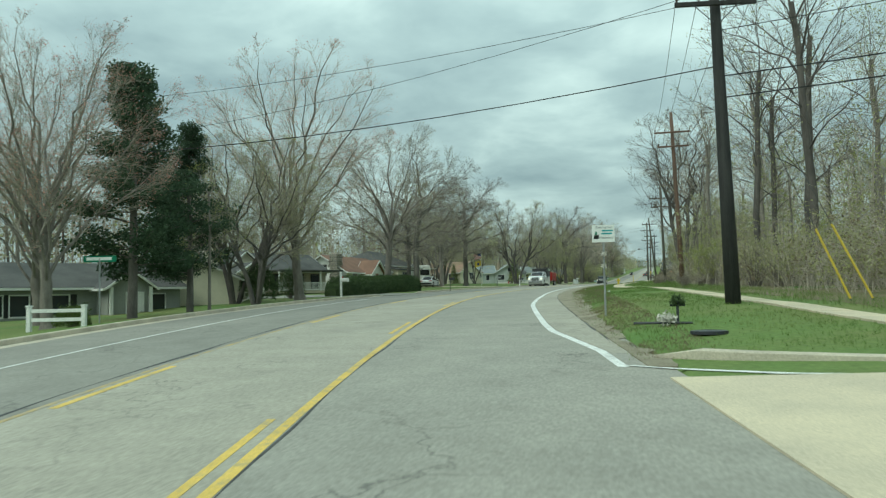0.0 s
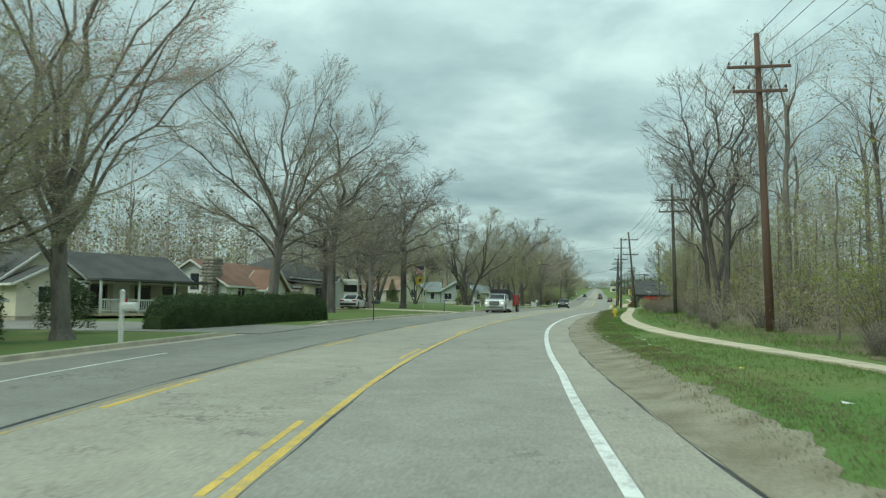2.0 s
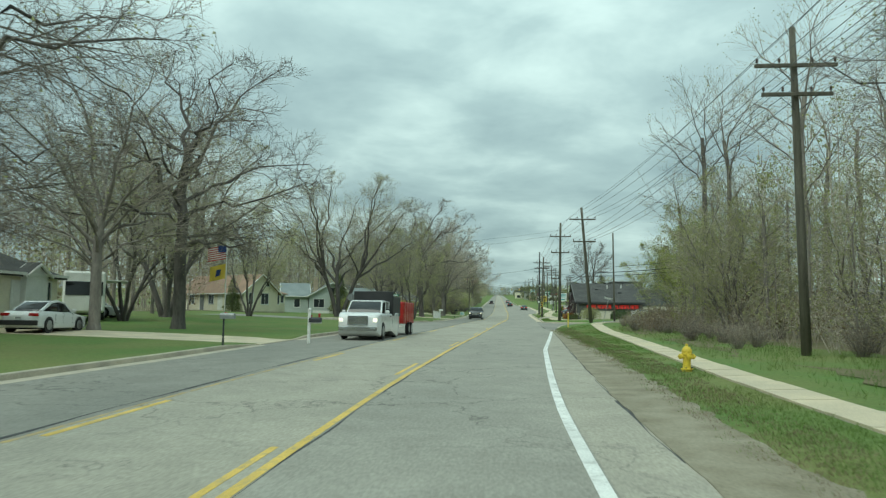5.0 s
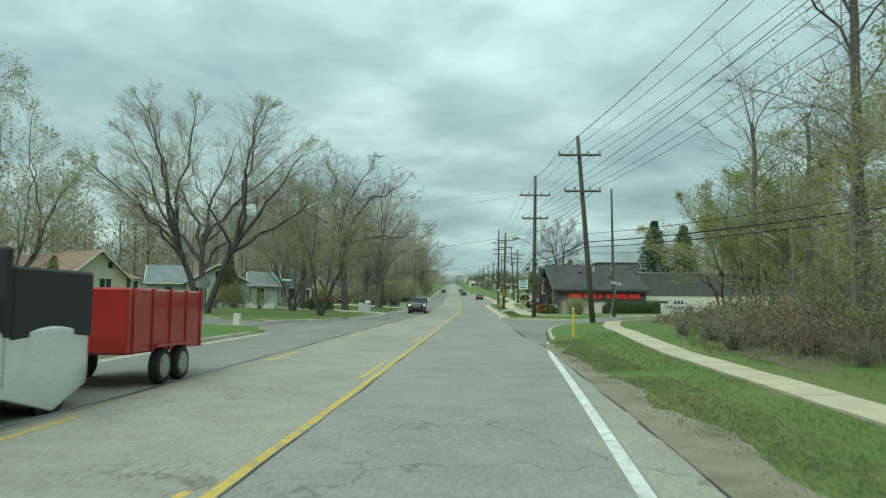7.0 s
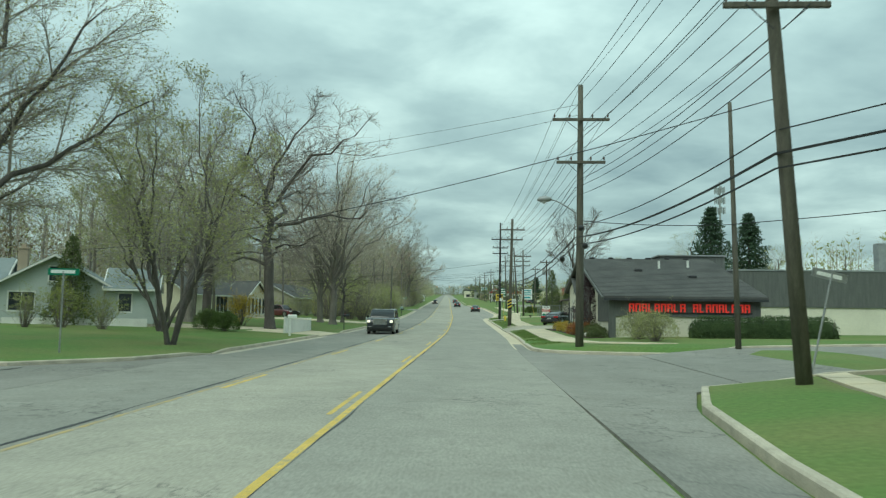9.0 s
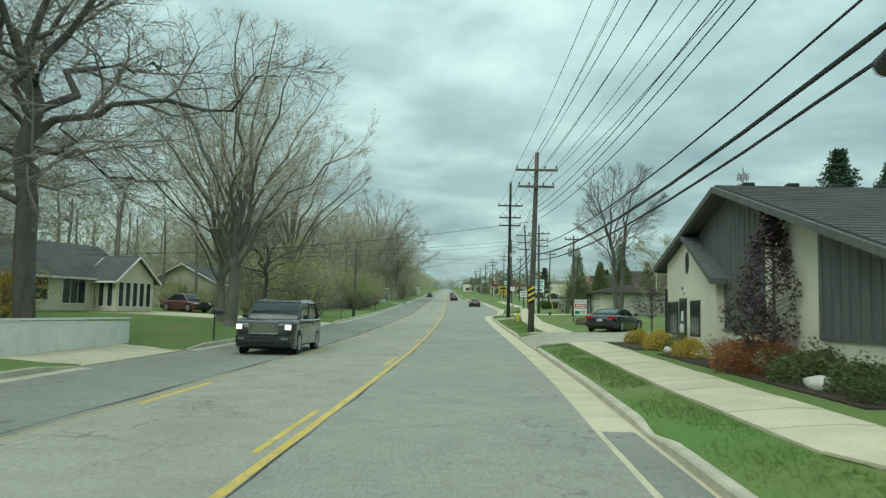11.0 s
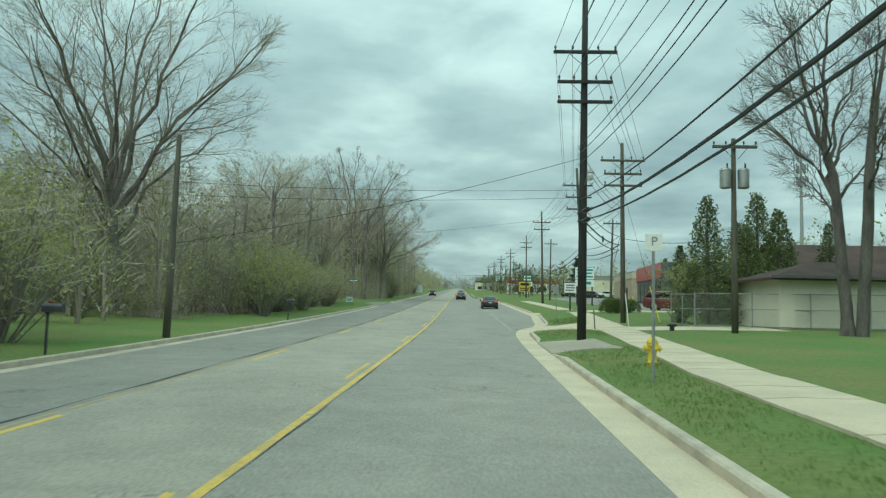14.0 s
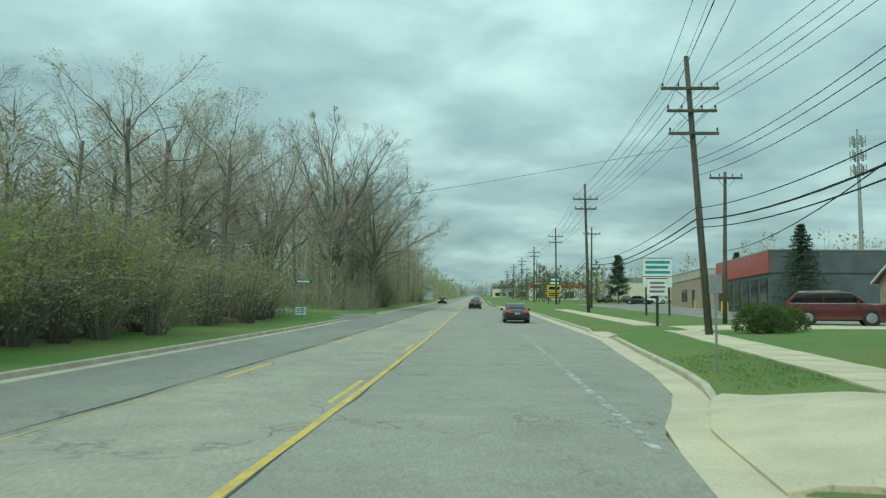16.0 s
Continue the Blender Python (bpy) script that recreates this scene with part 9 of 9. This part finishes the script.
# shop signs along the road
def pylon(x, y, w, h, z0, label, boards, posts=2, rz=0):
    s = base("pylon_sign", x, y, None, rz, label=label, category="sign")
    for k in range(posts):
        xx = 0 if posts == 1 else -w * .4 + k * w * .8
        post(s, z0 + .3, METAL_DARK, .08, xx)
    z = z0
    for bh, back, ink, rows in boards:
        b = part("panel", box(-w / 2, w / 2, -.12, .12, z, z + bh - .06, .01), back, s)
        part("panel_frame", box(-w / 2 - .04, w / 2 + .04, -.1, .1, z + bh - .06, z + bh), METAL_DARK, b)
        bars(b, -w * .44, w * .44, z + .12, z + bh - .16, rows, ink, -.121, int(z * 10), .45)
        z += bh
    return s


pylon(11.4, 301, 2.3, 4, 2.3, "tall shop sign with teal and white panels on posts", [(.9, SIGN_WHITE, SIGN_TEAL, 1), (1.5, SIGN_WHITE, SIGN_TEAL, 3)])
pylon(7.6, 281.5, 1.1, 2, 1.7, "white shop sign on a thin post", [(1.0, SIGN_WHITE, SIGN_GREY, 3)], 1)
pylon(9.6, 403, 2.4, 5, 2.4, "green and white fuel price sign", [(1.2, SIGN_WHITE, SIGN_GREEN, 1), (1.8, SIGN_GREEN, SIGN_WHITE, 2)])
pylon(7.4, 372, 2.3, 4, 1.2, "yellow and black roadside sign board", [(1.0, SIGN_YELLOW, SIGN_BLACK, 2), (1.2, SIGN_YELLOW, SIGN_BLACK, 1)])
pylon(8, 450, 2.6, 4, 4.0, "distant red and white shop sign on posts", [(1.4, SIGN_RED, SIGN_WHITE, 1), (1.4, SIGN_WHITE, SIGN_GREY, 2)])
pylon(4, 505, 3.0, 4, 4.5, "distant white shop sign on a tall post", [(1.8, SIGN_WHITE, SIGN_TEAL, 2)])
for xx, yy in ((17.6, 303.5), (18.2, 306.5), (18.8, 309.5), (21.5, 331)):
    s = base("bollard", xx, yy, None, 0, label="yellow steel bollard in a car park", category="bollard", group="bollards")
    part("post", lathe([(.09, -.1), (.09, 1.0), (.06, 1.07), (.02, 1.1)], 10), SIGN_YELLOW, s)
# traffic signals far ahead
s = base("traffic_signals", at(560, 2), 560, None, 0, label="distant traffic signals hung on a span wire over the road", category="traffic signals")
z0 = s.matrix_world.translation.z
part("span_wire", tube(catenary((-22, 0, 8.2), (20, 0, 8.2), .6), .03, 4), CABLE, s)
for k, xx in enumerate((-9, -2, 4, 9)):
    hd = part("signal_head", box(xx - .2, xx + .2, -.15, .15, 6.2, 7.4, .03), SIGN_YELLOW, s)
    for j, m_ in enumerate((TAIL_ON, SIGN_YELLOW, SIGN_GREEN)):
        part("signal_lens", lathe([(.15, 0), (.14, .03)], 10), m_, hd).matrix_local = pose(xx, -.16, 7.15 - j * .38, 90, 0, 0)
for xx in (-22, 20):
    part("mast", tube([(xx, 0, -.3), (xx, 0, 8.6)], .14, 8), METAL, s)
# far lattice mast
s = base("radio_mast", 119.84, 508.14, 22, 0, label="distant grey telecom mast with antenna panels", category="mast")
part("mast", tube([(0, 0, -12), (0, 0, 20), (0, 0, 52)], [.9, .7, .35], 8), METAL, s)
for z in (36, 41, 46):
    for a in range(0, 360, 60):
        p = part("antenna", box(-.35, .35, -.15, .15, z, z + 3.4), METAL, s)
        p.matrix_local = pose(0, 0, 0, 0, 0, a) @ Matrix.Translation((0, -2.4, 0))
    part("ring", tube([(2.3 * math.cos(radians(a)), 2.3 * math.sin(radians(a)), z + 1.5) for a in range(0, 361, 30)], .12, 4), METAL, s)
# litter on the verge
rr = random.Random(12)
for k in range(9):
    y = rr.uniform(30, 70)
    x = at(y, rr.uniform(5.6, 7.5))
    bm = bmesh.new()
    a, b_ = rr.uniform(.06, .14), rr.uniform(.05, .1)
    vs = [bm.verts.new((rr.uniform(-a, a), rr.uniform(-b_, b_), rr.uniform(0, .05))) for _ in range(5)]
    bmesh.ops.convex_hull(bm, input=vs)
    o = part("litter", bm, SIGN_WHITE if k % 3 else SIGN_YELLOW)
    o.location = (x, y, gz(x, y) + .015)
    tagged(o, "crumpled scrap of litter on the verge", "litter")


def grass_tufts(label, y0, y1, u0, u1, n, seed, hmin=.03, hmax=.09, mat=None, thin=.1):
    """Loose blades over the mown verge, thinner on its worn edge."""
    r = random.Random(seed)
    V, F = [], []
    f0, f1 = (u0 if callable(u0) else (lambda y: u0)), (u1 if callable(u1) else (lambda y: u1))
    for _ in range(n):
        y = r.uniform(y0, y1)
        u = f0(y) + (f1(y) - f0(y)) * r.random() ** .8
        if any(a < y < b for a, b in RIGHT_OPEN):
            continue
        x = at(y, u)
        if noise.noise((x * .5, y * .5, seed)) < r.uniform(-.55, thin):
            continue
        z = gz(x, y)
        h = r.uniform(hmin, hmax)
        for _k in range(3):
            a = r.uniform(0, 6.28)
            w = r.uniform(.004, .008)
            px, py = x + r.gauss(0, .04), y + r.gauss(0, .04)
            k = len(V)
            V += [(px - math.sin(a) * w, py + math.cos(a) * w, z - .01), (px + math.sin(a) * w, py - math.cos(a) * w, z - .01), (px + r.gauss(0, .4) * h, py + r.gauss(0, .4) * h, z + h)]
            F.append((k, k + 1, k + 2))
    return tagged(raw("grass", V, F, mat or BLADE), label, "grass", kind="stuff")


grass_tufts("short green blades of a mown verge", 13.5, 80, lambda y: ramp(y, SHOULDER) + .2, lambda y: ramp(y, WALK_1) - .05, 16000, 61)
grass_tufts("short green blades of a mown verge", 80, 130, lambda y: ramp(y, SHOULDER) + .15, lambda y: ramp(y, WALK_1) - .05, 9000, 62)
grass_tufts("short green blades of a mown verge", 166, 193, lambda y: ramp(y, RIGHT_CURB) + .25, lambda y: ramp(y, WALK_2) - .05, 5000, 63)
grass_tufts("short green blades of a mown verge", 203, 262, lambda y: ramp(y, RIGHT_CURB) + .25, lambda y: ramp(y, WALK_2) - .05, 9000, 64)
grass_tufts("rough grass between sidewalk and woods", 14, 128, lambda y: ramp(y, WALK_1) + 1.3, 13.5, 9000, 65, .08, .3)
# ragged growth creeping over the gravel's edge
grass_tufts("ragged green growth along a gravel edge", 13, 127, lambda y: ramp(y, SHOULDER) - .45, lambda y: ramp(y, SHOULDER) + .7, 9000, 66, .02, .07)
grass_tufts("dry straw-coloured grass along a gravel edge", 13, 127, lambda y: ramp(y, SHOULDER) - .35, lambda y: ramp(y, SHOULDER) + 1.2, 24000, 67, .02, .07, DEAD_LEAF)
# slim stakes beside the sidewalk
for x, y, rz, tall, m_, lab in ((4.75, 243.2, -4, .95, WOOD_POLE, "short leaning wooden stake beside the sidewalk"), (6.9, 246.4, -6, 1.7, WHITE, "thin leaning white marker stake on the verge")):
    s = base("stake", x, y, None, 0, label=lab, category="stake")
    s.matrix_world = pose(x, y, gz(x, y), 0, rz, 0)
    part("rod", tube([(0, 0, -.15), (0, 0, tall)], .028, 6), m_, s)
for x, y, h_, rz in ((15.8, 257.2, 6.6, 80), (18.6, 257.6, 7.4, 140), (21.8, 257.5, 6.6, 220)):
    plant("cedar", x, y, h_, rz, group="cedars behind a fence")
